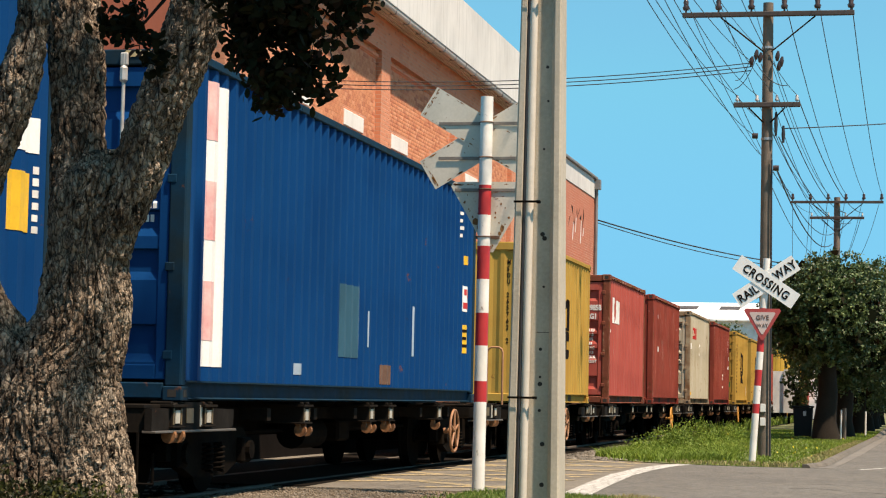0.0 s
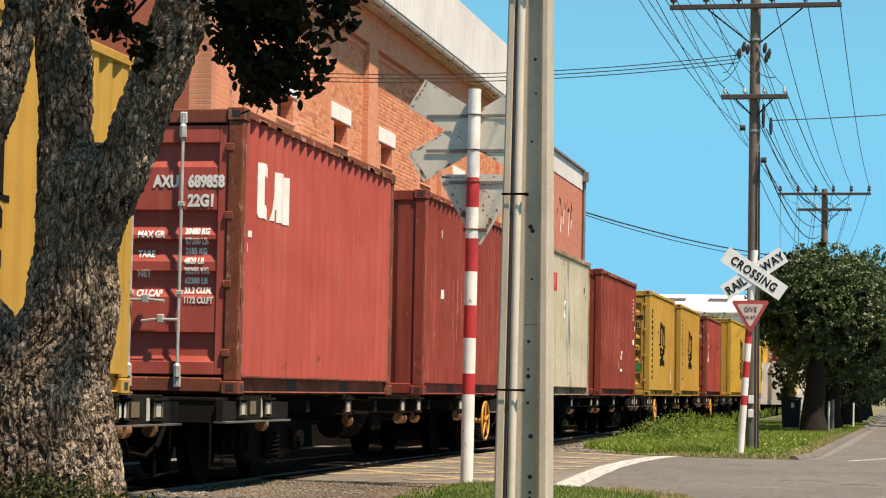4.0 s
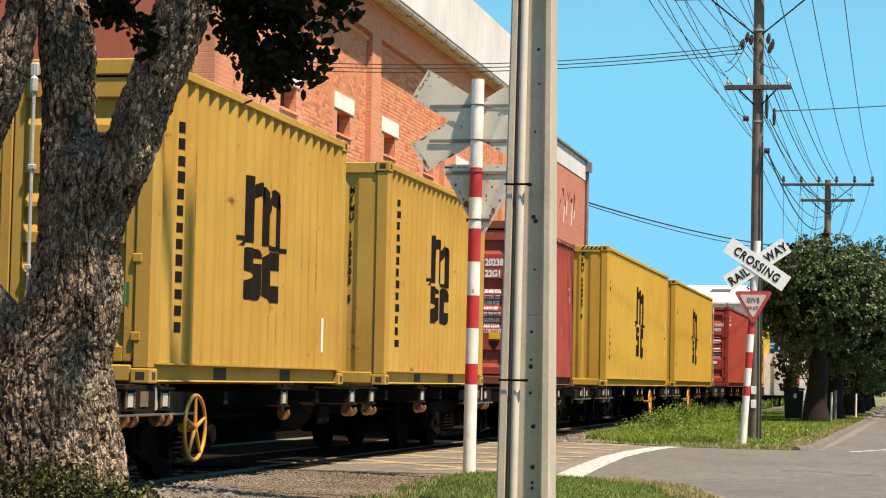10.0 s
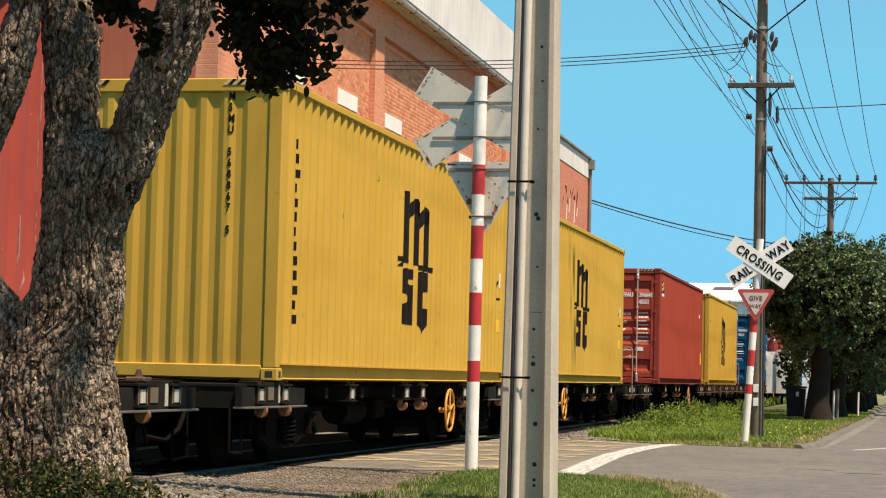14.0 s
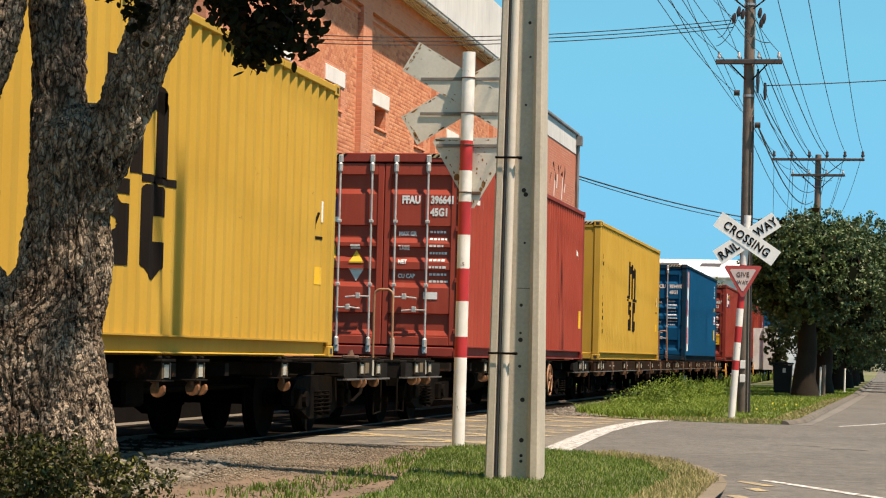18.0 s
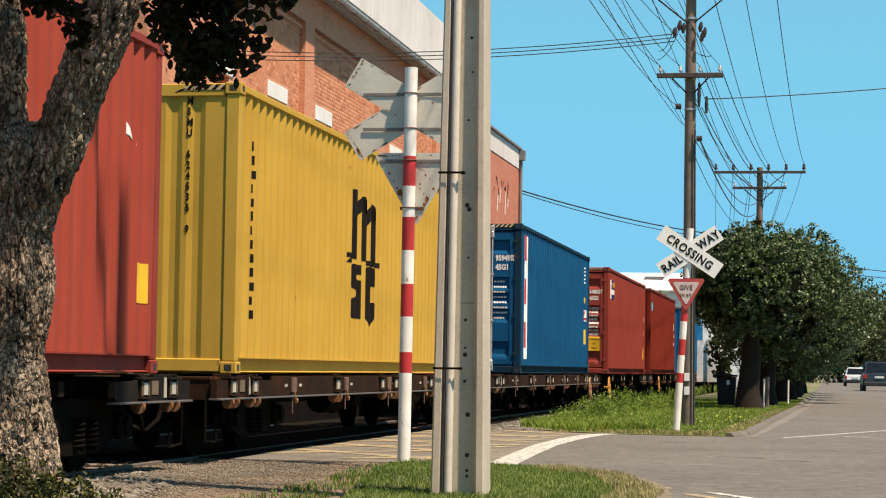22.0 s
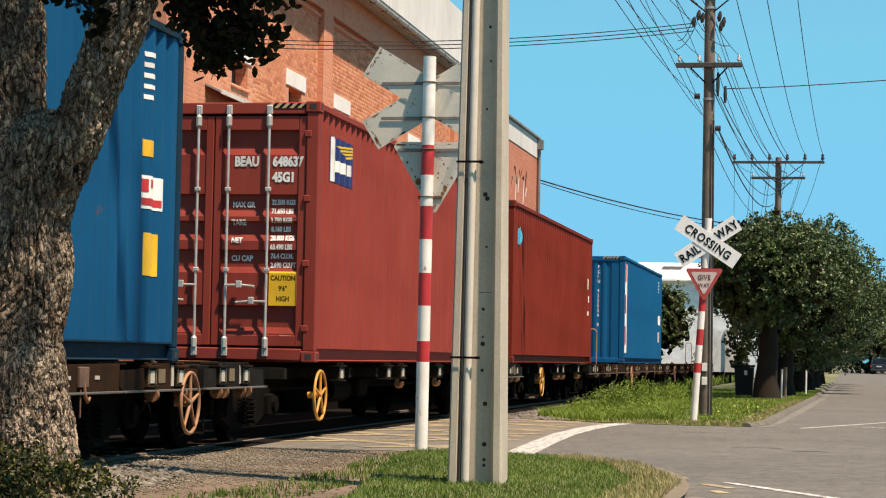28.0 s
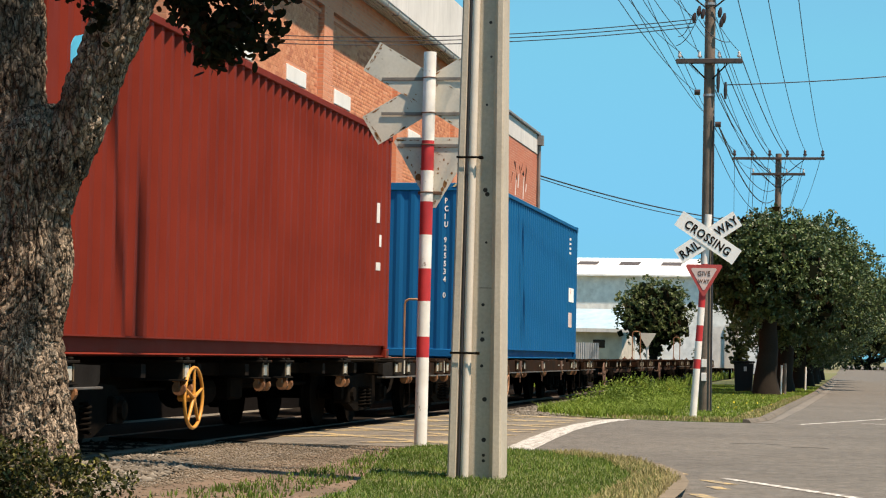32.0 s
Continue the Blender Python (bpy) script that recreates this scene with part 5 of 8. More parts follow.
poly_patch("warning_triangle", yellow_ink, c, [[(-1.72, 1.32), (-1.5, 1.32), (-1.61, 1.5)]], DOOR, 0.004, "yellow warning triangle")
poly_patch("warning_triangle", white_ink, c, [[(-1.72, 1.24), (-1.5, 1.24), (-1.61, 1.06)]], DOOR, 0.004, "white inverted triangle")
patch("label_patch", white_ink, c, [(-1.7, 1.52, -1.56, 1.58), (-0.62, 0.82, -0.42, 0.92)], DOOR, 0.004, "white labels")
placard(c, 0.56, 2.3, 0.48, 0.31, blue_ink, label="navy emblem panel")
placard(c, 0.56, 2.22, 0.46, 0.07, white_ink, label="white emblem strip")
poly_patch("emblem_wave", yellow_ink, c, [[(0.6, 2.34), (1.0, 2.42), (1.0, 2.48), (0.6, 2.4)], [(0.6, 2.46), (1.0, 2.54), (1.0, 2.59), (0.6, 2.52)]], lambda u, v, o: (-0.017 + o, u, v), 0.003, "yellow emblem waves")
placard(c, 11.62, 0.6, 0.3, 0.34, yellow_ink, label="orange caution label")
poly_patch("arrow_mark", white_ink, c, [[(11.3, 2.0), (11.42, 1.96), (11.3, 2.1)]], SIDE, 0.004)
c = at(container("blue forty-foot high container with white and red placard", L40, HC, "blue", True, rail_colour="dark_blue_frame"), 172.9)
door_marks(c, HC, [(-0.89, "PCIU"), (-0.52, "959499"), (-0.19, "0"), (-0.52, "45G1")], seed=9)
patch("emblem_panel", sign_white, c, [(-2.22, 1.92, -1.62, 2.3)], DOOR, 0.004, "white carrier panel")
patch("emblem_bars", red_ink, c, [(-1.94, 2.12, -1.83, 2.26), (-1.8, 2.12, -1.76, 2.26), (-1.73, 2.12, -1.63, 2.26)] + [(-2.2 + k * 0.14, 1.95, -2.1 + k * 0.14, 2.06) for k in range(4)], lambda u, v, o: (u, 0.022 - o, v), 0.003, "red carrier print")
patch("caution_label", yellow_ink, c, [(-1.88, 1.28, -1.56, 1.62)], DOOR, 0.004, "yellow caution label")
poly_patch("warning_triangle", yellow_ink, c, [[(-2.3, 1.36), (-2.08, 1.36), (-2.19, 1.55)]], DOOR, 0.004, "yellow warning triangle")
patch("label_patch", white_ink, c, [(-2.3, 1.56, -2.16, 1.6), (-0.6, 0.2, -0.38, 0.24)], DOOR, 0.004)
red_white_strip(c, 0.52, HC)
placard(c, 11.15, 1.28, 0.57, 0.28, sign_white, label="white placard with red print")
patch("red_print", red_ink, c, [(11.2, 1.42, 11.32, 1.53), (11.36, 1.46, 11.5, 1.53), (11.2, 1.31, 11.65, 1.37)], lambda u, v, o: (-0.017 + o, u, v), 0.003)
placard(c, 11.28, 0.72, 0.32, 0.36, yellow_ink, label="orange caution placard")
placard(c, 11.12, 1.72, 0.36, 0.14, yellow_ink, label="small yellow triangle label")
column_bars(c, 11.2, 2.2, 2.65, 5, white_ink, 0.24, fill=0.45)
c = at(container("brown-red forty-foot high container with navy emblem", L40, HC, "brown_red", True), 190.03)
door_marks(c, HC, [(-0.98, "BEAU"), (-0.54, "648637"), (-0.17, "1"), (-0.54, "45G1")], seed=10, data=("32.500 KGS", "71.650 LBS", "3.700 KGS", "8.160 LBS", "28.800 KGS", "63.490 LBS", "76.4 CU.M.", "2.690 CU.FT"))
patch("caution_label", yellow_ink, c, [(-0.555, 0.62, -0.235, 1.0)], DOOR, 0.004, "yellow caution label")
for i, s in enumerate(("CAUTION", "9'6\"", "HIGH")):
    words(s, 0.078, black_ink, c, on_end(-0.395, 0.9 - i * 0.115, 0.02), "caution_lettering", bold=0.002, width=0.8, align="CENTER")
patch("builder_plate", white_ink, c, [(-0.42, 0.22, -0.28, 0.29)], DOOR, 0.004)
placard(c, 0.68, 2.06, 1.13, 0.52, blue_ink, label="navy emblem panel")
over = lambda u, v, o: (-0.017 + o, u, v)
poly_patch("emblem_strip", white_ink, c, [[(0.69, 2.065), (0.84, 2.065), (0.84, 2.24), (0.88, 2.3), (0.82, 2.34), (0.9, 2.42), (0.8, 2.45), (0.84, 2.52), (0.76, 2.575), (0.69, 2.575)]], over, 0.003, "torn white strip of the emblem")
for k in range(4):
    poly_patch("emblem_wave", yellow_ink, c, [[(0.96 + 0.14 * k, 2.49 - 0.03 * k), (1.8, 2.55 - 0.036 * k), (1.8, 2.525 - 0.036 * k), (1.02 + 0.14 * k, 2.47 - 0.03 * k)]], over, 0.003, "yellow bar of the emblem wing")
patch("emblem_bars", white_ink, c, [(0.95, 2.19, 1.16, 2.32), (1.22, 2.19, 1.45, 2.32), (1.52, 2.19, 1.77, 2.32)], over, 0.003, "white emblem blocks")
poly_patch("scuff", white_ink, c, [[(0.3, 1.4), (0.34, 1.4), (0.34, 1.52), (0.37, 1.56), (0.3, 1.56)]], SIDE, 0.003, "torn white label")
placard(c, 11.5, 0.47, 0.36, 0.35, yellow_ink, label="orange caution placard")
poly_patch("label_patch", yellow_ink, c, [[(11.62, 1.25), (11.8, 1.2), (11.62, 1.4)]], SIDE, 0.004)
patch("label_patch", white_ink, c, [(11.65, 1.65, 11.75, 1.85)], SIDE, 0.004)
c = at(container("maroon forty-foot high container with pale blue diamond", L40, HC, "maroon", False), 204.5)
upright(c, "BSIU 812927 0", -0.515, 2.4, 0.17, white_ink, 0.15)
poly_patch("emblem_diamond", cyan_ink, c, [[(0.56, 2.29), (0.68, 2.15), (0.82, 2.11), (0.96, 2.15), (1.08, 2.29), (0.96, 2.43), (0.82, 2.47), (0.68, 2.43)]], SIDE, 0.004, "pale blue diamond emblem")
patch("label_patch", white_ink, c, [(11.6, 1.4, 11.75, 1.55), (11.55, 1.7, 11.6, 1.95), (11.55, 1.1, 11.65, 1.2)], SIDE, 0.004)
c = at(container("bright blue forty-foot high container with marker strip", L40, HC, "bright_blue", False), 224.4)
upright(c, "PCIU 925534 0", -0.75, 2.55, 0.15, white_ink, 0.13)
red_white_strip(c, 0.25, HC)
placard(c, 10.85, 1.23, 0.9, 0.3, sign_white, label="white placard with red print")
patch("red_print", red_ink, c, [(11.2, 1.4, 11.3, 1.52)], lambda u, v, o: (-0.017 + o, u, v), 0.003)
placard(c, 10.95, 0.68, 0.6, 0.32, sign_pink, label="pale caution placard")
column_bars(c, 11.0, 2.25, 2.65, 4, white_ink, 0.3, fill=0.45)


# ---- wagons ----
def handwheel(parent, y, material, label):
    bm = B()
    ring(bm, (0.0, y, 0.5), "x", 0.27, 0.017)
    tube(bm, [(-0.14, y, 0.5), (0.015, y, 0.5)], 0.035, 10)
    for k in range(5):
        a = 2 * math.pi * k / 5 + 0.3
        tube(bm, [(0.0, y, 0.5), (0.0, y + 0.27 * math.cos(a), 0.5 + 0.27 * math.sin(a))], [0.02, 0.013], 6)
    return part("brake_wheel", bm, material, parent, label, True)


def bogie(parent, y, wheels):
    """A two-axle bogie: side frames, springs, axle boxes, and its wheelsets."""
    for x in (-0.32, -2.1):
        bm = B()
        prism(bm, [(y - 1.15, 0.5), (y - 0.95, 0.62), (y - 0.3, 0.66), (y + 0.3, 0.66), (y + 0.95, 0.62), (y + 1.15, 0.5), (y + 1.15, 0.36), (y + 0.9, 0.34), (y + 0.42, 0.2), (y - 0.42, 0.2), (y - 0.9, 0.34), (y - 1.15, 0.36)], "x", x - 0.05, x + 0.05)
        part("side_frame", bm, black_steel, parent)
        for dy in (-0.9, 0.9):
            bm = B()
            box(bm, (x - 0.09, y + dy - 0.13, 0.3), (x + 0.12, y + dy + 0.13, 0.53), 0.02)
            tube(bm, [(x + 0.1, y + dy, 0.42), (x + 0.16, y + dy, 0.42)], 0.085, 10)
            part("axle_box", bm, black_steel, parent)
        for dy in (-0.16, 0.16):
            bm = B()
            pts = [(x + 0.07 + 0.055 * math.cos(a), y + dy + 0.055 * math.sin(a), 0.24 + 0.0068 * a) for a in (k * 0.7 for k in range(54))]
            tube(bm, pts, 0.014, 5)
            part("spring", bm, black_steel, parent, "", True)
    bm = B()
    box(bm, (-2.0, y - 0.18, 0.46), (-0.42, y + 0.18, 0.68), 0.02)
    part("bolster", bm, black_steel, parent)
    for dy in (-0.9, 0.9):
        me = WHEELSET
        w = piece("wheelset", me, None, parent)
        w.location = (-1.21, y + dy, 0.42)
        wheels.append((w, (-1.21, y + dy, 0.42)))


bm = B()
for sx in (1, -1):
    x0 = sx * 0.49
    tube(bm, [(x0, 0, 0), (x0 + sx * 0.09, 0, 0)], 0.405, 28)
    tube(bm, [(x0 - sx * 0.028, 0, 0), (x0 - sx * 0.0005, 0, 0)], 0.432, 28)
    tube(bm, [(x0 + sx * 0.0905, 0, 0), (x0 + sx * 0.12, 0, 0)], 0.1, 12)
    for k in range(3):
        a = 2 * math.pi * k / 3
        tube(bm, [(x0 + sx * 0.0905, 0.25 * math.cos(a), 0.25 * math.sin(a)), (x0 + sx * 0.094, 0.25 * math.cos(a), 0.25 * math.sin(a))], 0.05, 8)
tube(bm, [(-0.8, 0, 0), (0.8, 0, 0)], 0.07, 12)
WHEELSET = bpy.data.meshes.new("wheelset")
bm.normal_update()
bm.to_mesh(WHEELSET)
bm.free()
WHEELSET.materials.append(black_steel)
all_wheels = []


def wagon(s0, s1, steel, label, wheel_at=None, wheel_mat=None, empty=False, seed=0, hoop_at=None):
    """A flat container wagon from s0 to s1 along the train."""
    r = random.Random(seed)
    Lw = s1 - s0
    w = thing("container_wagon", label, "wagon", "wagons of the train")
    top = DECK - 0.012
    e = min(2.1, Lw * 0.22)
    # deep side plates at both ends, with a lip along the foot; between them the frame is set back
    for x, face_x in ((-0.09, -0.03), (-CW + 0.03, -CW + 0.09)):
        for y0, d in ((0.0, 1), (Lw, -1)):
            bm = B()
            prism(bm, [(y0, top - 0.225), (y0 + d * (e - 0.06), top - 0.225), (y0 + d * e, top - 0.19), (y0 + d * e, top - 0.06), (y0 + d * (e - 0.55), top - 0.05), (y0 + d * (e - 0.8), top), (y0 + d * 0.62, top), (y0 + d * 0.4, top - 0.05), (y0, top - 0.05)], "x", x, x + 0.06)
            part("side_plate", bm, plate_grey if steel is wagon_dark else steel, w, "dark grey end side plate")
            bm = B()
            ya, yb = sorted((y0 + d * 0.0, y0 + d * (e - 0.02)))
            box(bm, (x - 0.02, ya, top - 0.245), (x + 0.095, yb, top - 0.2255), 0.004)
            part("plate_lip", bm, lip_steel, w, "pale lip along the side plate")
    bm = B()
    for x in (-0.42, -CW + 0.36):
        prism(bm, [(e - 0.02, top - 0.17), (Lw - e + 0.02, top - 0.17), (Lw - e + 0.02, top - 0.05), (e - 0.02, top - 0.05)], "x", x, x + 0.05)
    # black steel puts the load's shade into this frame's colour
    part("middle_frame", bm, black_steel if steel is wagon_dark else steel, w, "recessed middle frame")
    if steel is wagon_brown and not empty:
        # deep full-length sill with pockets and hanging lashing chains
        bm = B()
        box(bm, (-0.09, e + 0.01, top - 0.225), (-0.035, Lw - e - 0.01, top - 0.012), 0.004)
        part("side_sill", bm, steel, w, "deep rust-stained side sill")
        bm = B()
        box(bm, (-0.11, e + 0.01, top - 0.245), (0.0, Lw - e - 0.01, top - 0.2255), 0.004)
        part("sill_lip", bm, lip_steel, w, "pale lip along the side sill")
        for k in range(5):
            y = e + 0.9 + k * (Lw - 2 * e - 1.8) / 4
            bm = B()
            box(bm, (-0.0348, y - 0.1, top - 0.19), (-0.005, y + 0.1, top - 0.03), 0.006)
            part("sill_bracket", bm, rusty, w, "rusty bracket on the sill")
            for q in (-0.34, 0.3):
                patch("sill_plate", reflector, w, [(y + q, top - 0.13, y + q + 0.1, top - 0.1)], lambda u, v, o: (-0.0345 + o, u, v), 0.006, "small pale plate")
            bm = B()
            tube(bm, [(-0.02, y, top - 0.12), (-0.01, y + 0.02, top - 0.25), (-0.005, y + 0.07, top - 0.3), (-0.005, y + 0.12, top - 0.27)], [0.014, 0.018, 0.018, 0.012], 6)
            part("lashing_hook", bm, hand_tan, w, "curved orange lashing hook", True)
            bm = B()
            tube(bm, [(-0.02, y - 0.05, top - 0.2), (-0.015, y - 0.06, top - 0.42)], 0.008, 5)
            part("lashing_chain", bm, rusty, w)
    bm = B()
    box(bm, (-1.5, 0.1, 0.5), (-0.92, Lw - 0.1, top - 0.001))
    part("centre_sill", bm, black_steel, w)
    n = max(3, int(Lw / 1.5))
    for k in range(n + 1):
        y = 0.15 + k * (Lw - 0.3) / n
        bm = B()
        box(bm, (-CW + 0.1, y - 0.06, top - 0.17), (-0.1, y + 0.06, top - 0.055))
        part("cross_member", bm, steel, w)
    for y0, y1 in ((0.02, 1.5), (Lw - 1.5, Lw - 0.02)):
        bm = B()
        box(bm, (-CW + 0.1, y0, top - 0.05), (-0.1, y1, top - 0.02), 0.004)
        part("end_platform", bm, steel, w, "worn steel end platform")
    for y in (0.03, Lw - 0.09):
        bm = B()
        box(bm, (-CW + 0.06, y, top - 0.24), (-0.1, y + 0.06, top - 0.052))
        part("headstock", bm, steel, w)
    # container seats with drop hooks
    for y in (0.55, 1.35, Lw / 2 - 3.1, Lw / 2 - 0.45, Lw / 2 + 0.45, Lw / 2 + 3.1, Lw - 1.35, Lw - 0.55):
        if y < 0.3 or y > Lw - 0.3 or (Lw < 11 and abs(y - Lw / 2) > 2.5 and 1.4 < y < Lw - 1.4):
            continue
        bm = B()
        box(bm, (-0.4, y - 0.15, top - 0.205), (0.01, y + 0.15, top - 0.19), 0.003)
        box(bm, (-0.4, y - 0.17, top - 0.04), (0.015, y + 0.17, top - 0.018), 0.003)
        box(bm, (-0.4, y - 0.13, top - 0.19), (-0.012, y + 0.13, top - 0.04))
        for q in (-0.1, 0.1):
            box(bm, (-0.2, y + q - 0.03, top - 0.0178), (-0.02, y + q + 0.03, top + 0.006), 0.006)
        seat = part("twistlock_seat", bm, steel, w)
        spot = lambda u, v, o: (-0.0115 + o, u, v)
        patch("reflector", reflector, seat, [(y - 0.055, top - 0.17, y + 0.055, top - 0.065)], spot, 0.007, "pale square reflector")
        for q in (-0.105, 0.085):
            patch("side_strip", reflector_y, seat, [(y + q, top - 0.18, y + q + 0.022, top - 0.05)], spot, 0.006, "narrow amber strip")
        for q in (-0.1, 0.1):
            if r.random() < 0.25:
                continue
            bm = B()
            pts = [(-0.04 + 0.06 * math.cos(a), top - 0.268 + 0.062 * math.sin(a)) for a in (0.6 - k * 0.42 for k in range(12))]
            prism(bm, [(-0.1, top - 0.206), (-0.045, top - 0.206), (-0.04, top - 0.262)] + pts, "y", y + q - 0.028, y + q + 0.028)
            part("drop_hook", bm, tan_hook if not empty else rusty, w, "tan rounded lashing hook")
    for y in (0.95, Lw - 1.0):
        flat_on = lambda u, v, o: (-0.0295 + o, u, v)
        patch("amber_plate", reflector_y, w, [(y - 0.13, top - 0.17, y + 0.05, top - 0.05)], flat_on, 0.006, "amber reflector plate")
        patch("white_strip", reflector, w, [(y + 0.22, top - 0.2, y + 0.29, top - 0.02)], flat_on, 0.006, "upright white strip")
        patch("frame_slot", dark_void, w, [(y + 0.4, top - 0.17, y + 0.46, top - 0.05)], flat_on, 0.004, "dark slot in the plate")
    wheels = []
    if Lw > 11:
        bogie(w, 2.2, wheels)
        bogie(w, Lw - 2.2, wheels)
    else:
        bogie(w, 1.9, wheels)
        bogie(w, Lw - 1.9, wheels)
    # brake gear under the middle
    bm = B()
    tube(bm, [(-0.6, Lw / 2 - 1.6, 0.52), (-0.6, Lw / 2 - 0.7, 0.52)], 0.16, 14)
    box(bm, (-0.8, Lw / 2 - 0.2, 0.42), (-0.45, Lw / 2 + 0.3, 0.66), 0.03)
    tube(bm, [(-0.7, 2.5, 0.55), (-0.7, Lw - 2.5, 0.55)], 0.02, 6)
    part("brake_gear", bm, black_steel, w)
    # coupler and hose at both ends
    for y, d in ((0, -1), (Lw, 1)):
        bm = B()
        box(bm, (-1.3, min(y, y + d * 0.45), 0.56), (-1.12, max(y, y + d * 0.45), 0.74), 0.02)
        box(bm, (-1.36, min(y + d * 0.32, y + d * 0.62), 0.54), (-1.06, max(y + d * 0.32, y + d * 0.62), 0.77), 0.04)
        part("coupler", bm, black_steel, w)
        bm = B()
        tube(bm, [(-0.55, y, 0.6), (-0.55, y + d * 0.2, 0.42), (-0.6, y + d * 0.4, 0.32), (-0.75, y + d * 0.55, 0.36)], 0.022, 6)
        part("brake_hose", bm, black_steel, w)
        bm = B()
        tube(bm, [(-0.12, y + d * 0.06, top - 0.24), (-0.12, y + d * 0.06, 0.22), (-0.12, y - d * 0.3, 0.2), (-0.12, y - d * 0.3, 0.45)], 0.013, 6)
        part("step_iron", bm, black_steel, w)
    hy = (Lw if (hoop_at or 0) < 0 else 0) + (hoop_at or 0)
    bm = B()
    hoop = [(-0.52, hy, top - 0.24), (-0.52, hy, top + 0.78), (-0.505, hy, top + 0.83), (-0.46, hy, top + 0.86), (-0.34, hy, top + 0.86), (-0.295, hy, top + 0.83), (-0.28, hy, top + 0.78), (-0.28, hy, top - 0.24)]
    tube(bm, hoop, 0.016, 8)
    if hoop_at is not None:
        part("handrail", bm, hand_yellow if wheel_mat is hand_yellow else hand_tan, w, "upright orange hoop handrail", True)
    else:
        bm.free()
    for x in (-0.35, -CW + 0.25):
        bm = B()
        box(bm, (x - 0.08, Lw - 0.62, top - 0.019), (x + 0.08, Lw - 0.42, top + 0.03), 0.01)
        tube(bm, [(x, Lw - 0.52, top + 0.03), (x, Lw - 0.52, top + 0.09)], [0.04, 0.02], 8)
        part("twistlock", bm, rusty, w, "rusty deck twistlock")
    if wheel_at is not None:
        handwheel(w, wheel_at, wheel_mat, "spoked orange-yellow handbrake wheel")
    all_wheels.append(wheels)
    train.append((w, s0, 0.0))
    w.matrix_basis = pose(TRAIN_X, s0, 0)
    return w


def brake_stand(w, y):
    """Upright handbrake housing with a large ring wheel on a wagon's end platform."""
    top = DECK - 0.02
    bm = B()
    prism(bm, [(-1.32, top), (-0.92, top), (-1.08, top + 0.78), (-1.16, top + 0.9), (-1.34, top + 0.94), (-1.48, top + 0.88), (-1.53, top + 0.76)], "y", y, y + 0.14)
    part("brake_housing", bm, wagon_dark, w, "dark upright handbrake housing")
    bm = B()
    ring(bm, (-1.35, y + 0.2, top + 0.7), "y", 0.31, 0.02)
    for k in range(5):
        a = 1.25 * k
        tube(bm, [(-1.35, y + 0.2, top + 0.7), (-1.35 + 0.31 * math.cos(a), y + 0.2, top + 0.7 + 0.31 * math.sin(a))], 0.018, 6)
    part("brake_ring", bm, hand_tan, w, "large tan handbrake ring", True)


GRIMY = "grimy dark flat container wagon under load"
wagon(0.4, 14.6, wagon_dark, GRIMY, 8.0, hand_tan, seed=1)
wagon(15.9, 30.9, wagon_dark, GRIMY, 11.5, hand_tan, seed=2)
wagon(32.0, 41.0, wagon_dark, "short grimy dark flat container wagon under load", 5.0, hand_tan, seed=3, hoop_at=0.3)
wagon(42.2, 57.2, wagon_dark, GRIMY, 12.4, hand_yellow, seed=4)
wagon(58.6, 74.2, wagon_dark, GRIMY, None, hand_yellow, seed=5)
wagon(75.5, 91.3, wagon_dark, GRIMY, 2.1, hand_yellow, seed=6)
wagon(92.7, 101.8, wagon_dark, "short grimy dark flat container wagon under load", 2.1, hand_yellow, seed=7)
wagon(103.1, 117.2, wagon_dark, GRIMY, 9.1, hand_yellow, seed=8)
wagon(118.0, 133.3, wagon_dark, GRIMY, 4.2, hand_yellow, seed=9)
wagon(134.3, 151.2, wagon_dark, GRIMY, 11.6, hand_tan, seed=10, hoop_at=0.3)
wagon(152.1, 168.6, wagon_brown, "rust-stained flat container wagon under load", None, None, seed=11, hoop_at=None)
brake_stand(wagon(169.4, 185.75, wagon_brown, "rust-stained flat container wagon with upright handbrake", 16.05, hand_tan, seed=12, hoop_at=0.6), 1.4)
wagon(185.95, 203.0, wagon_dark, GRIMY, 4.35, hand_yellow, seed=13)
wagon(203.8, 218.6, wagon_dark, GRIMY, 4.5, hand_yellow, seed=14)
wagon(219.6, 237.2, wagon_brown, "rust-stained flat container wagon under load", 7.0, hand_tan, seed=15, hoop_at=0.6)
for k in range(7):
    wagon(238.3 + k * 16.4, 253.6 + k * 16.4, wagon_brown, "empty rusty flat container wagon", 4.0, rusty, empty=True, seed=16 + k, hoop_at=0.3)

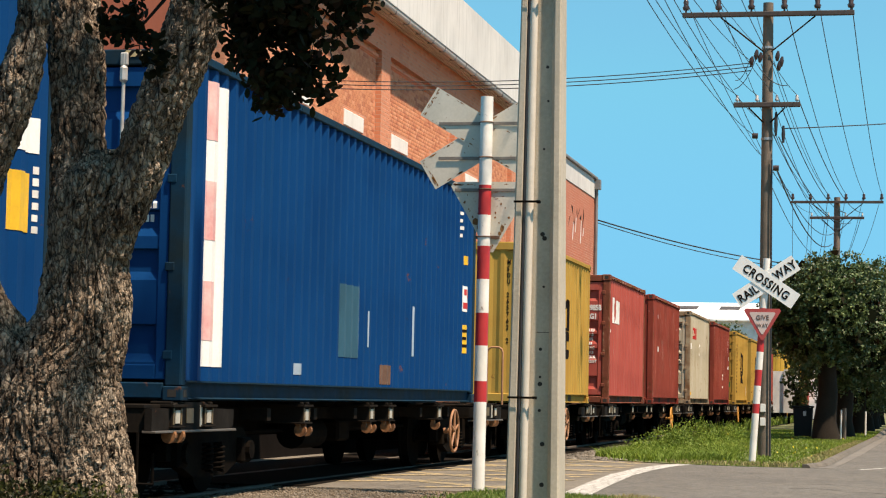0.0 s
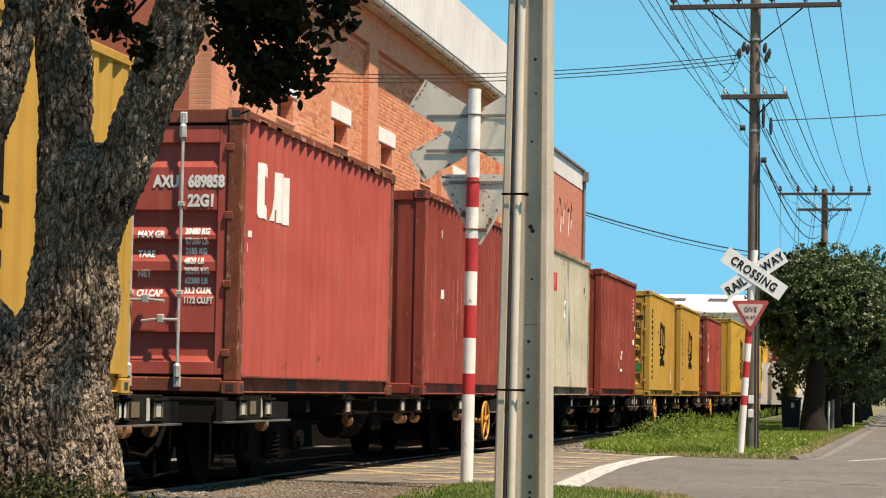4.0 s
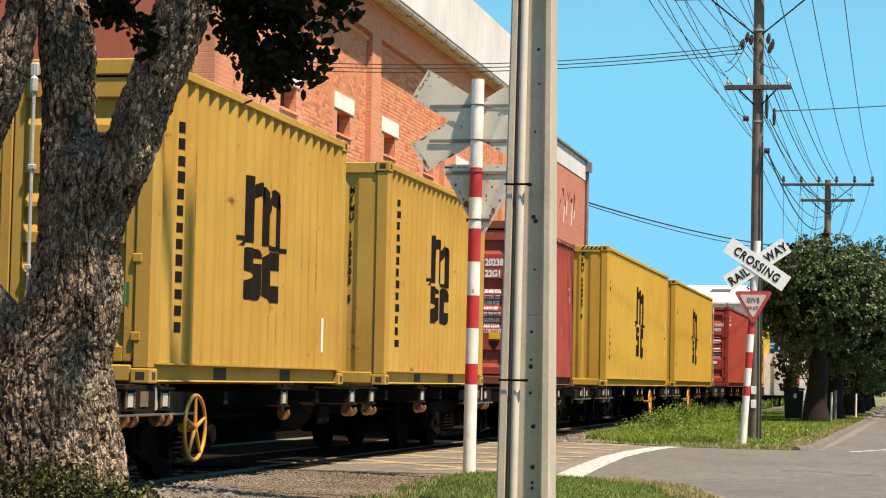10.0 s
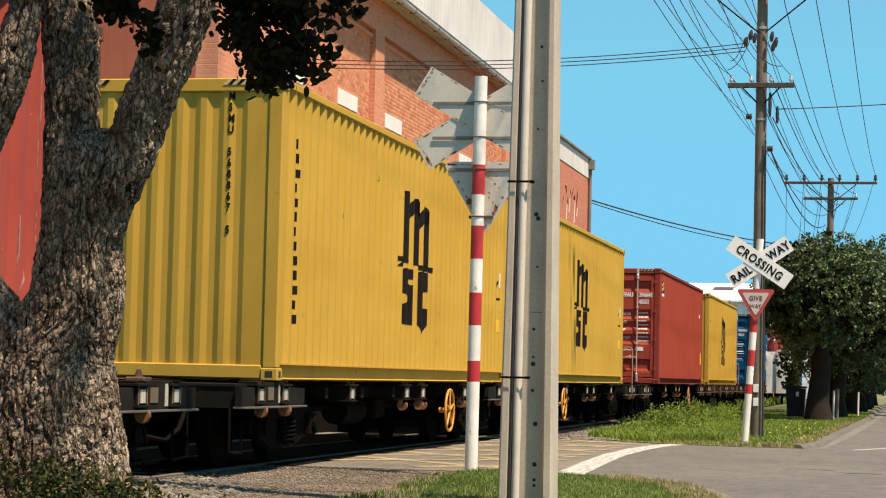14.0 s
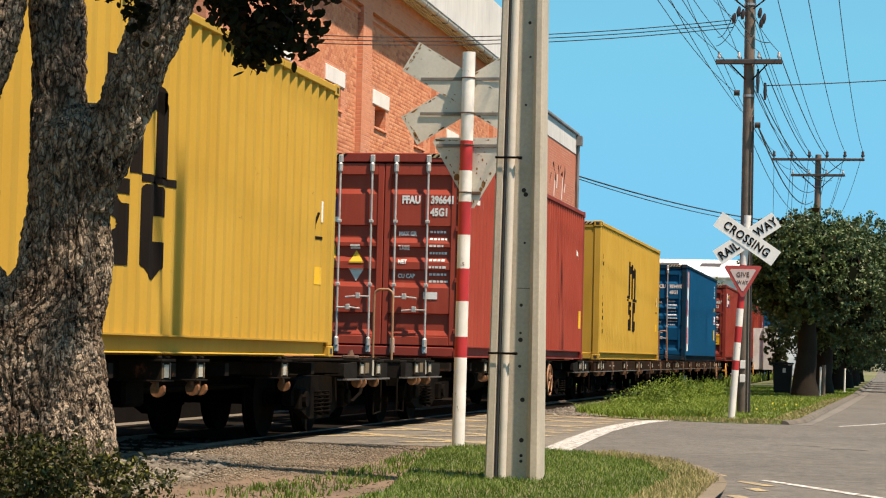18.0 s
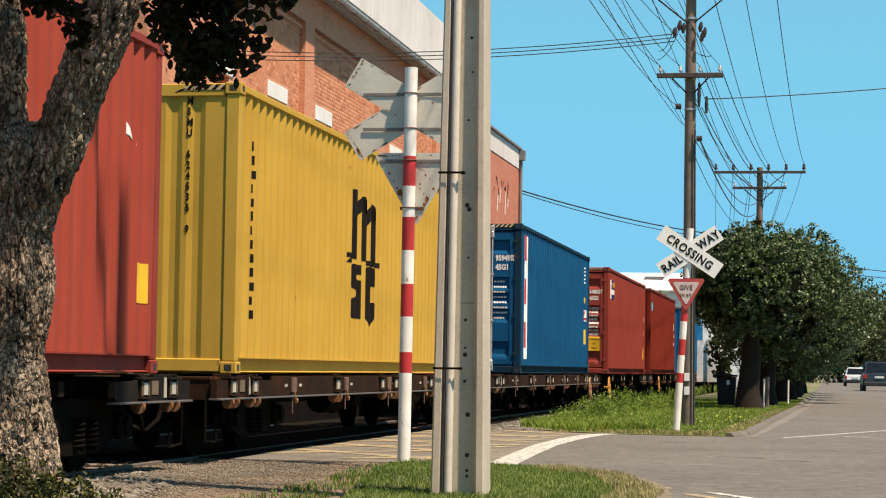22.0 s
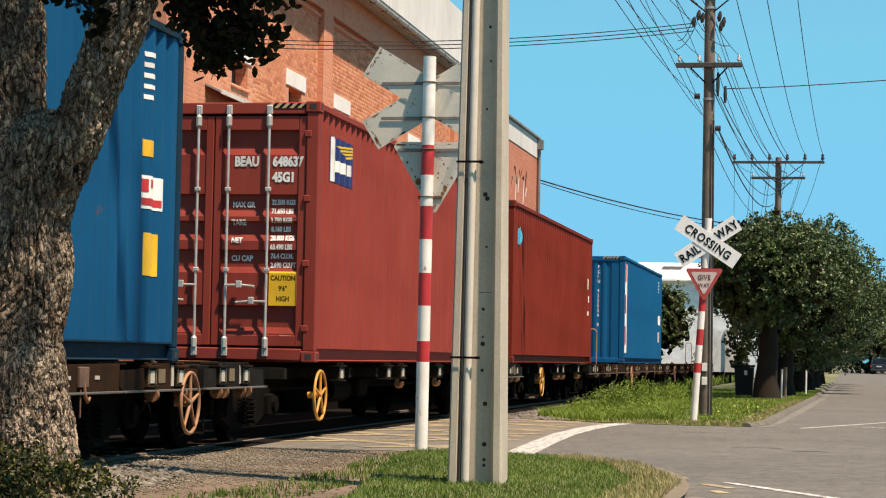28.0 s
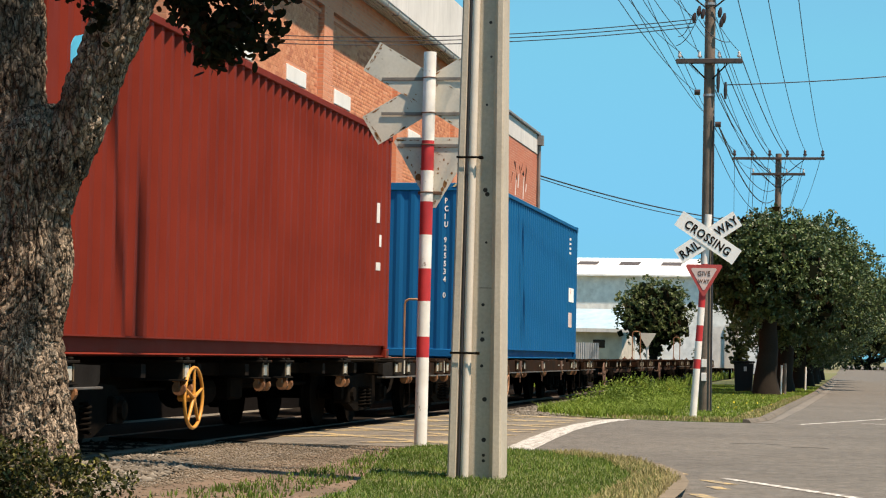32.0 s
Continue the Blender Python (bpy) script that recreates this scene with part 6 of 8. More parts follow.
# ---- poles, signs and wires ----
def h_pole(x, y, w0, w1, d0, d1, h):
    """A tapered concrete pole with a recessed web on its front and back."""
    pole = thing("concrete_power_pole", "weathered concrete power pole with recessed web standing in grass", "power pole")
    bm = B()
    rings = []
    for z, w, d in ((-0.4, w0, d0), (h, w1, d1)):
        f, r, sl = 0.15 * w, 0.26 * d, 0.1 * w
        half, hd = w / 2, d / 2
        ch = 0.012
        out = [(-half + ch, -hd), (-half + f, -hd), (-half + f + sl * 0.4, -hd + r), (half - f - sl, -hd + r), (half - f, -hd), (half - ch, -hd), (half, -hd + ch), (half, hd - ch), (half - ch, hd), (half - f, hd), (half - f - sl, hd - r), (-half + f + sl * 0.4, hd - r), (-half + f, hd), (-half + ch, hd), (-half, hd - ch), (-half, -hd + ch)]
        rings.append([bm.verts.new((x + u, y + v, z)) for u, v in out])
    n = len(rings[0])
    for i in range(n):
        bm.faces.new((rings[0][i], rings[0][(i + 1) % n], rings[1][(i + 1) % n], rings[1][i]))
    bm.faces.new(rings[1])
    part("shaft", bm, concrete, pole)
    return pole


PX, PY = -2.56, 15.25
pole = h_pole(PX, PY, 0.40, 0.153, 0.32, 0.139, 10.0)
taper = lambda z: 0.40 - 0.0238 * (z + 0.4)
front = lambda z: PY - (0.32 - 0.0174 * (z + 0.4)) / 2
# the thinner dark bar stands in for the shaded gap beside the conduit
for off, r, lab in ((-0.075, 0.03, "white plastic cable conduit"), (-0.118, 0.012, "thin dark bar standing in for the shaded gap beside the conduit")):
    bm = B()
    tube(bm, [(PX + off * taper(z) / 0.4, front(z) + r * 0.4 + 0.018, z) for z in (0.0, 3.0, 5.85)], r, 14)
    part("conduit", bm, pvc if r > 0.02 else wire_mat, pole, lab, True)
for z in (0.95, 2.36, 3.85):
    bm = B()
    w = taper(z)
    box(bm, (PX - w / 2 - 0.004, front(z) - 0.022, z - 0.008), (PX + 0.0, front(z) - 0.018, z + 0.008))
    box(bm, (PX - 0.01, front(z) - 0.024, z - 0.01), (PX + 0.02, front(z) + 0.03, z + 0.01), 0.003)
    part("steel_band", bm, black_steel, pole, "dark steel strap")
hr = random.Random(5)
for z in (0.18, 0.22, 0.33, 0.62, 0.86, 1.05, 1.1, 1.3, 1.75, 2.1, 2.13, 2.75, 3.1, 3.35):
    bm = B()
    dx = hr.choice((0.03, 0.045, 0.055))
    fr = front(z) + 0.26 * (0.32 - 0.0174 * (z + 0.4))
    tube(bm, [(PX + dx, fr - 0.003, z), (PX + dx, fr + 0.002, z)], hr.choice((0.009, 0.012, 0.017)), 10)
    part("bolt_hole", bm, dark_void, pole)
for z in (1.42,):
    bm = B()
    box(bm, (PX + 0.0, front(z) + 0.26 * (0.32 - 0.0174 * (z + 0.4)) - 0.002, z), (PX + 0.09, front(z) + 0.1, z + 0.004))
    part("joint_line", bm, dark_void, pole)


def banded_post(x, y, bands, r, top, lean=0.0):
    post = thing("crossing_sign_post", "red and white banded steel post with crossing signs", "sign post")
    z0 = -0.2
    bm = B()
    n = 18
    for a, b, col in bands:
        bm = B()
        tube(bm, [(x + lean * a, y, a), (x + lean * b, y, b)], r, n, cap=(b >= top))
        part("band", bm, post_red if col else post_white, post, "red painted band" if col else "white painted band", True)
    return post


def blade(parent, cx, cy, cz, angle, length, width, material, back, towards):
    """A sign blade in the x-z plane."""
    bm = B()
    h, w = length / 2, width / 2
    prism(bm, [(-h, -w), (h, -w), (h, w), (-h, w)], "y", 0, 0.004)
    ob = part("sign_blade", bm, material, parent, back)
    ob.matrix_basis = Matrix.Translation((cx, cy, cz)) @ Matrix.Rotation(radians(angle), 4, "Y")
    return ob


def triangle(parent, cx, cy, z_top, size, material, name="give_way_sign", label="", inset=0.0, thick=0.004):
    bm = B()
    s = size / 2
    h = size * 0.866
    c = 0.035 * size / 0.6
    pts = [(-s + c, 0), (s - c, 0), (s - c * 0.4, -c * 0.9), (c * 0.55, -h + c * 0.9), (-c * 0.55, -h + c * 0.9), (-s + c * 0.4, -c * 0.9)]
    if inset:
        k = 1 - inset
        pts = [(u * k, (v + h / 3) * k - h / 3) for u, v in pts]
    prism(bm, pts, "y", 0, thick)
    ob = part(name, bm, material, parent, label)
    ob.matrix_basis = Matrix.Translation((cx, cy, z_top))
    return ob


# near post: its signs face away, so their bare backs show
NX, NY = -3.94, 20.15
near_bands = [(-0.2, 0.90, 0), (0.90, 1.10, 1), (1.10, 1.44, 0), (1.44, 1.755, 1), (1.755, 2.08, 0), (2.08, 2.40, 1), (2.40, 2.70, 0), (2.70, 2.99, 1), (2.99, 3.85, 0)]
post = banded_post(NX, NY, near_bands, 0.062, 3.85, 0.004)
for k, ang in enumerate((31, -31)):
    blade(post, NX + 0.03, NY + 0.075 + 0.008 * k, 3.46, ang, 1.42, 0.32, sign_back, "bare aluminium back of a crossing sign blade", 1)
triangle(post, NX + 0.06, NY + 0.078, 3.03, 0.84, sign_back, label="bare metal back of a give way sign with rust spots")


def edge_rust(sign, outline, n, seed, inner=0):
    """Small rust blisters along a sign's rim and a few on its face."""
    r = random.Random(seed)
    bm = B()
    mid = sum((Vector(p) for p in outline), Vector((0, 0))) / len(outline)
    for k in range(n + inner):
        i = r.randrange(len(outline))
        p = Vector(outline[i]).lerp(Vector(outline[(i + 1) % len(outline)]), r.random())
        p = p.lerp(mid, r.uniform(0.01, 0.05) if k < n else r.uniform(0.2, 0.8))
        rad = r.uniform(0.003, 0.009) + 0.012 * r.random() ** 6 if k < n else r.uniform(0.003, 0.007)
        run = (Vector(outline[(i + 1) % len(outline)]) - Vector(outline[i])).normalized() * r.uniform(0.6, 2.6)
        ring = []
        for q in range(7):
            a, b = rad * r.uniform(0.5, 1.2) * math.cos(q * 0.8976), rad * r.uniform(0.5, 1.2) * math.sin(q * 0.8976)
            ring.append((p.x + a * (0.7 + abs(run.x)), p.y + b * (0.7 + abs(run.y))))
        prism(bm, ring, "y", -0.0012, -0.0002)
    tagged(part("edge_rust", bm, rust_run, sign, "rust blisters along the rim"), kind="stuff")


for i, sign in enumerate([o for o in post.children if o.name.startswith("sign_blade")]):
    edge_rust(sign, [(-0.7, -0.15), (0.7, -0.15), (0.7, 0.15), (-0.7, 0.15)], 70, 3 + i, 4)
for sign in [o for o in post.children if o.name.startswith("give_way_sign")]:
    edge_rust(sign, [(-0.37, -0.02), (0.37, -0.02), (0.0, -0.67)], 44, 9, 34)
for z, w in ((3.60, 0.5), (3.26, 0.5), (2.95, 0.33), (2.49, 0.12)):
    bm = B()
    box(bm, (NX + 0.03 - w, NY + 0.066, z - 0.016), (NX + 0.03 + w, NY + 0.074, z + 0.016), 0.002)
    part("bracket", bm, rusty if w < 0.2 else bracket_grey, post, "horizontal sign bracket")
    bm = B()
    ring(bm, (NX + 0.004 * z, NY, z), "z", 0.064, 0.007, 18, 6)
    part("clamp", bm, rusty, post, "dark steel clamp")

# far post: its signs face the street
FX, FY = -2.23, 33.6
LEAN = 0.062
far_bands = [(-0.2, 0.78, 0), (0.78, 0.93, 1), (0.93, 1.21, 0), (1.21, 1.46, 1), (1.46, 1.74, 0), (1.74, 2.42, 1), (2.42, 3.2, 0)]
post = banded_post(FX - 0.01, FY, far_bands, 0.055, 3.2, LEAN)
cx = FX + LEAN * 2.85
b1 = blade(post, cx + 0.01, FY - 0.075, 2.83, 34, 1.1, 0.265, sign_white, "white crossing sign blade with black lettering", -1)
b2 = blade(post, cx + 0.01, FY - 0.068, 2.83, -34, 1.1, 0.265, sign_white, "white crossing sign blade with black lettering", -1)
flat = lambda x, z: Matrix.Translation((x, -0.0035, z)) @ pose(0, 0, 0, 90, 0, 0)
words("CROSSING", 0.185, black_ink, b1, flat(0, -0.065), "lettering", bold=0.0045, width=0.86, align="CENTER", spacing=1.12)
words("RAIL", 0.185, black_ink, b2, flat(-0.34, -0.065), "lettering", bold=0.0045, width=0.86, align="CENTER", spacing=1.1)
words("WAY", 0.185, black_ink, b2, flat(0.34, -0.065), "lettering", bold=0.0045, width=0.86, align="CENTER", spacing=1.1)
cx = FX + LEAN * 2.15 + 0.0
tri = triangle(post, cx, FY - 0.07, 2.41, 0.6, sign_red, label="faded red and white give way sign", thick=0.004)
inner = triangle(tri, 0, -0.004, -0.055, 0.42, sign_pink, "sign_field", "faded pale pink sign field", thick=0.003)
words("GIVE", 0.105, rusty, tri, Matrix.Translation((0, -0.0065, -0.175)) @ pose(0, 0, 0, 90, 0, 0), "lettering", bold=0.001, width=0.85, align="CENTER", spacing=1.1)
words("WAY", 0.085, rusty, tri, Matrix.Translation((0, -0.0065, -0.29)) @ pose(0, 0, 0, 90, 0, 0), "lettering", bold=0.001, width=0.85, align="CENTER", spacing=1.1)


pale_ceramic = mat("pale_insulator", (0.5, 0.48, 0.46), 0.35)


def insulator(parent, x, y, z, s=1.0):
    bm = B()
    tube(bm, [(x, y, z), (x, y, z + 0.05 * s)], 0.018 * s, 8)
    tube(bm, [(x, y, z + 0.05 * s), (x, y, z + 0.1 * s), (x, y, z + 0.13 * s), (x, y, z + 0.2 * s), (x, y, z + 0.24 * s)], [0.05 * s, 0.065 * s, 0.04 * s, 0.05 * s, 0.02 * s], 10)
    part("insulator", bm, ceramic if s > 0.9 else pale_ceramic, parent, "brown insulator" if s > 0.9 else "small pale insulator", True)


def timber_pole(x, y, top, r0, r1, arms, label):
    """arms: height, half-length, how many insulators."""
    p = thing("timber_power_pole", label, "power pole", "timber power poles along the street")
    bm = B()
    tube(bm, [(x, y, -0.3), (x, y, top * 0.5), (x, y, top)], [r0, (r0 + r1) / 2, r1], 18)
    part("shaft", bm, timber, p, "", True)
    tips = []
    for z, half, n in arms:
        bm = B()
        box(bm, (x - half, y - r1 - 0.1, z - 0.042), (x + half, y - r1 - 0.005, z + 0.042), 0.008)
        part("crossarm", bm, timber_arm, p, "dark timber crossarm")
        for s in (-1, 1):
            bm = B()
            tube(bm, [(x + s * half * 0.55, y - r1 - 0.06, z - 0.05), (x + s * 0.06, y - r1 - 0.02, z - 0.05 - min(0.62, half * 0.45))], 0.014, 6)
            part("brace", bm, wagon_brown, p, "dark steel arm brace")
        row = []
        for k in range(n):
            u = -half + 0.06 + k * (2 * half - 0.12) / (n - 1)
            insulator(p, x + u, y - r1 - 0.05, z + 0.042, 1.0 if n > 4 else 0.55)
            row.append((x + u, y - r1 - 0.05, z + (0.27 if n > 4 else 0.17)))
        tips.append(row)
    return p, tips


P1, T1 = timber_pole(-2.31, 37.7, 8.0, 0.112, 0.09, [(7.78, 1.5, 6), (6.17, 0.58, 4)], "tall weathered timber power pole with two crossarms")
P2, T2 = timber_pole(-2.05, 71.2, 7.75, 0.13, 0.1, [(7.58, 1.5, 6), (7.06, 0.88, 4)], "distant timber power pole with two crossarms")
P3, T3 = timber_pole(-3.75, 105.0, 7.7, 0.13, 0.1, [(7.45, 1.45, 6), (6.9, 0.6, 4)], "far timber power pole partly hidden by a tree")
# fittings on the first pole
for dx, z in ((-0.2, 7.05), (-0.28, 6.93), (-0.13, 7.0), (0.17, 7.02), (0.24, 6.92), (0.2, 6.85)):
    bm = B()
    tube(bm, [(-2.31 + dx, 37.56, z - 0.08), (-2.31 + dx, 37.56, z - 0.02), (-2.31 + dx + 0.01, 37.56, z + 0.03), (-2.31 + dx + 0.02, 37.56, z + 0.1)], [0.022, 0.04, 0.04, 0.018], 9)
    part("strain_insulator", bm, ceramic, P1, "dark strain insulator", True)
for dx, z, h in ((0.16, 5.62, 0.42), (0.29, 5.5, 0.3)):
    bm = B()
    tube(bm, [(-2.31 + dx, 37.58, z), (-2.31 + dx, 37.58, z + h * 0.5), (-2.31 + dx, 37.58, z + h)], [0.02, 0.034, 0.02], 8)
    part("cable_fuse", bm, wire_mat, P1, "dark cable fuse holder", True)
for dx, z in ((-0.2, 5.62), (0.17, 5.05)):
    bm = B()
    tube(bm, [(-2.31 + dx - 0.05, 37.56, z), (-2.31 + dx + 0.05, 37.56, z)], 0.05, 8)
    part("cable_bobbin", bm, ceramic, P1, "", True)
for z in (5.58, 7.2):
    bm = B()
    tube(bm, [(-2.31, 37.7, z - 0.02), (-2.31, 37.7, z + 0.02)], 0.106, 16)
    part("pole_band", bm, galv, P1, "pale steel band")
for z in (0.86, 0.62):
    bm = B()
    box(bm, (-2.37, 37.57, z - 0.07), (-2.28, 37.595, z + 0.07), 0.003)
    part("pole_plate", bm, white_ink, P1, "small white pole plate")
bm = B()
tube(bm, [(-2.2, 37.58, 0.0), (-2.21, 37.585, 3.0), (-2.22, 37.59, 5.2)], 0.018, 6)
part("pole_cable", bm, wire_mat, P1, "cable running down the pole")


def wire(a, b, sag, r=0.009, label="dark overhead wire sagging between the poles", name="overhead_wire"):
    a, b = Vector(a), Vector(b)
    n = 16
    bm = B()
    if (a.x + b.x) / 2 < -2.4 and b.y < 80 and abs(a.x - b.x) < 4:
        r = min(r, 0.0055 if a.y < 20 else 0.007)
    pts = [a.lerp(b, k / n) - Vector((0, 0, sag * 4 * (k / n) * (1 - k / n))) for k in range(n + 1)]
    tube(bm, pts, r, 5)
    return tagged(part(name, bm, wire_mat), label, "overhead wire", "overhead wires")


for a, b in zip(T1[0], T2[0]):
    wire(a, b, 0.5)
for a, b in zip(T2[0], T3[0]):
    wire(a, b, 0.6)
# the concrete pole carries the same two arms above
T0 = []
for z, half, n in ((7.78, 1.5, 6), (6.2, 0.58, 4)):
    bm = B()
    box(bm, (PX - half, front(z) - 0.1, z - 0.042), (PX + half, front(z) - 0.002, z + 0.042), 0.008)
    part("crossarm", bm, timber_arm, pole, "dark timber crossarm")
    row = []
    for k in range(n):
        u = -half + 0.06 + k * (2 * half - 0.12) / (n - 1)
        insulator(pole, PX + u, front(z) - 0.05, z + 0.042, 1.0 if n > 4 else 0.55)
        row.append((PX + u, front(z) - 0.05, z + (0.27 if n > 4 else 0.17)))
    T0.append(row)
for a, b in zip(T0[0], T1[0]):
    wire(a, b, 0.4, 0.0045)
for k, a in enumerate(T1[1]):
    wire(T0[1][k], a, 0.5, 0.0055)
    wire(a, T2[1][k], 0.5, 0.01)
    wire(T2[1][k], T3[1][k], 0.5, 0.01)
for xa, za, xb, zb, sag, r in ((-3.0, 6.0, -2.52, 5.62, 0.42, 0.009), (-2.75, 5.9, -2.6, 6.95, 0.3, 0.006), (-2.7, 6.0, -2.5, 5.95, 0.35, 0.0055), (-2.62, 5.8, -2.43, 5.3, 0.3, 0.0055), (-2.5, 6.1, -2.52, 7.25, 0.3, 0.0055)):
    wire((xa, front(6), za), (xb, 37.56, zb), sag, r)
for xa, za, xb, zb in ((-2.2, 5.75, -1.9, 6.72), (-2.2, 4.7, -2.25, 5.9), (-2.2, 6.95, -1.75, 7.2), (-2.42, 6.9, -2.3, 6.95)):
    wire((xa, 37.6, za), (xb, 71.1, zb), 0.55, 0.007)
wire((-2.14, 37.56, 5.05), (-2.2, 71.1, 6.2), 0.55, 0.014)
wire((-2.14, 37.56, 5.05), (-2.1, 71.1, 6.6), 0.5, 0.01)
wire((-2.1, 37.56, 5.6), (-1.6, 71.1, 6.9), 0.5, 0.01)
for k in range(3):
    wire((-2.6, 37.6, 6.92 - k * 0.068), (WX - REC + 0.02, 36.4 - 0.2 * k, 6.56 - k * 0.1), 0.18, 0.009)
wire((WX + 0.1, 76.2, 7.4), (-3.85, 104.8, 7.55), 0.25, 0.028)
wire((WX + 0.1, 76.2, 7.3), (-3.85, 104.8, 7.4), 0.3, 0.018)
wire((-2.02, 37.58, 5.75), (5.5, 42.0, 7.0), 0.12, 0.01)
for k in range(2):
    wire((-3.75, 105, 7.0 - 0.4 * k), (8, 118, 6.3 - 0.3 * k), 0.3, 0.022)
for a, b in (((-2.89, 37.5, 6.44), (-2.5, 37.5, 6.98)), ((-2.5, 37.5, 6.9), (-1.95, 37.5, 6.5)), ((-2.86, 37.5, 6.6), (-2.6, 37.5, 7.0))):
    wire(a, b, 0.12, 0.008, "slack jumper wire between insulators", "jumper_wire")


# ---- vegetation ----
def leaves(centres, size, n_rng, droop=0.3, ratio=0.55, oval=False):
    """Leaf quads at given centres, turned at random."""
    n = len(centres)
    c = np.asarray(centres)
    d = n_rng.normal(size=(n, 3))
    d[:, 2] -= droop
    d /= np.linalg.norm(d, axis=1, keepdims=True)
    q = n_rng.normal(size=(n, 3))
    s = np.cross(d, q)
    s /= np.linalg.norm(s, axis=1, keepdims=True)
    l = size * (0.7 + 0.6 * n_rng.random((n, 1)))
    if oval:
        side = s * l * ratio * 0.5
        return np.stack([c - d * l * 0.5, c - d * l * 0.25 + side * 0.8, c + d * l * 0.1 + side, c + d * l * 0.36 + side * 0.6, c + d * l * 0.5, c + d * l * 0.36 - side * 0.6, c + d * l * 0.1 - side, c - d * l * 0.25 - side * 0.8], axis=1)
    return np.stack([c - d * l * 0.5, c - d * l * 0.05 + s * l * ratio * 0.5, c + d * l * 0.5, c - d * l * 0.05 - s * l * ratio * 0.5], axis=1)


def clumps(n_rng, count, centre, radii, per, clump, shell=0.6):
    """Leaf places: clumps spread through an egg-shaped volume, mostly near its skin."""
    v = n_rng.normal(size=(count, 3))
    v /= np.linalg.norm(v, axis=1, keepdims=True)
    k = shell + (1 - shell) * n_rng.random((count, 1))
    bulge = 1 + 0.22 * np.sin(3.1 * v[:, :1] + 5 * v[:, 1:2]) * np.cos(4 * v[:, 2:3] + 2 * v[:, :1])
    cc = np.asarray(centre) + v * k * bulge * np.asarray(radii)
    p = np.repeat(cc, per, axis=0) + n_rng.normal(size=(count * per, 3)) * clump
    return p


def gnarl(bm, pts, radii, sides, step, rough, seed):
    """A limb with furrowed bark: a fine tube pushed in and out along its normals."""
    pts = [Vector(p) for p in pts]
    # resample
    dense, rad = [], []
    for i in range(len(pts) - 1):
        p0, p1, p2, p3 = pts[max(i - 1, 0)], pts[i], pts[i + 1], pts[min(i + 2, len(pts) - 1)]
        n = max(2, int((p2 - p1).length / step))
        for k in range(n + (1 if i == len(pts) - 2 else 0)):
            t = k / n
            dense.append(0.5 * ((2 * p1) + (p2 - p0) * t + (2 * p0 - 5 * p1 + 4 * p2 - p3) * t * t + (3 * p1 - p0 - 3 * p2 + p3) * t ** 3))
            rad.append(radii[i] + (radii[i + 1] - radii[i]) * t)
    rings, ref = [], Vector((1, 0, 0))
    for i, p in enumerate(dense):
        d = (dense[min(i + 1, len(dense) - 1)] - dense[max(i - 1, 0)]).normalized()
        u = (ref - d * ref.dot(d)).normalized()
        ref = u
        w = d.cross(u)
        rg = []
        for k in range(sides):
            a = 2 * math.pi * k / sides
            nrm = u * math.cos(a) + w * math.sin(a)
            q = p + nrm * rad[i]
            big = noise.noise(q * 2.1 + Vector((seed, 0, 0)))
            f = noise.noise(Vector((nrm.x * rad[i] * 17, nrm.y * rad[i] * 17, q.z * 4.0)) + Vector((0, seed, 0)))
            f2 = noise.noise(Vector((nrm.x * rad[i] * 38, nrm.y * rad[i] * 38, q.z * 24)) + Vector((0, seed, 5)))
            cells = noise.voronoi(Vector((q.x * 27, q.y * 27, q.z * 11)) + Vector((seed, 0, 0.6 * f2)))[0]
            plate_edge = min(1.0, (cells[1] - cells[0]) * 4)
            h = rad[i] * 0.12 * big + rough * (min(1.0, abs(f) * 5) * 0.8 - 0.6 + 0.3 * f2 + 0.55 * plate_edge)
            rg.append(bm.verts.new(q + nrm * h))
        rings.append(rg)
    for r0, r1 in zip(rings, rings[1:]):
        for k in range(sides):
            bm.faces.new((r0[k], r0[(k + 1) % sides], r1[(k + 1) % sides], r1[k]))
    bm.faces.new(rings[-1])
    return bm


BY = 11.0
big = thing("pohutukawa_tree", "old tree with furrowed grey bark and forked limbs beside track", "tree")
bm = B()
gnarl(bm, [(-4.55, BY, -0.1), (-4.53, BY, 0.22), (-4.50, BY, 0.4), (-4.51, BY, 0.71), (-4.48, BY, 1.02), (-4.375, BY, 1.31), (-4.35, BY, 1.64), (-4.33, BY, 1.92), (-4.29, BY, 2.1), (-4.31, BY, 2.24)], [0.6, 0.48, 0.425, 0.36, 0.31, 0.24, 0.213, 0.22, 0.2, 0.1], 250, 0.011, 0.03, 1.0)
part("trunk", bm, bark, big, "thick furrowed trunk")
bm = B()
gnarl(bm, [(-4.4, BY, 1.8), (-4.434, BY + 0.01, 2.1), (-4.444, BY + 0.02, 2.4), (-4.470, BY + 0.05, 2.72), (-4.519, BY + 0.1, 3.02), (-4.643, BY + 0.2, 3.7), (-4.725, BY + 0.3, 4.6)], [0.15, 0.132, 0.136, 0.136, 0.132, 0.12, 0.08], 130, 0.011, 0.024, 4.0)
part("limb", bm, bark, big, "upright dark limb")
bm = B()
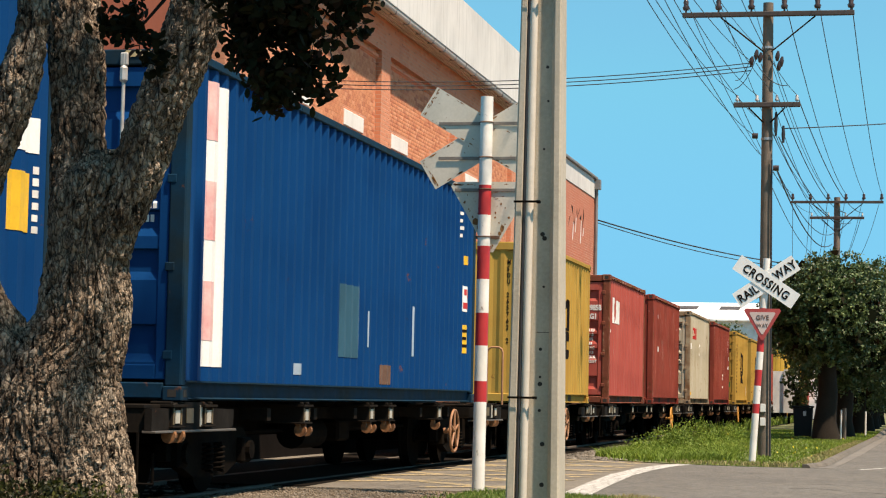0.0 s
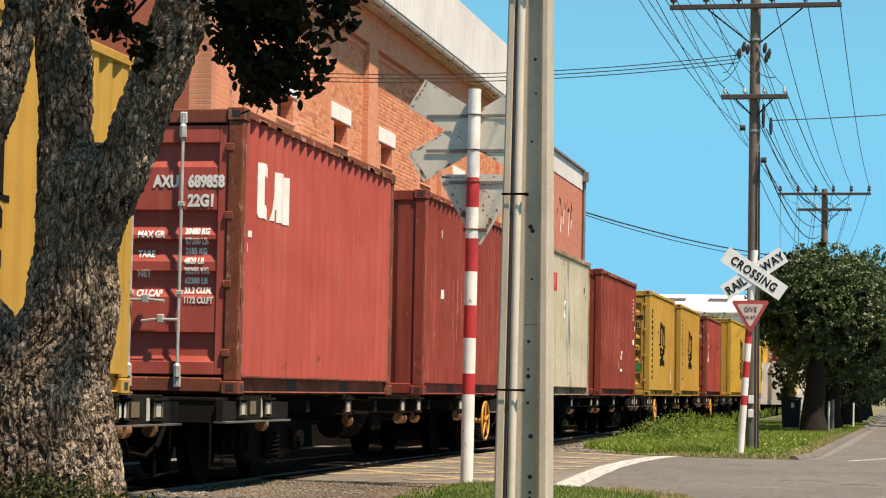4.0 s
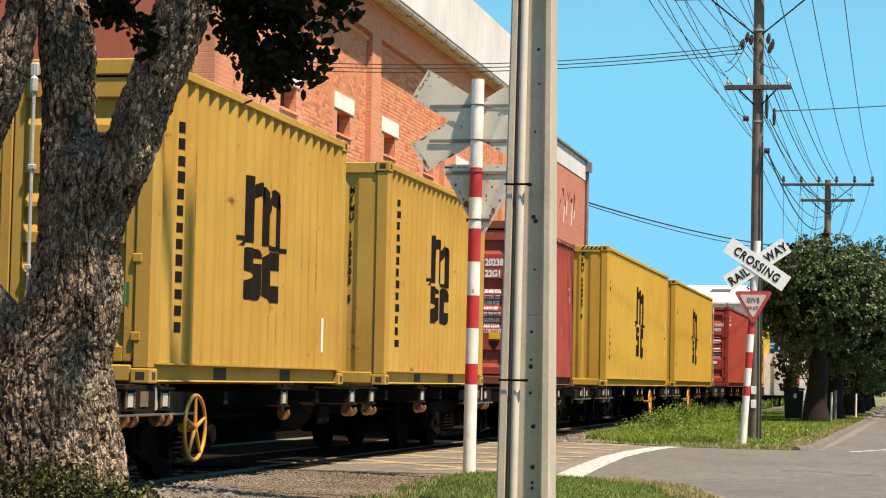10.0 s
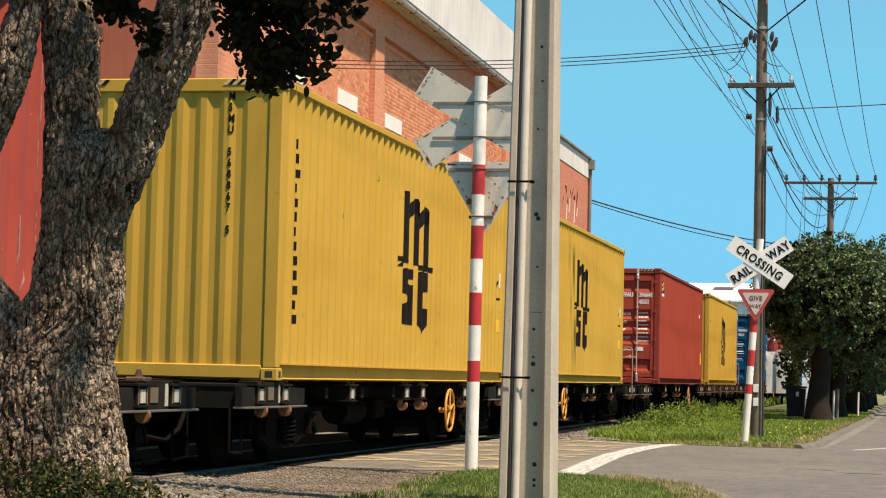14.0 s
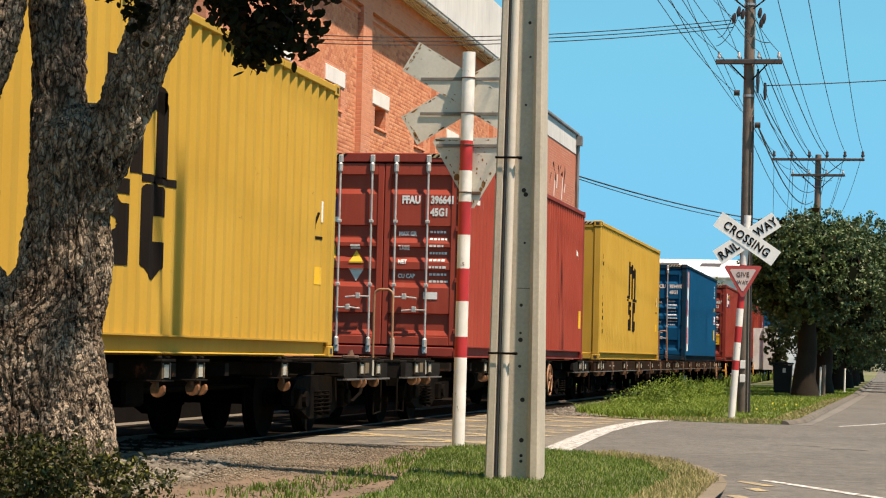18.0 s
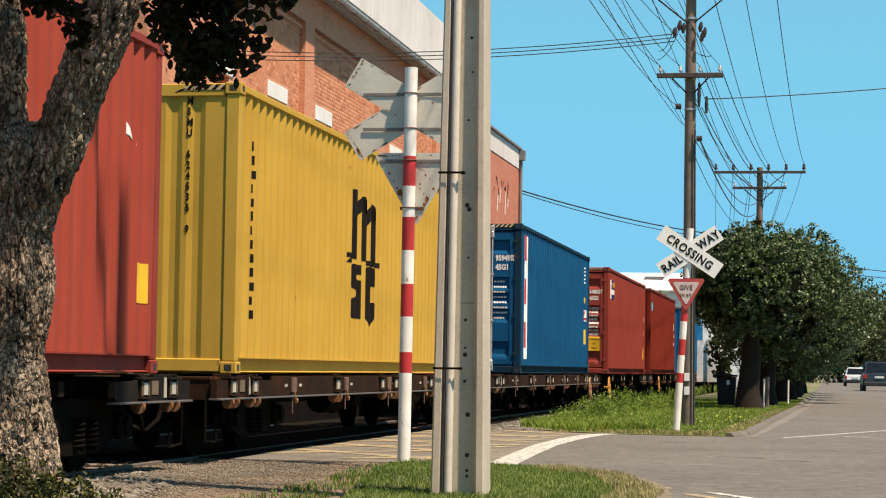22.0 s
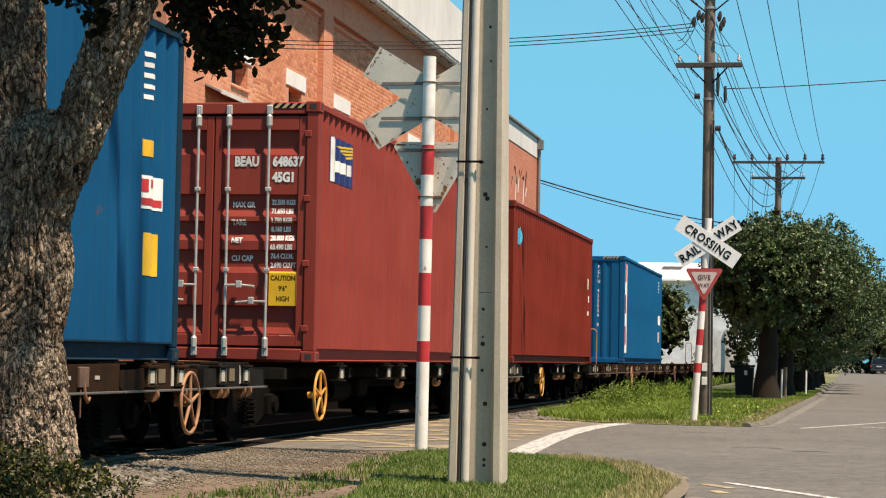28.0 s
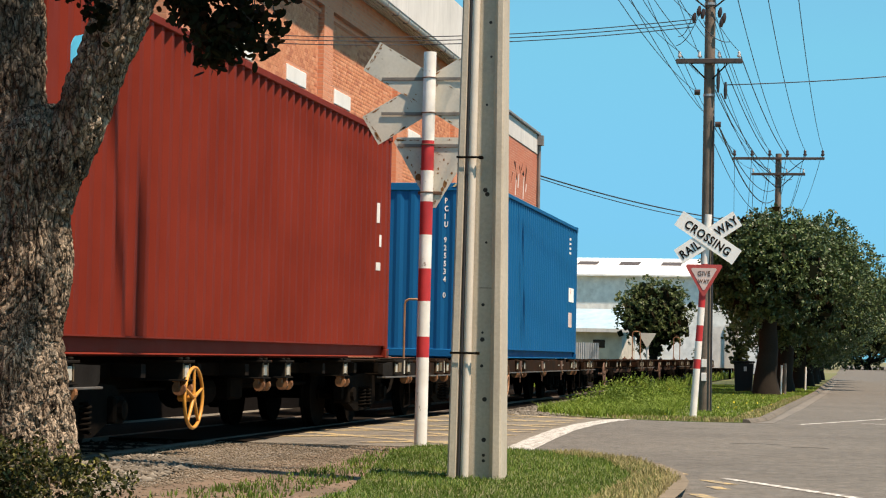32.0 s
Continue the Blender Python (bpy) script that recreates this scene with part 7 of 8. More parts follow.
gnarl(bm, [(-4.242, BY - 0.02, 1.7), (-4.155, BY - 0.04, 1.93), (-4.052, BY - 0.06, 2.16), (-3.971, BY - 0.08, 2.38), (-3.865, BY - 0.1, 2.6), (-3.782, BY - 0.11, 2.81), (-3.719, BY - 0.12, 3.0), (-3.567, BY - 0.1, 3.7), (-3.5, BY, 4.6)], [0.12, 0.135, 0.133, 0.132, 0.134, 0.136, 0.138, 0.11, 0.07], 130, 0.011, 0.024, 7.0)
part("limb", bm, bark, big, "limb leaning over the track side")
bm = B()
gnarl(bm, [(-4.480, BY - 0.05, 0.92), (-4.626, BY - 0.08, 1.08), (-4.766, BY - 0.1, 1.2), (-4.932, BY - 0.15, 1.44), (-4.994, BY - 0.2, 1.76), (-4.890, BY - 0.22, 2.16), (-4.763, BY - 0.23, 2.42), (-4.676, BY - 0.25, 2.64), (-4.623, BY - 0.25, 2.9), (-4.623, BY - 0.25, 3.1), (-4.762, BY - 0.2, 4.2)], [0.17, 0.15, 0.14, 0.13, 0.125, 0.125, 0.125, 0.112, 0.075, 0.068, 0.06], 110, 0.011, 0.022, 11.0)
part("limb", bm, bark, big, "curved side limb")
tw = np.random.default_rng(7)
places = []
for c, r, n in (((-2.51, 8.55, 2.53), (0.3, 0.28, 0.31), 46), ((-2.66, 8.6, 2.58), (0.13, 0.16, 0.24), 16), ((-2.28, 8.5, 2.64), (0.14, 0.16, 0.13), 13), ((-2.56, 8.55, 2.26), (0.17, 0.14, 0.12), 13), ((-3.27, 8.6, 2.52), (0.09, 0.08, 0.08), 5), ((-3.12, 8.6, 2.38), (0.05, 0.05, 0.05), 2)):
    places.append(clumps(tw, n, c, r, 46, 0.036, 0.35))
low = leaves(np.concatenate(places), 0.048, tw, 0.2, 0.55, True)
piece("leaf_spray", quads_mesh("leaf_spray", low, leaf_shade), None, big, "dark hanging sprays of leaves")
# leaf clumps added above the view to shade the sprays and trunk
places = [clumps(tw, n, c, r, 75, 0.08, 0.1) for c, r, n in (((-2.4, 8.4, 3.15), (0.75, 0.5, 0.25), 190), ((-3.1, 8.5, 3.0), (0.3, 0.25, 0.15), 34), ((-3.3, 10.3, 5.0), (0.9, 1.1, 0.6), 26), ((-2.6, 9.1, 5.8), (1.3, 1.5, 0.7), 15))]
piece("crown", quads_mesh("crown", leaves(np.concatenate(places), 0.06, tw, 0.2, 0.55, True), leaf_shade), None, big, "unseen leafy crown added overhead to shade the sprays and trunk")
for a, b in (((-3.56, BY - 0.1, 3.75), (-2.9, 9.6, 3.4)), ((-2.9, 9.6, 3.4), (-2.6, 8.6, 2.75)), ((-2.6, 8.6, 2.75), (-2.66, 8.55, 2.3)), ((-2.6, 8.6, 2.7), (-2.35, 8.5, 2.58)), ((-2.9, 9.6, 3.4), (-3.2, 8.6, 2.5))):
    bm = B()
    tube(bm, [a, tuple((Vector(a) + Vector(b)) / 2 + Vector((0.02, 0, 0.04))), b], [0.022, 0.015, 0.006], 6)
    part("twig", bm, bark_dark, big)


def shrub(name, label, c, r, n, per, size, seed, material=None):
    g = np.random.default_rng(seed)
    s = thing(name, label, "shrub")
    pl = clumps(g, n, c, r, per, size * 0.7, 0.55)
    pl = pl[pl[:, 2] > 0.02]
    piece("foliage", quads_mesh("foliage", leaves(pl, size, g, -0.4, 0.6), material or shrub_mat), None, s)
    for k in range(6):
        a = k * 1.05 + seed
        bm = B()
        tube(bm, [(c[0], c[1], 0.0), (c[0] + 0.4 * r[0] * math.cos(a), c[1] + 0.4 * r[1] * math.sin(a), c[2])], [0.012, 0.005], 5)
        part("stem", bm, bark_dark, s)
    return s


shrub("low_shrub", "clipped low green shrub at the foot of the tree", (-3.72, 9.7, 0.2), (0.42, 0.4, 0.3), 190, 26, 0.027, 3)
shrub("low_shrub", "clipped low green shrub at the foot of the tree", (-4.25, 9.9, 0.24), (0.5, 0.4, 0.28), 190, 26, 0.027, 4)
shrub("weedy_shrub", "sparse weeds growing against the trunk", (-4.15, 10.4, 0.25), (0.4, 0.2, 0.26), 90, 20, 0.027, 5)


def street_tree(x, y, h, rx, ry, seed, label, trunk_r=0.28, material=None, n=640, size=0.1, base=1.35, boughs=70):
    g = np.random.default_rng(seed)
    r = random.Random(seed)
    t = thing("street_tree", label, "tree", "trees along the verge")
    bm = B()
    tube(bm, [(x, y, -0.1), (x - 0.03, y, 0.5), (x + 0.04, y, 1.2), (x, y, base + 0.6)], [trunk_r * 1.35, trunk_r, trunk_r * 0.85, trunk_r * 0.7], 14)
    part("trunk", bm, bark_dark, t, "trunk coloured dark to stand in for crown shade", True)
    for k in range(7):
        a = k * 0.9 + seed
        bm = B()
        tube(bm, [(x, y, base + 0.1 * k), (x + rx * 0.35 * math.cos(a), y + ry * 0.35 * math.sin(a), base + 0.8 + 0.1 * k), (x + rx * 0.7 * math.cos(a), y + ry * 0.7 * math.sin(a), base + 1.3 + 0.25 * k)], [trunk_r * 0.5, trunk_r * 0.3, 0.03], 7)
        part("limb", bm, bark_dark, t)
    cz = (h + base) / 2
    hz = (h - base) / 2
    # the crown is many leafy boughs, each a lumpy tuft of its own with dark hollows between
    pl = []
    for k in range(boughs):
        v = g.normal(size=3)
        v[2] = v[2] * 0.9 + 0.12
        v /= np.linalg.norm(v)
        d = 0.62 + 0.3 * r.random()
        s = (0.55 + 0.5 * r.random()) * rx / 2.4
        lean_in = 1 + 0.4 * min(0.0, v[2]) * (h < 6)  # crowns draw in below their widest part
        q = (x + rx * d * v[0] * lean_in, y + ry * d * v[1] * lean_in, cz + hz * d * v[2])
        pl.append(clumps(g, n // 12, q, (s, s, s * 0.8), 11, 0.06 * rx / 2.4, 0.8))
    lv = leaves(np.concatenate(pl), size, g, 0.1, 0.62)
    piece("crown", quads_mesh("crown", lv, material or leaf_tree), None, t, "dense dark green crown")
    # a dense heart keeps daylight out of the middle; near-black colour paints its shade
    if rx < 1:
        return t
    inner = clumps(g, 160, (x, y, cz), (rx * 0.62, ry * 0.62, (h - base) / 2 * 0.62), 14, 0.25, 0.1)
    piece("inner_foliage", quads_mesh("inner_foliage", leaves(inner, 0.42, g, 0, 0.8), leaf_shade), None, t, "inner foliage coloured near-black to stand in for shade")
    return t


DT = "rounded dark green street tree on the grass verge"
street_tree(-1.88, 57.0, 4.75, 1.62, 2.4, 21, DT, 0.3, base=1.9)
street_tree(-1.55, 62.5, 5.1, 2.1, 2.6, 22, DT, 0.26)
street_tree(-1.25, 70.0, 5.2, 2.65, 2.5, 23, DT, 0.2, base=0.85)
street_tree(-1.1, 78.5, 5.1, 2.65, 2.4, 24, DT, 0.2, base=0.85)
street_tree(-1.0, 86.5, 5.0, 2.75, 2.3, 25, DT, 0.2, n=560, base=0.85)
street_tree(-1.0, 95.0, 5.0, 2.8, 2.4, 26, DT, 0.2, n=560, base=0.85)
street_tree(-0.9, 104.0, 5.0, 2.8, 2.4, 27, DT, 0.2, n=560, base=0.85)
FT = "broad green tree at the bend of the street"
for i, (x, y, h, rx) in enumerate(((3.1, 241, 8.3, 6.2), (10.5, 249, 11.1, 7.0), (-4.9, 210, 7.3, 4.9), (18.2, 231, 14.3, 7.0), (26.6, 259, 12.9, 8.4), (-1.4, 273, 9.4, 8.4), (7.6, 212, 3.8, 2.5))):
    street_tree(x, y, h, rx, rx, 40 + i, FT, 0.35, leaf_far, 330, 0.36, 0.3)
street_tree(-8.2, 96, 4.6, 1.75, 1.75, 60, "round leafy tree beyond the empty wagons", 0.2, leaf_mid, 200, 0.12, 0.9)
street_tree(-3.9, 84, 2.6, 0.55, 0.6, 61, "pale green sapling behind the verge", 0.06, leaf_far, 60, 0.13, 0.5)

# ---- beyond the track ----
cream_wall = mat("cream_house_wall", (0.62, 0.58, 0.47), 0.85, spread=False)
blue_roof = mat("pale_blue_roof", (0.38, 0.52, 0.58), 0.5, spread=False)
white_metal = mat("white_roof_sheet", (0.88, 0.87, 0.83), 0.5, spread=False)
fence_grey = mat("grey_fence_sheet", (0.4, 0.42, 0.42), 0.7, spread=False)

shed = thing("white_warehouse", "large white warehouse with a sloping roof and roof vents", "warehouse", kind="structure")
bm = B()
box(bm, (-42, 140.0, -0.1), (-3.5, 140.3, 6.3))
part("front_wall", bm, white_metal, shed, "white wall")
bm = B()
prism(bm, [(139.6, 6.304), (152, 7.95), (164, 6.3), (164, 6.2), (152, 7.85), (139.6, 6.2)], "x", -42.2, -3.3)
part("roof", bm, white_metal, shed, "white sheet roof")
for k in range(9):
    x = -34.4 + k * 2.9 + 2.0
    y = 148.2
    bm = B()
    prism(bm, [(y - 1.7, 7.22), (y + 0.2, 7.50), (y + 0.2, 7.54), (y - 1.7, 7.26)], "x", x, x + 1.35)
    part("roof_light", bm, timber_arm, shed, "brown roof light")
bm = B()
tube(bm, [(-8.3, 147, 6.9), (-8.3, 147, 7.7)], 0.35, 12)
tube(bm, [(-8.3, 147, 7.72), (-8.3, 147, 7.95)], [0.5, 0.2], 12)
part("roof_vent", bm, tan_hook, shed, "round tan roof ventilator", True)

house = thing("small_house", "small cream house with a pale blue roof", "house", kind="structure")
bm = B()
box(bm, (-18, 105.3, -0.1), (-10.55, 112, 2.32))
part("wall", bm, cream_wall, house)
bm = B()
prism(bm, [(104.8, 2.3), (109, 3.35), (113, 2.3), (113, 2.24), (109, 3.28), (104.8, 2.22)], "x", -18.4, -10.1)
part("roof", bm, blue_roof, house, "pale blue iron roof")
bm = B()
box(bm, (-18.4, 104.76, 2.12), (-10.1, 104.795, 2.3))
part("gutter", bm, white_wall, house)
for x in (-12.0, -14.5):
    bm = B()
    box(bm, (x, 105.27, 1.35), (x + 0.6, 105.296, 1.75))
    part("window", bm, dark_void, house, "small dark window")
fence = thing("iron_fence", "grey corrugated iron fence beside the track", "fence", kind="structure")
for k in range(16):
    x = -18 + k * 0.5
    bm = B()
    sheet(bm, corrugated(0.5, 0, 0, 0.09, 0.03, 0.02, 0.018), -0.05, 1.5, lambda u, d, z: (x + u, 90.0 - d, z))
    bmesh.ops.recalc_face_normals(bm, faces=bm.faces[:])
    part("fence_sheet", bm, fence_grey, fence)
# a low screen of scrub and the stop board beyond the wagons
for i, (x, y, h, rx) in enumerate(((-11.6, 88, 0.7, 0.5), (-6.9, 120, 1.6, 1.2))):
    g = np.random.default_rng(70 + i)
    s = thing("scrub_bush", "scruffy green bush beyond the track", "bush", "bushes beyond the track")
    pl = clumps(g, 90, (x, y, h / 2), (rx, rx, h / 2), 20, 0.12, 0.5)
    piece("foliage", quads_mesh("foliage", leaves(pl[pl[:, 2] > 0], 0.13, g, 0, 0.6), leaf_far), None, s)
board = thing("track_sign", "blank pale inverted triangle sign on a white post beyond the wagons", "sign")
bm = B()
tube(bm, [(-7.95, 90, -0.1), (-7.95, 90, 1.6)], 0.06, 10)
part("post", bm, white_wall, board)
triangle(board, -7.95, 89.9, 1.95, 0.76, sign_back, "sign_face", "grey back of a triangular sign")
box_car = thing("white_box_shed", "tall white corrugated shed behind the trees", "shed", kind="structure")
bm = B()
box(bm, (-6.0, 100.0, 0.5), (-5.25, 104, 2.42))
part("wall", bm, white_metal, box_car)
bm = B()
box(bm, (-5.245, 99.9, 0.5), (-4.75, 104, 2.5))
part("door", bm, white_wall, box_car)
bm = B()
for x in (-5.9, -5.0):
    box(bm, (x - 0.05, 100.2, -0.1), (x + 0.05, 100.3, 0.498))
part("footing", bm, black_steel, box_car)

# litter bin and marker posts at the feet of the street trees
bin_black = mat("black_bin_plastic", (0.012, 0.012, 0.012), 0.6, spec=0.25)
binn = thing("wheelie_bin", "black wheeled rubbish bin beside a tree trunk", "bin")
bm = B()
prism(bm, [(-2.76, 0.08), (-2.32, 0.08), (-2.28, 0.83), (-2.80, 0.83)], "y", 58.2, 58.7)
part("body", bm, bin_black, binn)
bm = B()
box(bm, (-2.83, 58.15, 0.834), (-2.25, 58.75, 0.89), 0.02)
part("lid", bm, bin_black, binn)
for x in (-2.72, -2.36):
    bm = B()
    tube(bm, [(x - 0.03, 58.72, 0.16), (x + 0.03, 58.72, 0.16)], 0.1, 12)
    part("wheel", bm, bin_black, binn)
bm = B()
box(bm, (-2.53, 58.19, 0.62), (-2.45, 58.197, 0.74))
part("label_mark", bm, white_ink, binn, "small white mark")
for i, (x, y, h, w) in enumerate(((-1.52, 57.6, 0.8, 0.03), (-1.44, 58.0, 0.85, 0.08), (-1.0, 65.5, 0.75, 0.03))):
    bm = B()
    tube(bm, [(x, y, 0.0), (x + 0.01, y, h)], w / 2 + 0.012, 10)
    tagged(part("marker_post", bm, post_white if i != 1 else timber), ("weathered white marker post on the verge" if i != 1 else "short weathered timber post on the verge"), "post", "posts on the verge")


# ---- cars driving away ----
glass_dark = mat("car_glass", (0.02, 0.022, 0.025), 0.12, spec=0.8)
tyre = mat("tyre_rubber", (0.02, 0.02, 0.02), 0.85)
rim = mat("alloy_rim", (0.35, 0.35, 0.36), 0.35, 0.7)
tail = mat("red_tail_light", (0.45, 0.02, 0.015), 0.25)
car_paint = {"dark": mat("dark_grey_car_paint", (0.03, 0.032, 0.038), 0.25, grain=0.02), "white": mat("white_car_paint", (0.7, 0.7, 0.69), 0.25, grain=0.02), "black": mat("black_car_paint", (0.015, 0.015, 0.017), 0.22, grain=0.02)}
cars = []


def car(label, colour, L, W, H, rows, boxy):
    """A car heading along +y with its rear axle near y = 0."""
    c = thing("car", label, "car")
    pm = car_paint[colour]
    half = W / 2
    belt = H * 0.58
    bm = B()
    prof = [(-0.55, 0.32), (-0.62, 0.5), (-0.58, belt), (-0.3, belt + 0.02), (L * 0.5, belt), (L - 0.75, belt - 0.12), (L - 0.55, 0.5), (L - 0.6, 0.3)]
    prism(bm, prof, "x", -half, half)
    es = [e for e in bm.edges if abs(abs(e.verts[0].co.x) - half) < 1e-4 and abs(e.verts[0].co.x - e.verts[1].co.x) < 1e-4]
    bmesh.ops.bevel(bm, geom=es, offset=0.07, segments=2, affect="EDGES")
    part("body", bm, pm, c)
    bm = B()
    back = -0.5 if boxy else -0.1
    lo = [(-half + 0.06, back), (half - 0.06, back), (half - 0.06, L * 0.62), (-half + 0.06, L * 0.62)]
    hi = [(-half + 0.22, back + 0.28), (half - 0.22, back + 0.28), (half - 0.22, L * 0.42), (-half + 0.22, L * 0.42)]
    a = [bm.verts.new((x, y, belt - 0.02)) for x, y in lo]
    b = [bm.verts.new((x, y, H)) for x, y in hi]
    for i in range(4):
        bm.faces.new((a[i], a[(i + 1) % 4], b[(i + 1) % 4], b[i]))
    bm.faces.new(b)
    bmesh.ops.recalc_face_normals(bm, faces=bm.faces[:])
    bmesh.ops.bevel(bm, geom=bm.edges[:], offset=0.04, segments=2, affect="EDGES")
    part("cabin", bm, pm, c)
    bm = B()
    q = [bm.verts.new(p) for p in ((-half + 0.17, back + 0.03, belt + 0.06), (half - 0.17, back + 0.03, belt + 0.06), (half - 0.27, back + 0.235, H - 0.08), (-half + 0.27, back + 0.235, H - 0.08))]
    bm.faces.new(q)
    bmesh.ops.solidify(bm, geom=bm.faces[:], thickness=0.02)
    part("rear_window", bm, glass_dark, c, "dark rear window")
    for s in (-1, 1):
        bm = B()
        q = [bm.verts.new(p) for p in ((s * (half - 0.055), back + 0.3, belt + 0.05), (s * (half - 0.055), L * 0.56, belt + 0.05), (s * (half - 0.19), L * 0.42, H - 0.1), (s * (half - 0.19), back + 0.42, H - 0.1))]
        bm.faces.new(q)
        bmesh.ops.solidify(bm, geom=bm.faces[:], thickness=0.02)
        part("side_window", bm, glass_dark, c)
        bm = B()
        box(bm, (s * half - (0.2 if s > 0 else 0.0), -0.65, belt - 0.28), (s * half + (0.0 if s > 0 else 0.2), -0.5, belt - 0.04), 0.02)
        part("tail_light", bm, tail, c, "red tail light")
        bm = B()
        box(bm, (s * (half + 0.08) - 0.08, L * 0.55, belt + 0.02), (s * (half + 0.08) + 0.08, L * 0.58, belt + 0.14), 0.02)
        part("wing_mirror", bm, pm, c)
        for y in (0.25, L - 1.3):
            bm = B()
            tube(bm, [(s * half - s * 0.2, y, 0.33), (s * half + s * 0.005, y, 0.33)], 0.33, 20)
            t = part("tyre", bm, tyre, c)
            bm = B()
            tube(bm, [(s * half + s * 0.006, y, 0.33), (s * half + s * 0.014, y, 0.33)], 0.2, 14)
            part("rim", bm, rim, t)
    bm = B()
    box(bm, (-half + 0.05, -0.7, 0.3), (half - 0.05, -0.58, 0.52), 0.03)
    part("rear_bumper", bm, tyre if boxy else pm, c)
    bm = B()
    box(bm, (-0.26, -0.66, belt - 0.24), (0.26, -0.625, belt - 0.12))
    part("plate_bar", bm, white_ink, c, "pale blank plate")
    cars.append((c, rows))
    return c


car("dark four-wheel-drive car driving away", "black", 4.4, 1.85, 1.85, [(0, 4.2, -480), (15, 3.6, -20), (19, 3.1, 140), (20, 3.2, 176), (21, 4.1, 208), (22, 6.5, 240), (24, 14, 300), (32, 40, 540)], True)
car("dark saloon car driving away", "dark", 4.4, 1.75, 1.45, [(0, 4.2, -560), (16, 3.6, -30), (19, 3.3, 82), (20, 3.1, 115), (21, 3.9, 148), (22, 4.9, 180), (24, 9, 240), (32, 30, 500)], False)
car("white hatchback car driving away", "white", 4.0, 1.72, 1.5, [(0, 4.2, -600), (17, 3.6, -5), (20, 4.4, 138), (21, 3.44, 162), (22, 2.65, 174), (23, 2.5, 190), (24, 3.0, 208), (25, 5.0, 230), (32, 34, 440)], True)
car("dark grey sport utility car driving away", "dark", 4.5, 1.85, 1.7, [(0, 4.2, -640), (17, 3.6, -20), (20, 4.0, 107), (21, 3.6, 118), (22, 3.25, 126), (23, 3.02, 136), (24, 2.9, 151), (25, 2.85, 166), (28, 4.1, 228), (29, 6.0, 248), (32, 16, 320)], True)

# ---- loose stuff: ballast, grass, sleepers ----
def inside(poly, p):
    """Which of the points lie in the outline."""
    x, y = p[:, 0], p[:, 1]
    res = np.zeros(len(p), bool)
    for (x0, y0), (x1, y1) in zip(poly, poly[1:] + poly[:1]):
        cross = ((y0 > y) != (y1 > y)) & (x < (x1 - x0) * (y - y0) / (y1 - y0 + 1e-12) + x0)
        res ^= cross
    return res


def scatter(g, poly, n):
    a = np.array(poly)
    p = g.random((n * 3, 2)) * (a.max(0) - a.min(0)) + a.min(0)
    return p[inside(poly, p)][:n]


def blades(name, g, p, z0, h, w, material, label, lean=0.35, category="grass"):
    n = len(p)
    hh = h * (0.5 + 0.9 * g.random(n))
    a = g.random(n) * 2 * np.pi
    side = np.stack([np.cos(a), np.sin(a), np.zeros(n)], 1) * (w * (0.6 + 0.8 * g.random(n)))[:, None]
    base = np.stack([p[:, 0], p[:, 1], np.full(n, z0)], 1)
    b = g.normal(size=(n, 2)) * lean * hh[:, None]
    mid = base + np.stack([b[:, 0] * 0.35, b[:, 1] * 0.35, hh * 0.6], 1)
    tip = base + np.stack([b[:, 0], b[:, 1], hh], 1)
    q = np.stack([base - side, base + side, mid + side * 0.7, mid - side * 0.7], 1)
    t = np.stack([mid - side * 0.7, mid + side * 0.7, tip], 1)
    verts = np.concatenate([base - side, base + side, mid + side * 0.7, mid - side * 0.7, tip], 0)
    i = np.arange(n)
    me = bpy.data.meshes.new(name)
    me.vertices.add(5 * n)
    me.vertices.foreach_set("co", verts.astype(np.float32).ravel())
    loops = np.concatenate([np.stack([i, i + n, i + 2 * n, i + 3 * n], 1).ravel(), np.stack([i + 3 * n, i + 2 * n, i + 4 * n], 1).ravel()])
    me.loops.add(len(loops))
    me.loops.foreach_set("vertex_index", loops.astype(np.int32))
    me.polygons.add(2 * n)
    me.polygons.foreach_set("loop_start", np.concatenate([np.arange(0, 4 * n, 4), 4 * n + np.arange(0, 3 * n, 3)]).astype(np.int32))
    me.update(calc_edges=True)
    me.materials.append(material)
    return tagged(piece(name, me, None), label, category, kind="stuff")


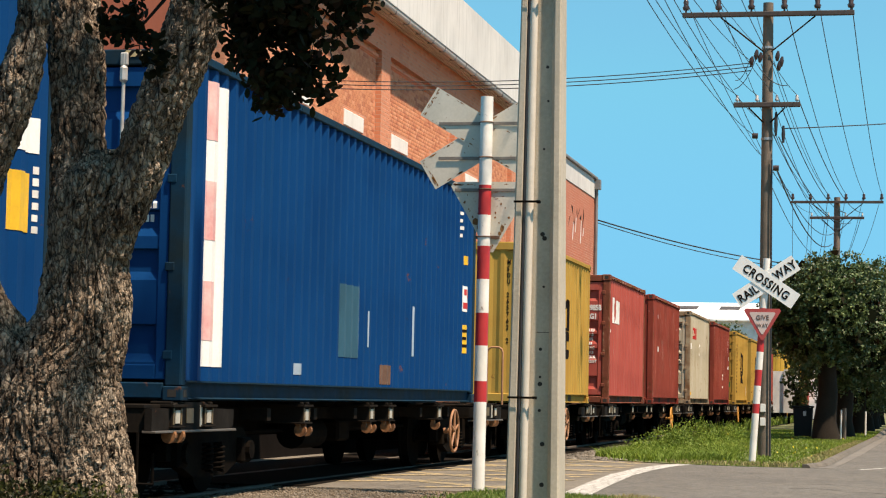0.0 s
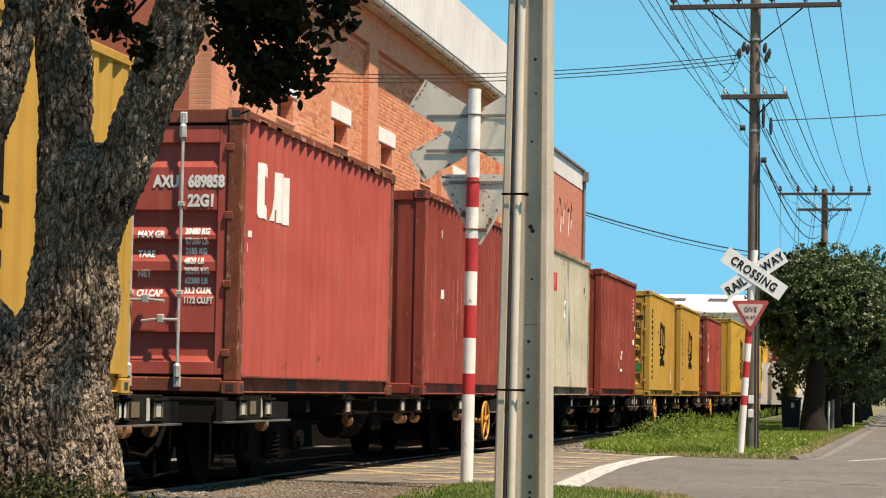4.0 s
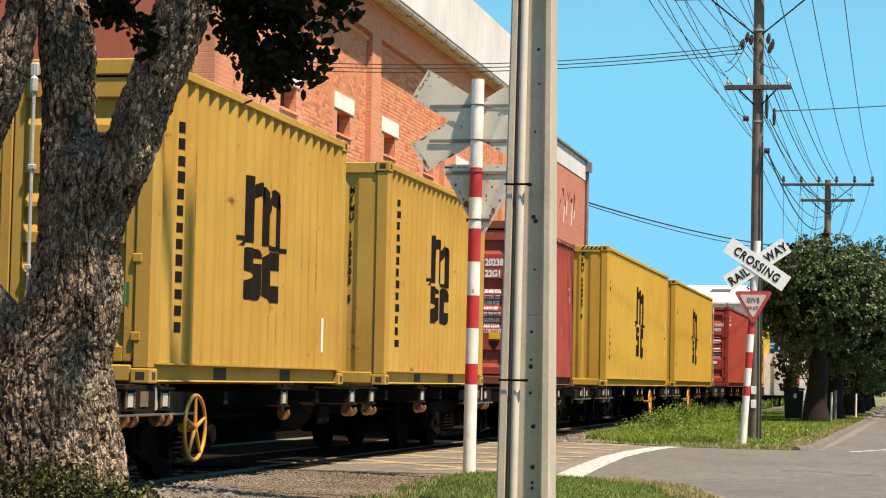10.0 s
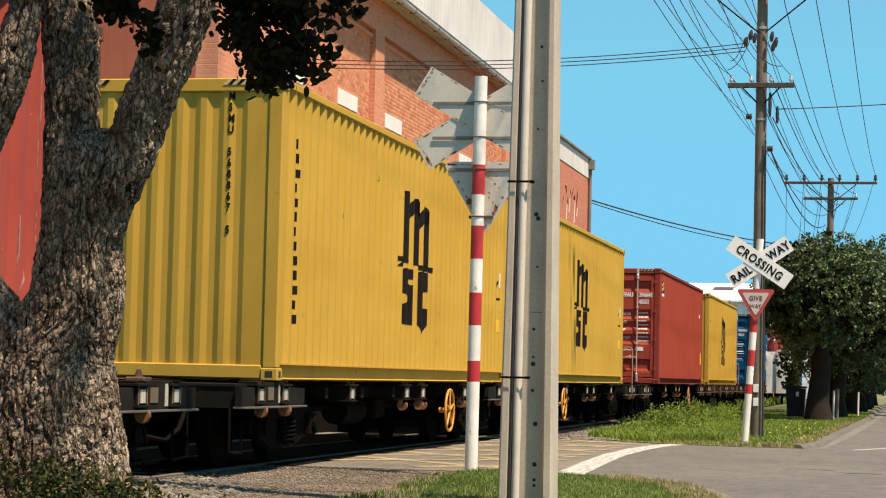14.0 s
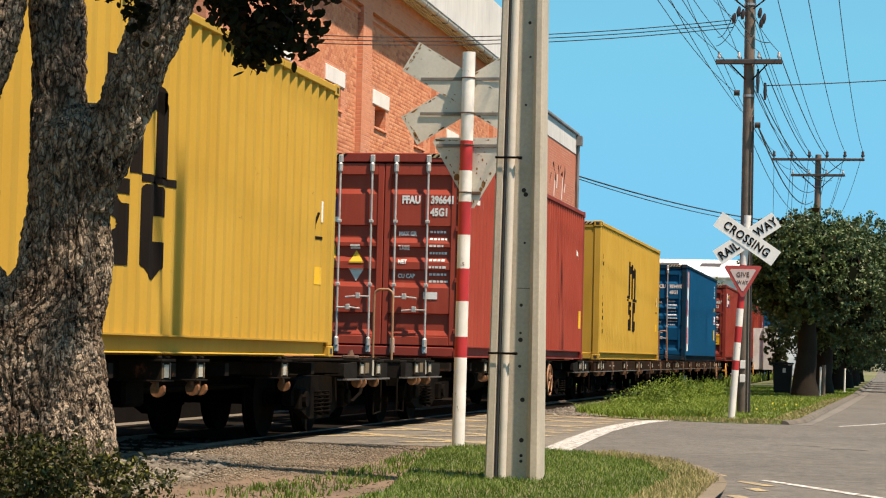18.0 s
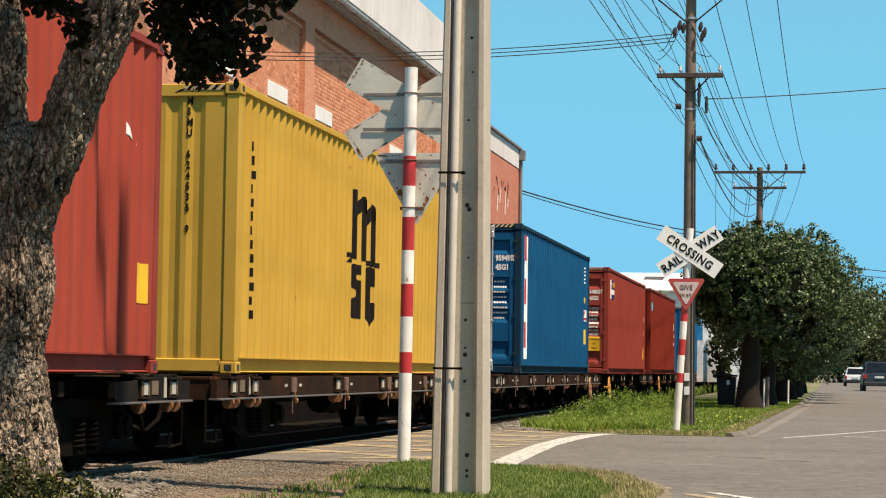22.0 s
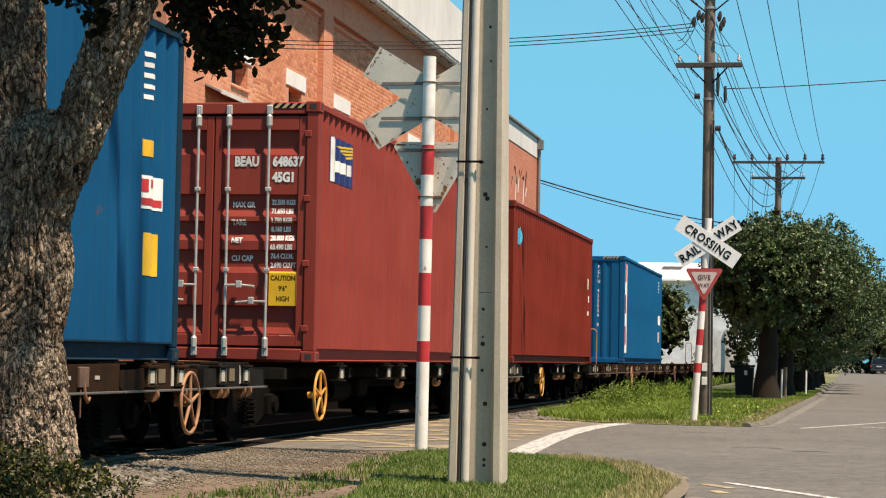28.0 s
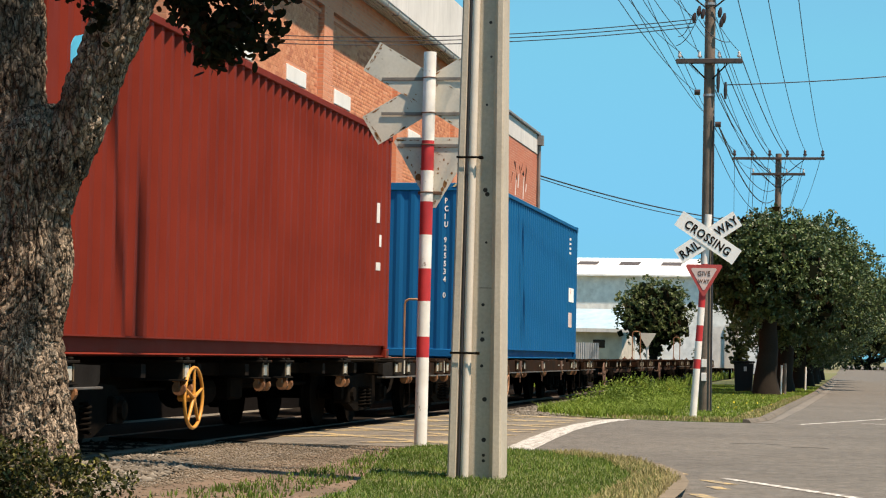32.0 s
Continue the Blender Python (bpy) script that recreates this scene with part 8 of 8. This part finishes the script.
def stones(name, g, p, z, size, material, label, category="ballast"):
    """Angular stones: squashed, jittered octahedra."""
    n = len(p)
    s = size * (0.5 + 1.0 * g.random((n, 1)) ** 1.5)
    dirs = np.array([(1, 0, 0), (0, 1, 0), (-1, 0, 0), (0, -1, 0), (0, 0, 1), (0, 0, -1)], float)
    c = np.stack([p[:, 0], p[:, 1], np.full(n, z) + g.random(n) * size * 0.4], 1)
    a = g.random(n) * 6.28
    v = []
    for d in dirs:
        k = 0.6 + 0.7 * g.random((n, 1))
        x = d[0] * np.cos(a) - d[1] * np.sin(a)
        y = d[0] * np.sin(a) + d[1] * np.cos(a)
        v.append(c + np.stack([x, y, np.full(n, d[2] * 0.42)], 1) * s * k + g.normal(size=(n, 3)) * s * (0.2, 0.2, 0.1))
    verts = np.concatenate(v, 0)
    i = np.arange(n)
    tri = [(0, 1, 4), (1, 2, 4), (2, 3, 4), (3, 0, 4), (1, 0, 5), (2, 1, 5), (3, 2, 5), (0, 3, 5)]
    loops = np.concatenate([np.stack([i + n * q for q in t], 1).ravel() for t in tri])
    me = bpy.data.meshes.new(name)
    me.vertices.add(6 * n)
    me.vertices.foreach_set("co", verts.astype(np.float32).ravel())
    me.loops.add(len(loops))
    me.loops.foreach_set("vertex_index", loops.astype(np.int32))
    me.polygons.add(8 * n)
    me.polygons.foreach_set("loop_start", np.arange(0, 24 * n, 3).astype(np.int32))
    me.update(calc_edges=True)
    me.materials.append(material)
    return tagged(piece(name, me, None), label, category, kind="stuff")


pebble_mat = leaf_mat("brown_pebbles", (0.15, 0.115, 0.08), (0.25, 0.2, 0.145), (0.36, 0.3, 0.23), 0.9, 0.1)
g = np.random.default_rng(12)
p = scatter(g, [(-6.2, 10), (-4.75, 10), (-4.85, 14.6), (-5.05, 16.3), (-5.5, 17.8), (-6.1, 18.2)], 4600)
stones("ballast_stones", g, p, -0.018, 0.038, stone_mat, "pale grey angular ballast stones beside the rails")
p = scatter(g, [(-6.3, 14), (-4.6, 14), (-4.3, 16), (-4.2, 19.5), (-4.6, 21.2), (-6.3, 21.4)], 15000)
stones("fine_gravel", g, p, -0.014, 0.013, pebble_mat, "fine grey-brown gravel beside the rails", "gravel")
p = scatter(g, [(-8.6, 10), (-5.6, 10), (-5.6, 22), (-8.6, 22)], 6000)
stones("ballast_stones", g, p, -0.05, 0.045, shade_stone, "ballast stones between the rails, coloured near-black for train shade")
p = scatter(g, [(-5.5, 33.4), (-3.9, 33.2), (-4.3, 36), (-4.6, 44), (-5.6, 50)], 5000)
stones("ballast_stones", g, p, -0.02, 0.05, stone_mat, "pale gravel edging beyond the crossing")
p = scatter(g, [(-4.9, 11), (-3.1, 11), (-3.2, 14), (-3.6, 18), (-4.0, 21.4), (-5.0, 21.4)], 1600)
stones("loose_pebbles", g, p, -0.012, 0.014, pebble_mat, "loose pebbles on bare dirt", "pebbles")

p = scatter(g, NEAR_VERGE, 150000)
p = p[p[:, 1] > 11.0]
blades("verge_grass", g, p, 0.04, 0.036, 0.0035, grass_mat, "mown green verge grass with dry tips")
p = scatter(g, [(-1.5, 12), (-1.1, 12), (-1.15, 16), (-1.7, 18.6), (-2.45, 19.8), (-2.6, 19.3), (-1.95, 18.3), (-1.5, 16)], 9000)
dry_grass = leaf_mat("dry_grass_blades", (0.25, 0.2, 0.08), (0.36, 0.3, 0.13), (0.45, 0.4, 0.2), 0.7)
blades("dry_edge_grass", g, p, 0.04, 0.05, 0.004, dry_grass, "dry straw-coloured grass along the kerb")
p = scatter(g, [(-4.3, 13), (-3.5, 13), (-3.6, 18), (-3.75, 20.3), (-4.4, 20.6), (-4.1, 17)], 3500)
p = p[g.random(len(p)) < 0.3 + 0.7 * (np.sin(p[:, 0] * 9) * np.cos(p[:, 1] * 3.1) > 0.2)]
blades("sparse_edge_grass", g, p, -0.01, 0.04, 0.005, grass_mat, "sparse grass straying onto the dirt")
p = scatter(g, FAR_VERGE, 120000)
p = p[p[:, 1] < 75]
blades("far_verge_grass", g, p, 0.006, 0.045, 0.009, weed_mat, "lush green grass on the far verge")
p = scatter(g, [(-4.9, 35), (-4.1, 33.6), (-3.2, 33.0), (-2.6, 34), (-2.9, 40), (-3.4, 46), (-4.8, 52)], 34000)
blades("tall_weeds", g, p, 0.006, 0.12, 0.008, weed_mat, "tall bright green weeds beside the gravel", 0.6, "weeds")
p = scatter(g, [(-1.55, 31.9), (-1.2, 33.4), (-1.05, 42), (-0.85, 55), (-1.1, 55), (-1.4, 42), (-1.6, 33.4), (-3.6, 32.9), (-3.2, 32.25), (-2.2, 31.95)], 9000)
blades("dry_edge_grass", g, p, 0.006, 0.05, 0.01, dry_grass, "dry straw-coloured grass along the far kerb")
places = [clumps(g, n, (x, y, h * 0.35), (r, r * 1.6, h * 0.6), 26, 0.06, 0.35) for x, y, r, h, n in ((-4.35, 37.5, 0.35, 0.3, 50), (-4.1, 40.5, 0.45, 0.42, 70), (-4.5, 43.5, 0.5, 0.5, 80), (-3.75, 44.0, 0.4, 0.36, 60), (-4.3, 47.5, 0.5, 0.55, 80), (-3.9, 50.5, 0.45, 0.45, 60), (-3.5, 39.0, 0.3, 0.22, 36), (-3.8, 35.6, 0.3, 0.16, 30))]
places = np.concatenate(places)
places = places[places[:, 2] > 0.01]
tagged(piece("leafy_weeds", quads_mesh("leafy_weeds", leaves(places, 0.05, g, -0.5, 0.4), weed_mat), None), "unmown mounds of leafy green weeds beside the track", "weeds", kind="stuff")
flower_y = leaf_mat("yellow_flowers", (0.7, 0.55, 0.03), (0.75, 0.6, 0.05), (0.7, 0.5, 0.03), 0.6)
p = scatter(g, FAR_VERGE, 500)
p = p[(p[:, 1] < 70) & (np.sin(p[:, 0] * 3 + p[:, 1]) > 0.2)]
pl = np.stack([p[:, 0], p[:, 1], np.full(len(p), 0.06)], 1)
tagged(piece("wild_flowers", quads_mesh("wild_flowers", leaves(pl, 0.04, g, 0, 0.9), flower_y), None), "tiny yellow wild flowers in the verge", "flowers", kind="stuff")
p = scatter(g, [(-9.6, 60), (-5.2, 60), (-5.2, 130), (-9.6, 130)], 6000)
p = p[(p[:, 0] < -8.9) | (p[:, 0] > -5.6)]
blades("trackside_grass", g, p, -0.02, 0.3, 0.03, weed_mat, "rough grass along the far track", 0.4)

# sleepers lie in the ballast outside the crossing
sleeper_bm = B()
box(sleeper_bm, (-1.05, -0.11, -0.17), (1.05, 0.11, -0.052), 0.012)
sleepers = thing("sleepers", "weathered timber sleepers of the track", "sleepers", kind="structure")
first = part("sleeper", sleeper_bm, timber, sleepers)
first.location = (TRACK_X, 8.0, 0.025)
for k in range(1, 110):
    y = 8.0 + k * 0.66
    if 21.0 < y < 33.8:
        continue
    o = piece("sleeper", first.data, None, sleepers)
    o.location = (TRACK_X, y, 0.025)

# ---- the bricks of the warehouse panels ----
def island_mat(name, cols, per_object):
    """Brick that varies from piece to piece."""
    m = bpy.data.materials.new(name)
    m.use_nodes = True
    nt = m.node_tree
    b = nt.nodes["Principled BSDF"]
    src = nt.nodes.new("ShaderNodeObjectInfo" if per_object else "ShaderNodeNewGeometry").outputs["Random" if per_object else "Random Per Island"]
    r = nt.nodes.new("ShaderNodeValToRGB")
    r.color_ramp.elements[0].color, r.color_ramp.elements[1].color = (*cols[0], 1), (*cols[-1], 1)
    for k, c in enumerate(cols[1:-1]):
        r.color_ramp.elements.new((k + 1) / (len(cols) - 1)).color = (*c, 1)
    nt.links.new(src, r.inputs[0])
    tc = nt.nodes.new("ShaderNodeTexCoord")
    c = mix(nt, 1.0, r.outputs[0], ramp(nt, noise_tex(nt, tc.outputs["Object"], 14, 5, 0.7), 0.3, 0.65, (0.82, 0.78, 0.76, 1), (1.05, 1.05, 1.05, 1)), "MULTIPLY")
    nt.links.new(c, b.inputs["Base Color"])
    b.inputs["Roughness"].default_value = 0.9
    b.inputs["Specular IOR Level"].default_value = 0.2
    return m


BRICKS = [(0.44, 0.155, 0.085), (0.56, 0.215, 0.112), (0.6, 0.245, 0.125), (0.62, 0.265, 0.14), (0.66, 0.3, 0.165)]
brick_one = island_mat("single_orange_brick", BRICKS, True)
brick_many = island_mat("orange_bricks", BRICKS, False)
BX = WX - REC
br = random.Random(31)
brick_me = bpy.data.meshes.new("brick")
l, h, d = 0.233, 0.081, 0.0014
brick_me.from_pydata([(0, 0, 0), (0, l, 0), (0, l, h), (0, 0, h), (d, 0.003, 0.003), (d, l - 0.003, 0.003), (d, l - 0.003, h - 0.003), (d, 0.003, h - 0.003)], [], [(4, 5, 6, 7), (0, 1, 5, 4), (1, 2, 6, 5), (2, 3, 7, 6), (3, 0, 4, 7)])
brick_me.materials.append(brick_one)
rest, singles = [], 0
for y0, y1 in panels:
    for row in range(int((8.05 - 4.6) / 0.086)):
        z = 4.6 + row * 0.086
        y = y0 + 0.012 + (0.12 if row % 2 else 0)
        while y + l < y1 - 0.01:
            clear = all(not (a - 0.3 < y + l and y < a + 1.35 and b - 0.1 < z + h and z < b + 0.84) for a, b in openings)
            if clear and not (35.1 < y + l and y < 39.1 and z < 5.7):
                if singles < 300 and 39.2 < y < 43.2 and z > 5.9:
                    o = piece("brick", brick_me, None, shell)
                    o.location = (BX + 0.0005 + br.random() * 0.0008, y, z)
                    singles += 1
                else:
                    rest.append((y, z, br.random() * 0.0008))
            y += 0.24
yz = np.array(rest)
base = np.array([v.co[:] for v in brick_me.vertices])
off = np.stack([BX + 0.0005 + yz[:, 2], yz[:, 0], yz[:, 1]], 1)
co = (off[:, None, :] + base[None]).reshape(-1, 3)
fs = np.array([p.vertices[:] for p in brick_me.polygons])
idx = (np.arange(len(off))[:, None, None] * 8 + fs[None]).reshape(-1, 4)
me = bpy.data.meshes.new("panel_bricks")
me.vertices.add(len(co))
me.vertices.foreach_set("co", co.astype(np.float32).ravel())
me.loops.add(idx.size)
me.loops.foreach_set("vertex_index", idx.astype(np.int32).ravel())
me.polygons.add(len(idx))
me.polygons.foreach_set("loop_start", np.arange(0, idx.size, 4, dtype=np.int32))
me.update(calc_edges=True)
me.materials.append(brick_many)
tagged(piece("panel_bricks", me, None, shell), "orange bricks of the wall panels", kind="stuff")


# ---- what moves ----
def spin(wheels, rows):
    for w, (x, y, z) in wheels:
        walk(w, [(t, pose(x, y, z, math.degrees(d / 0.405) % 360)) for t, d in rows])


def along(t):
    return float(np.interp(t, [a for a, _ in TRAVEL], [b for _, b in TRAVEL]))


def motions():
    for ob, s, z in train:
        walk(ob, [(t, pose(TRAIN_X, s - d, z)) for t, d in TRAVEL])
    tenths = [(k / 10, along(k / 10)) for k in range(321)]
    for wheels in all_wheels:
        spin(wheels, tenths)
    for c, rows in cars:
        out = []
        for i, (t, x, y) in enumerate(rows):
            j = min(i + 1, len(rows) - 1)
            h = j - 1
            turn = math.degrees(math.atan2(rows[j][1] - rows[h][1], rows[j][2] - rows[h][2]))
            out.append((t, pose(x, y, 0.0, 0, 0, -turn)))
        walk(c, out)


motions()
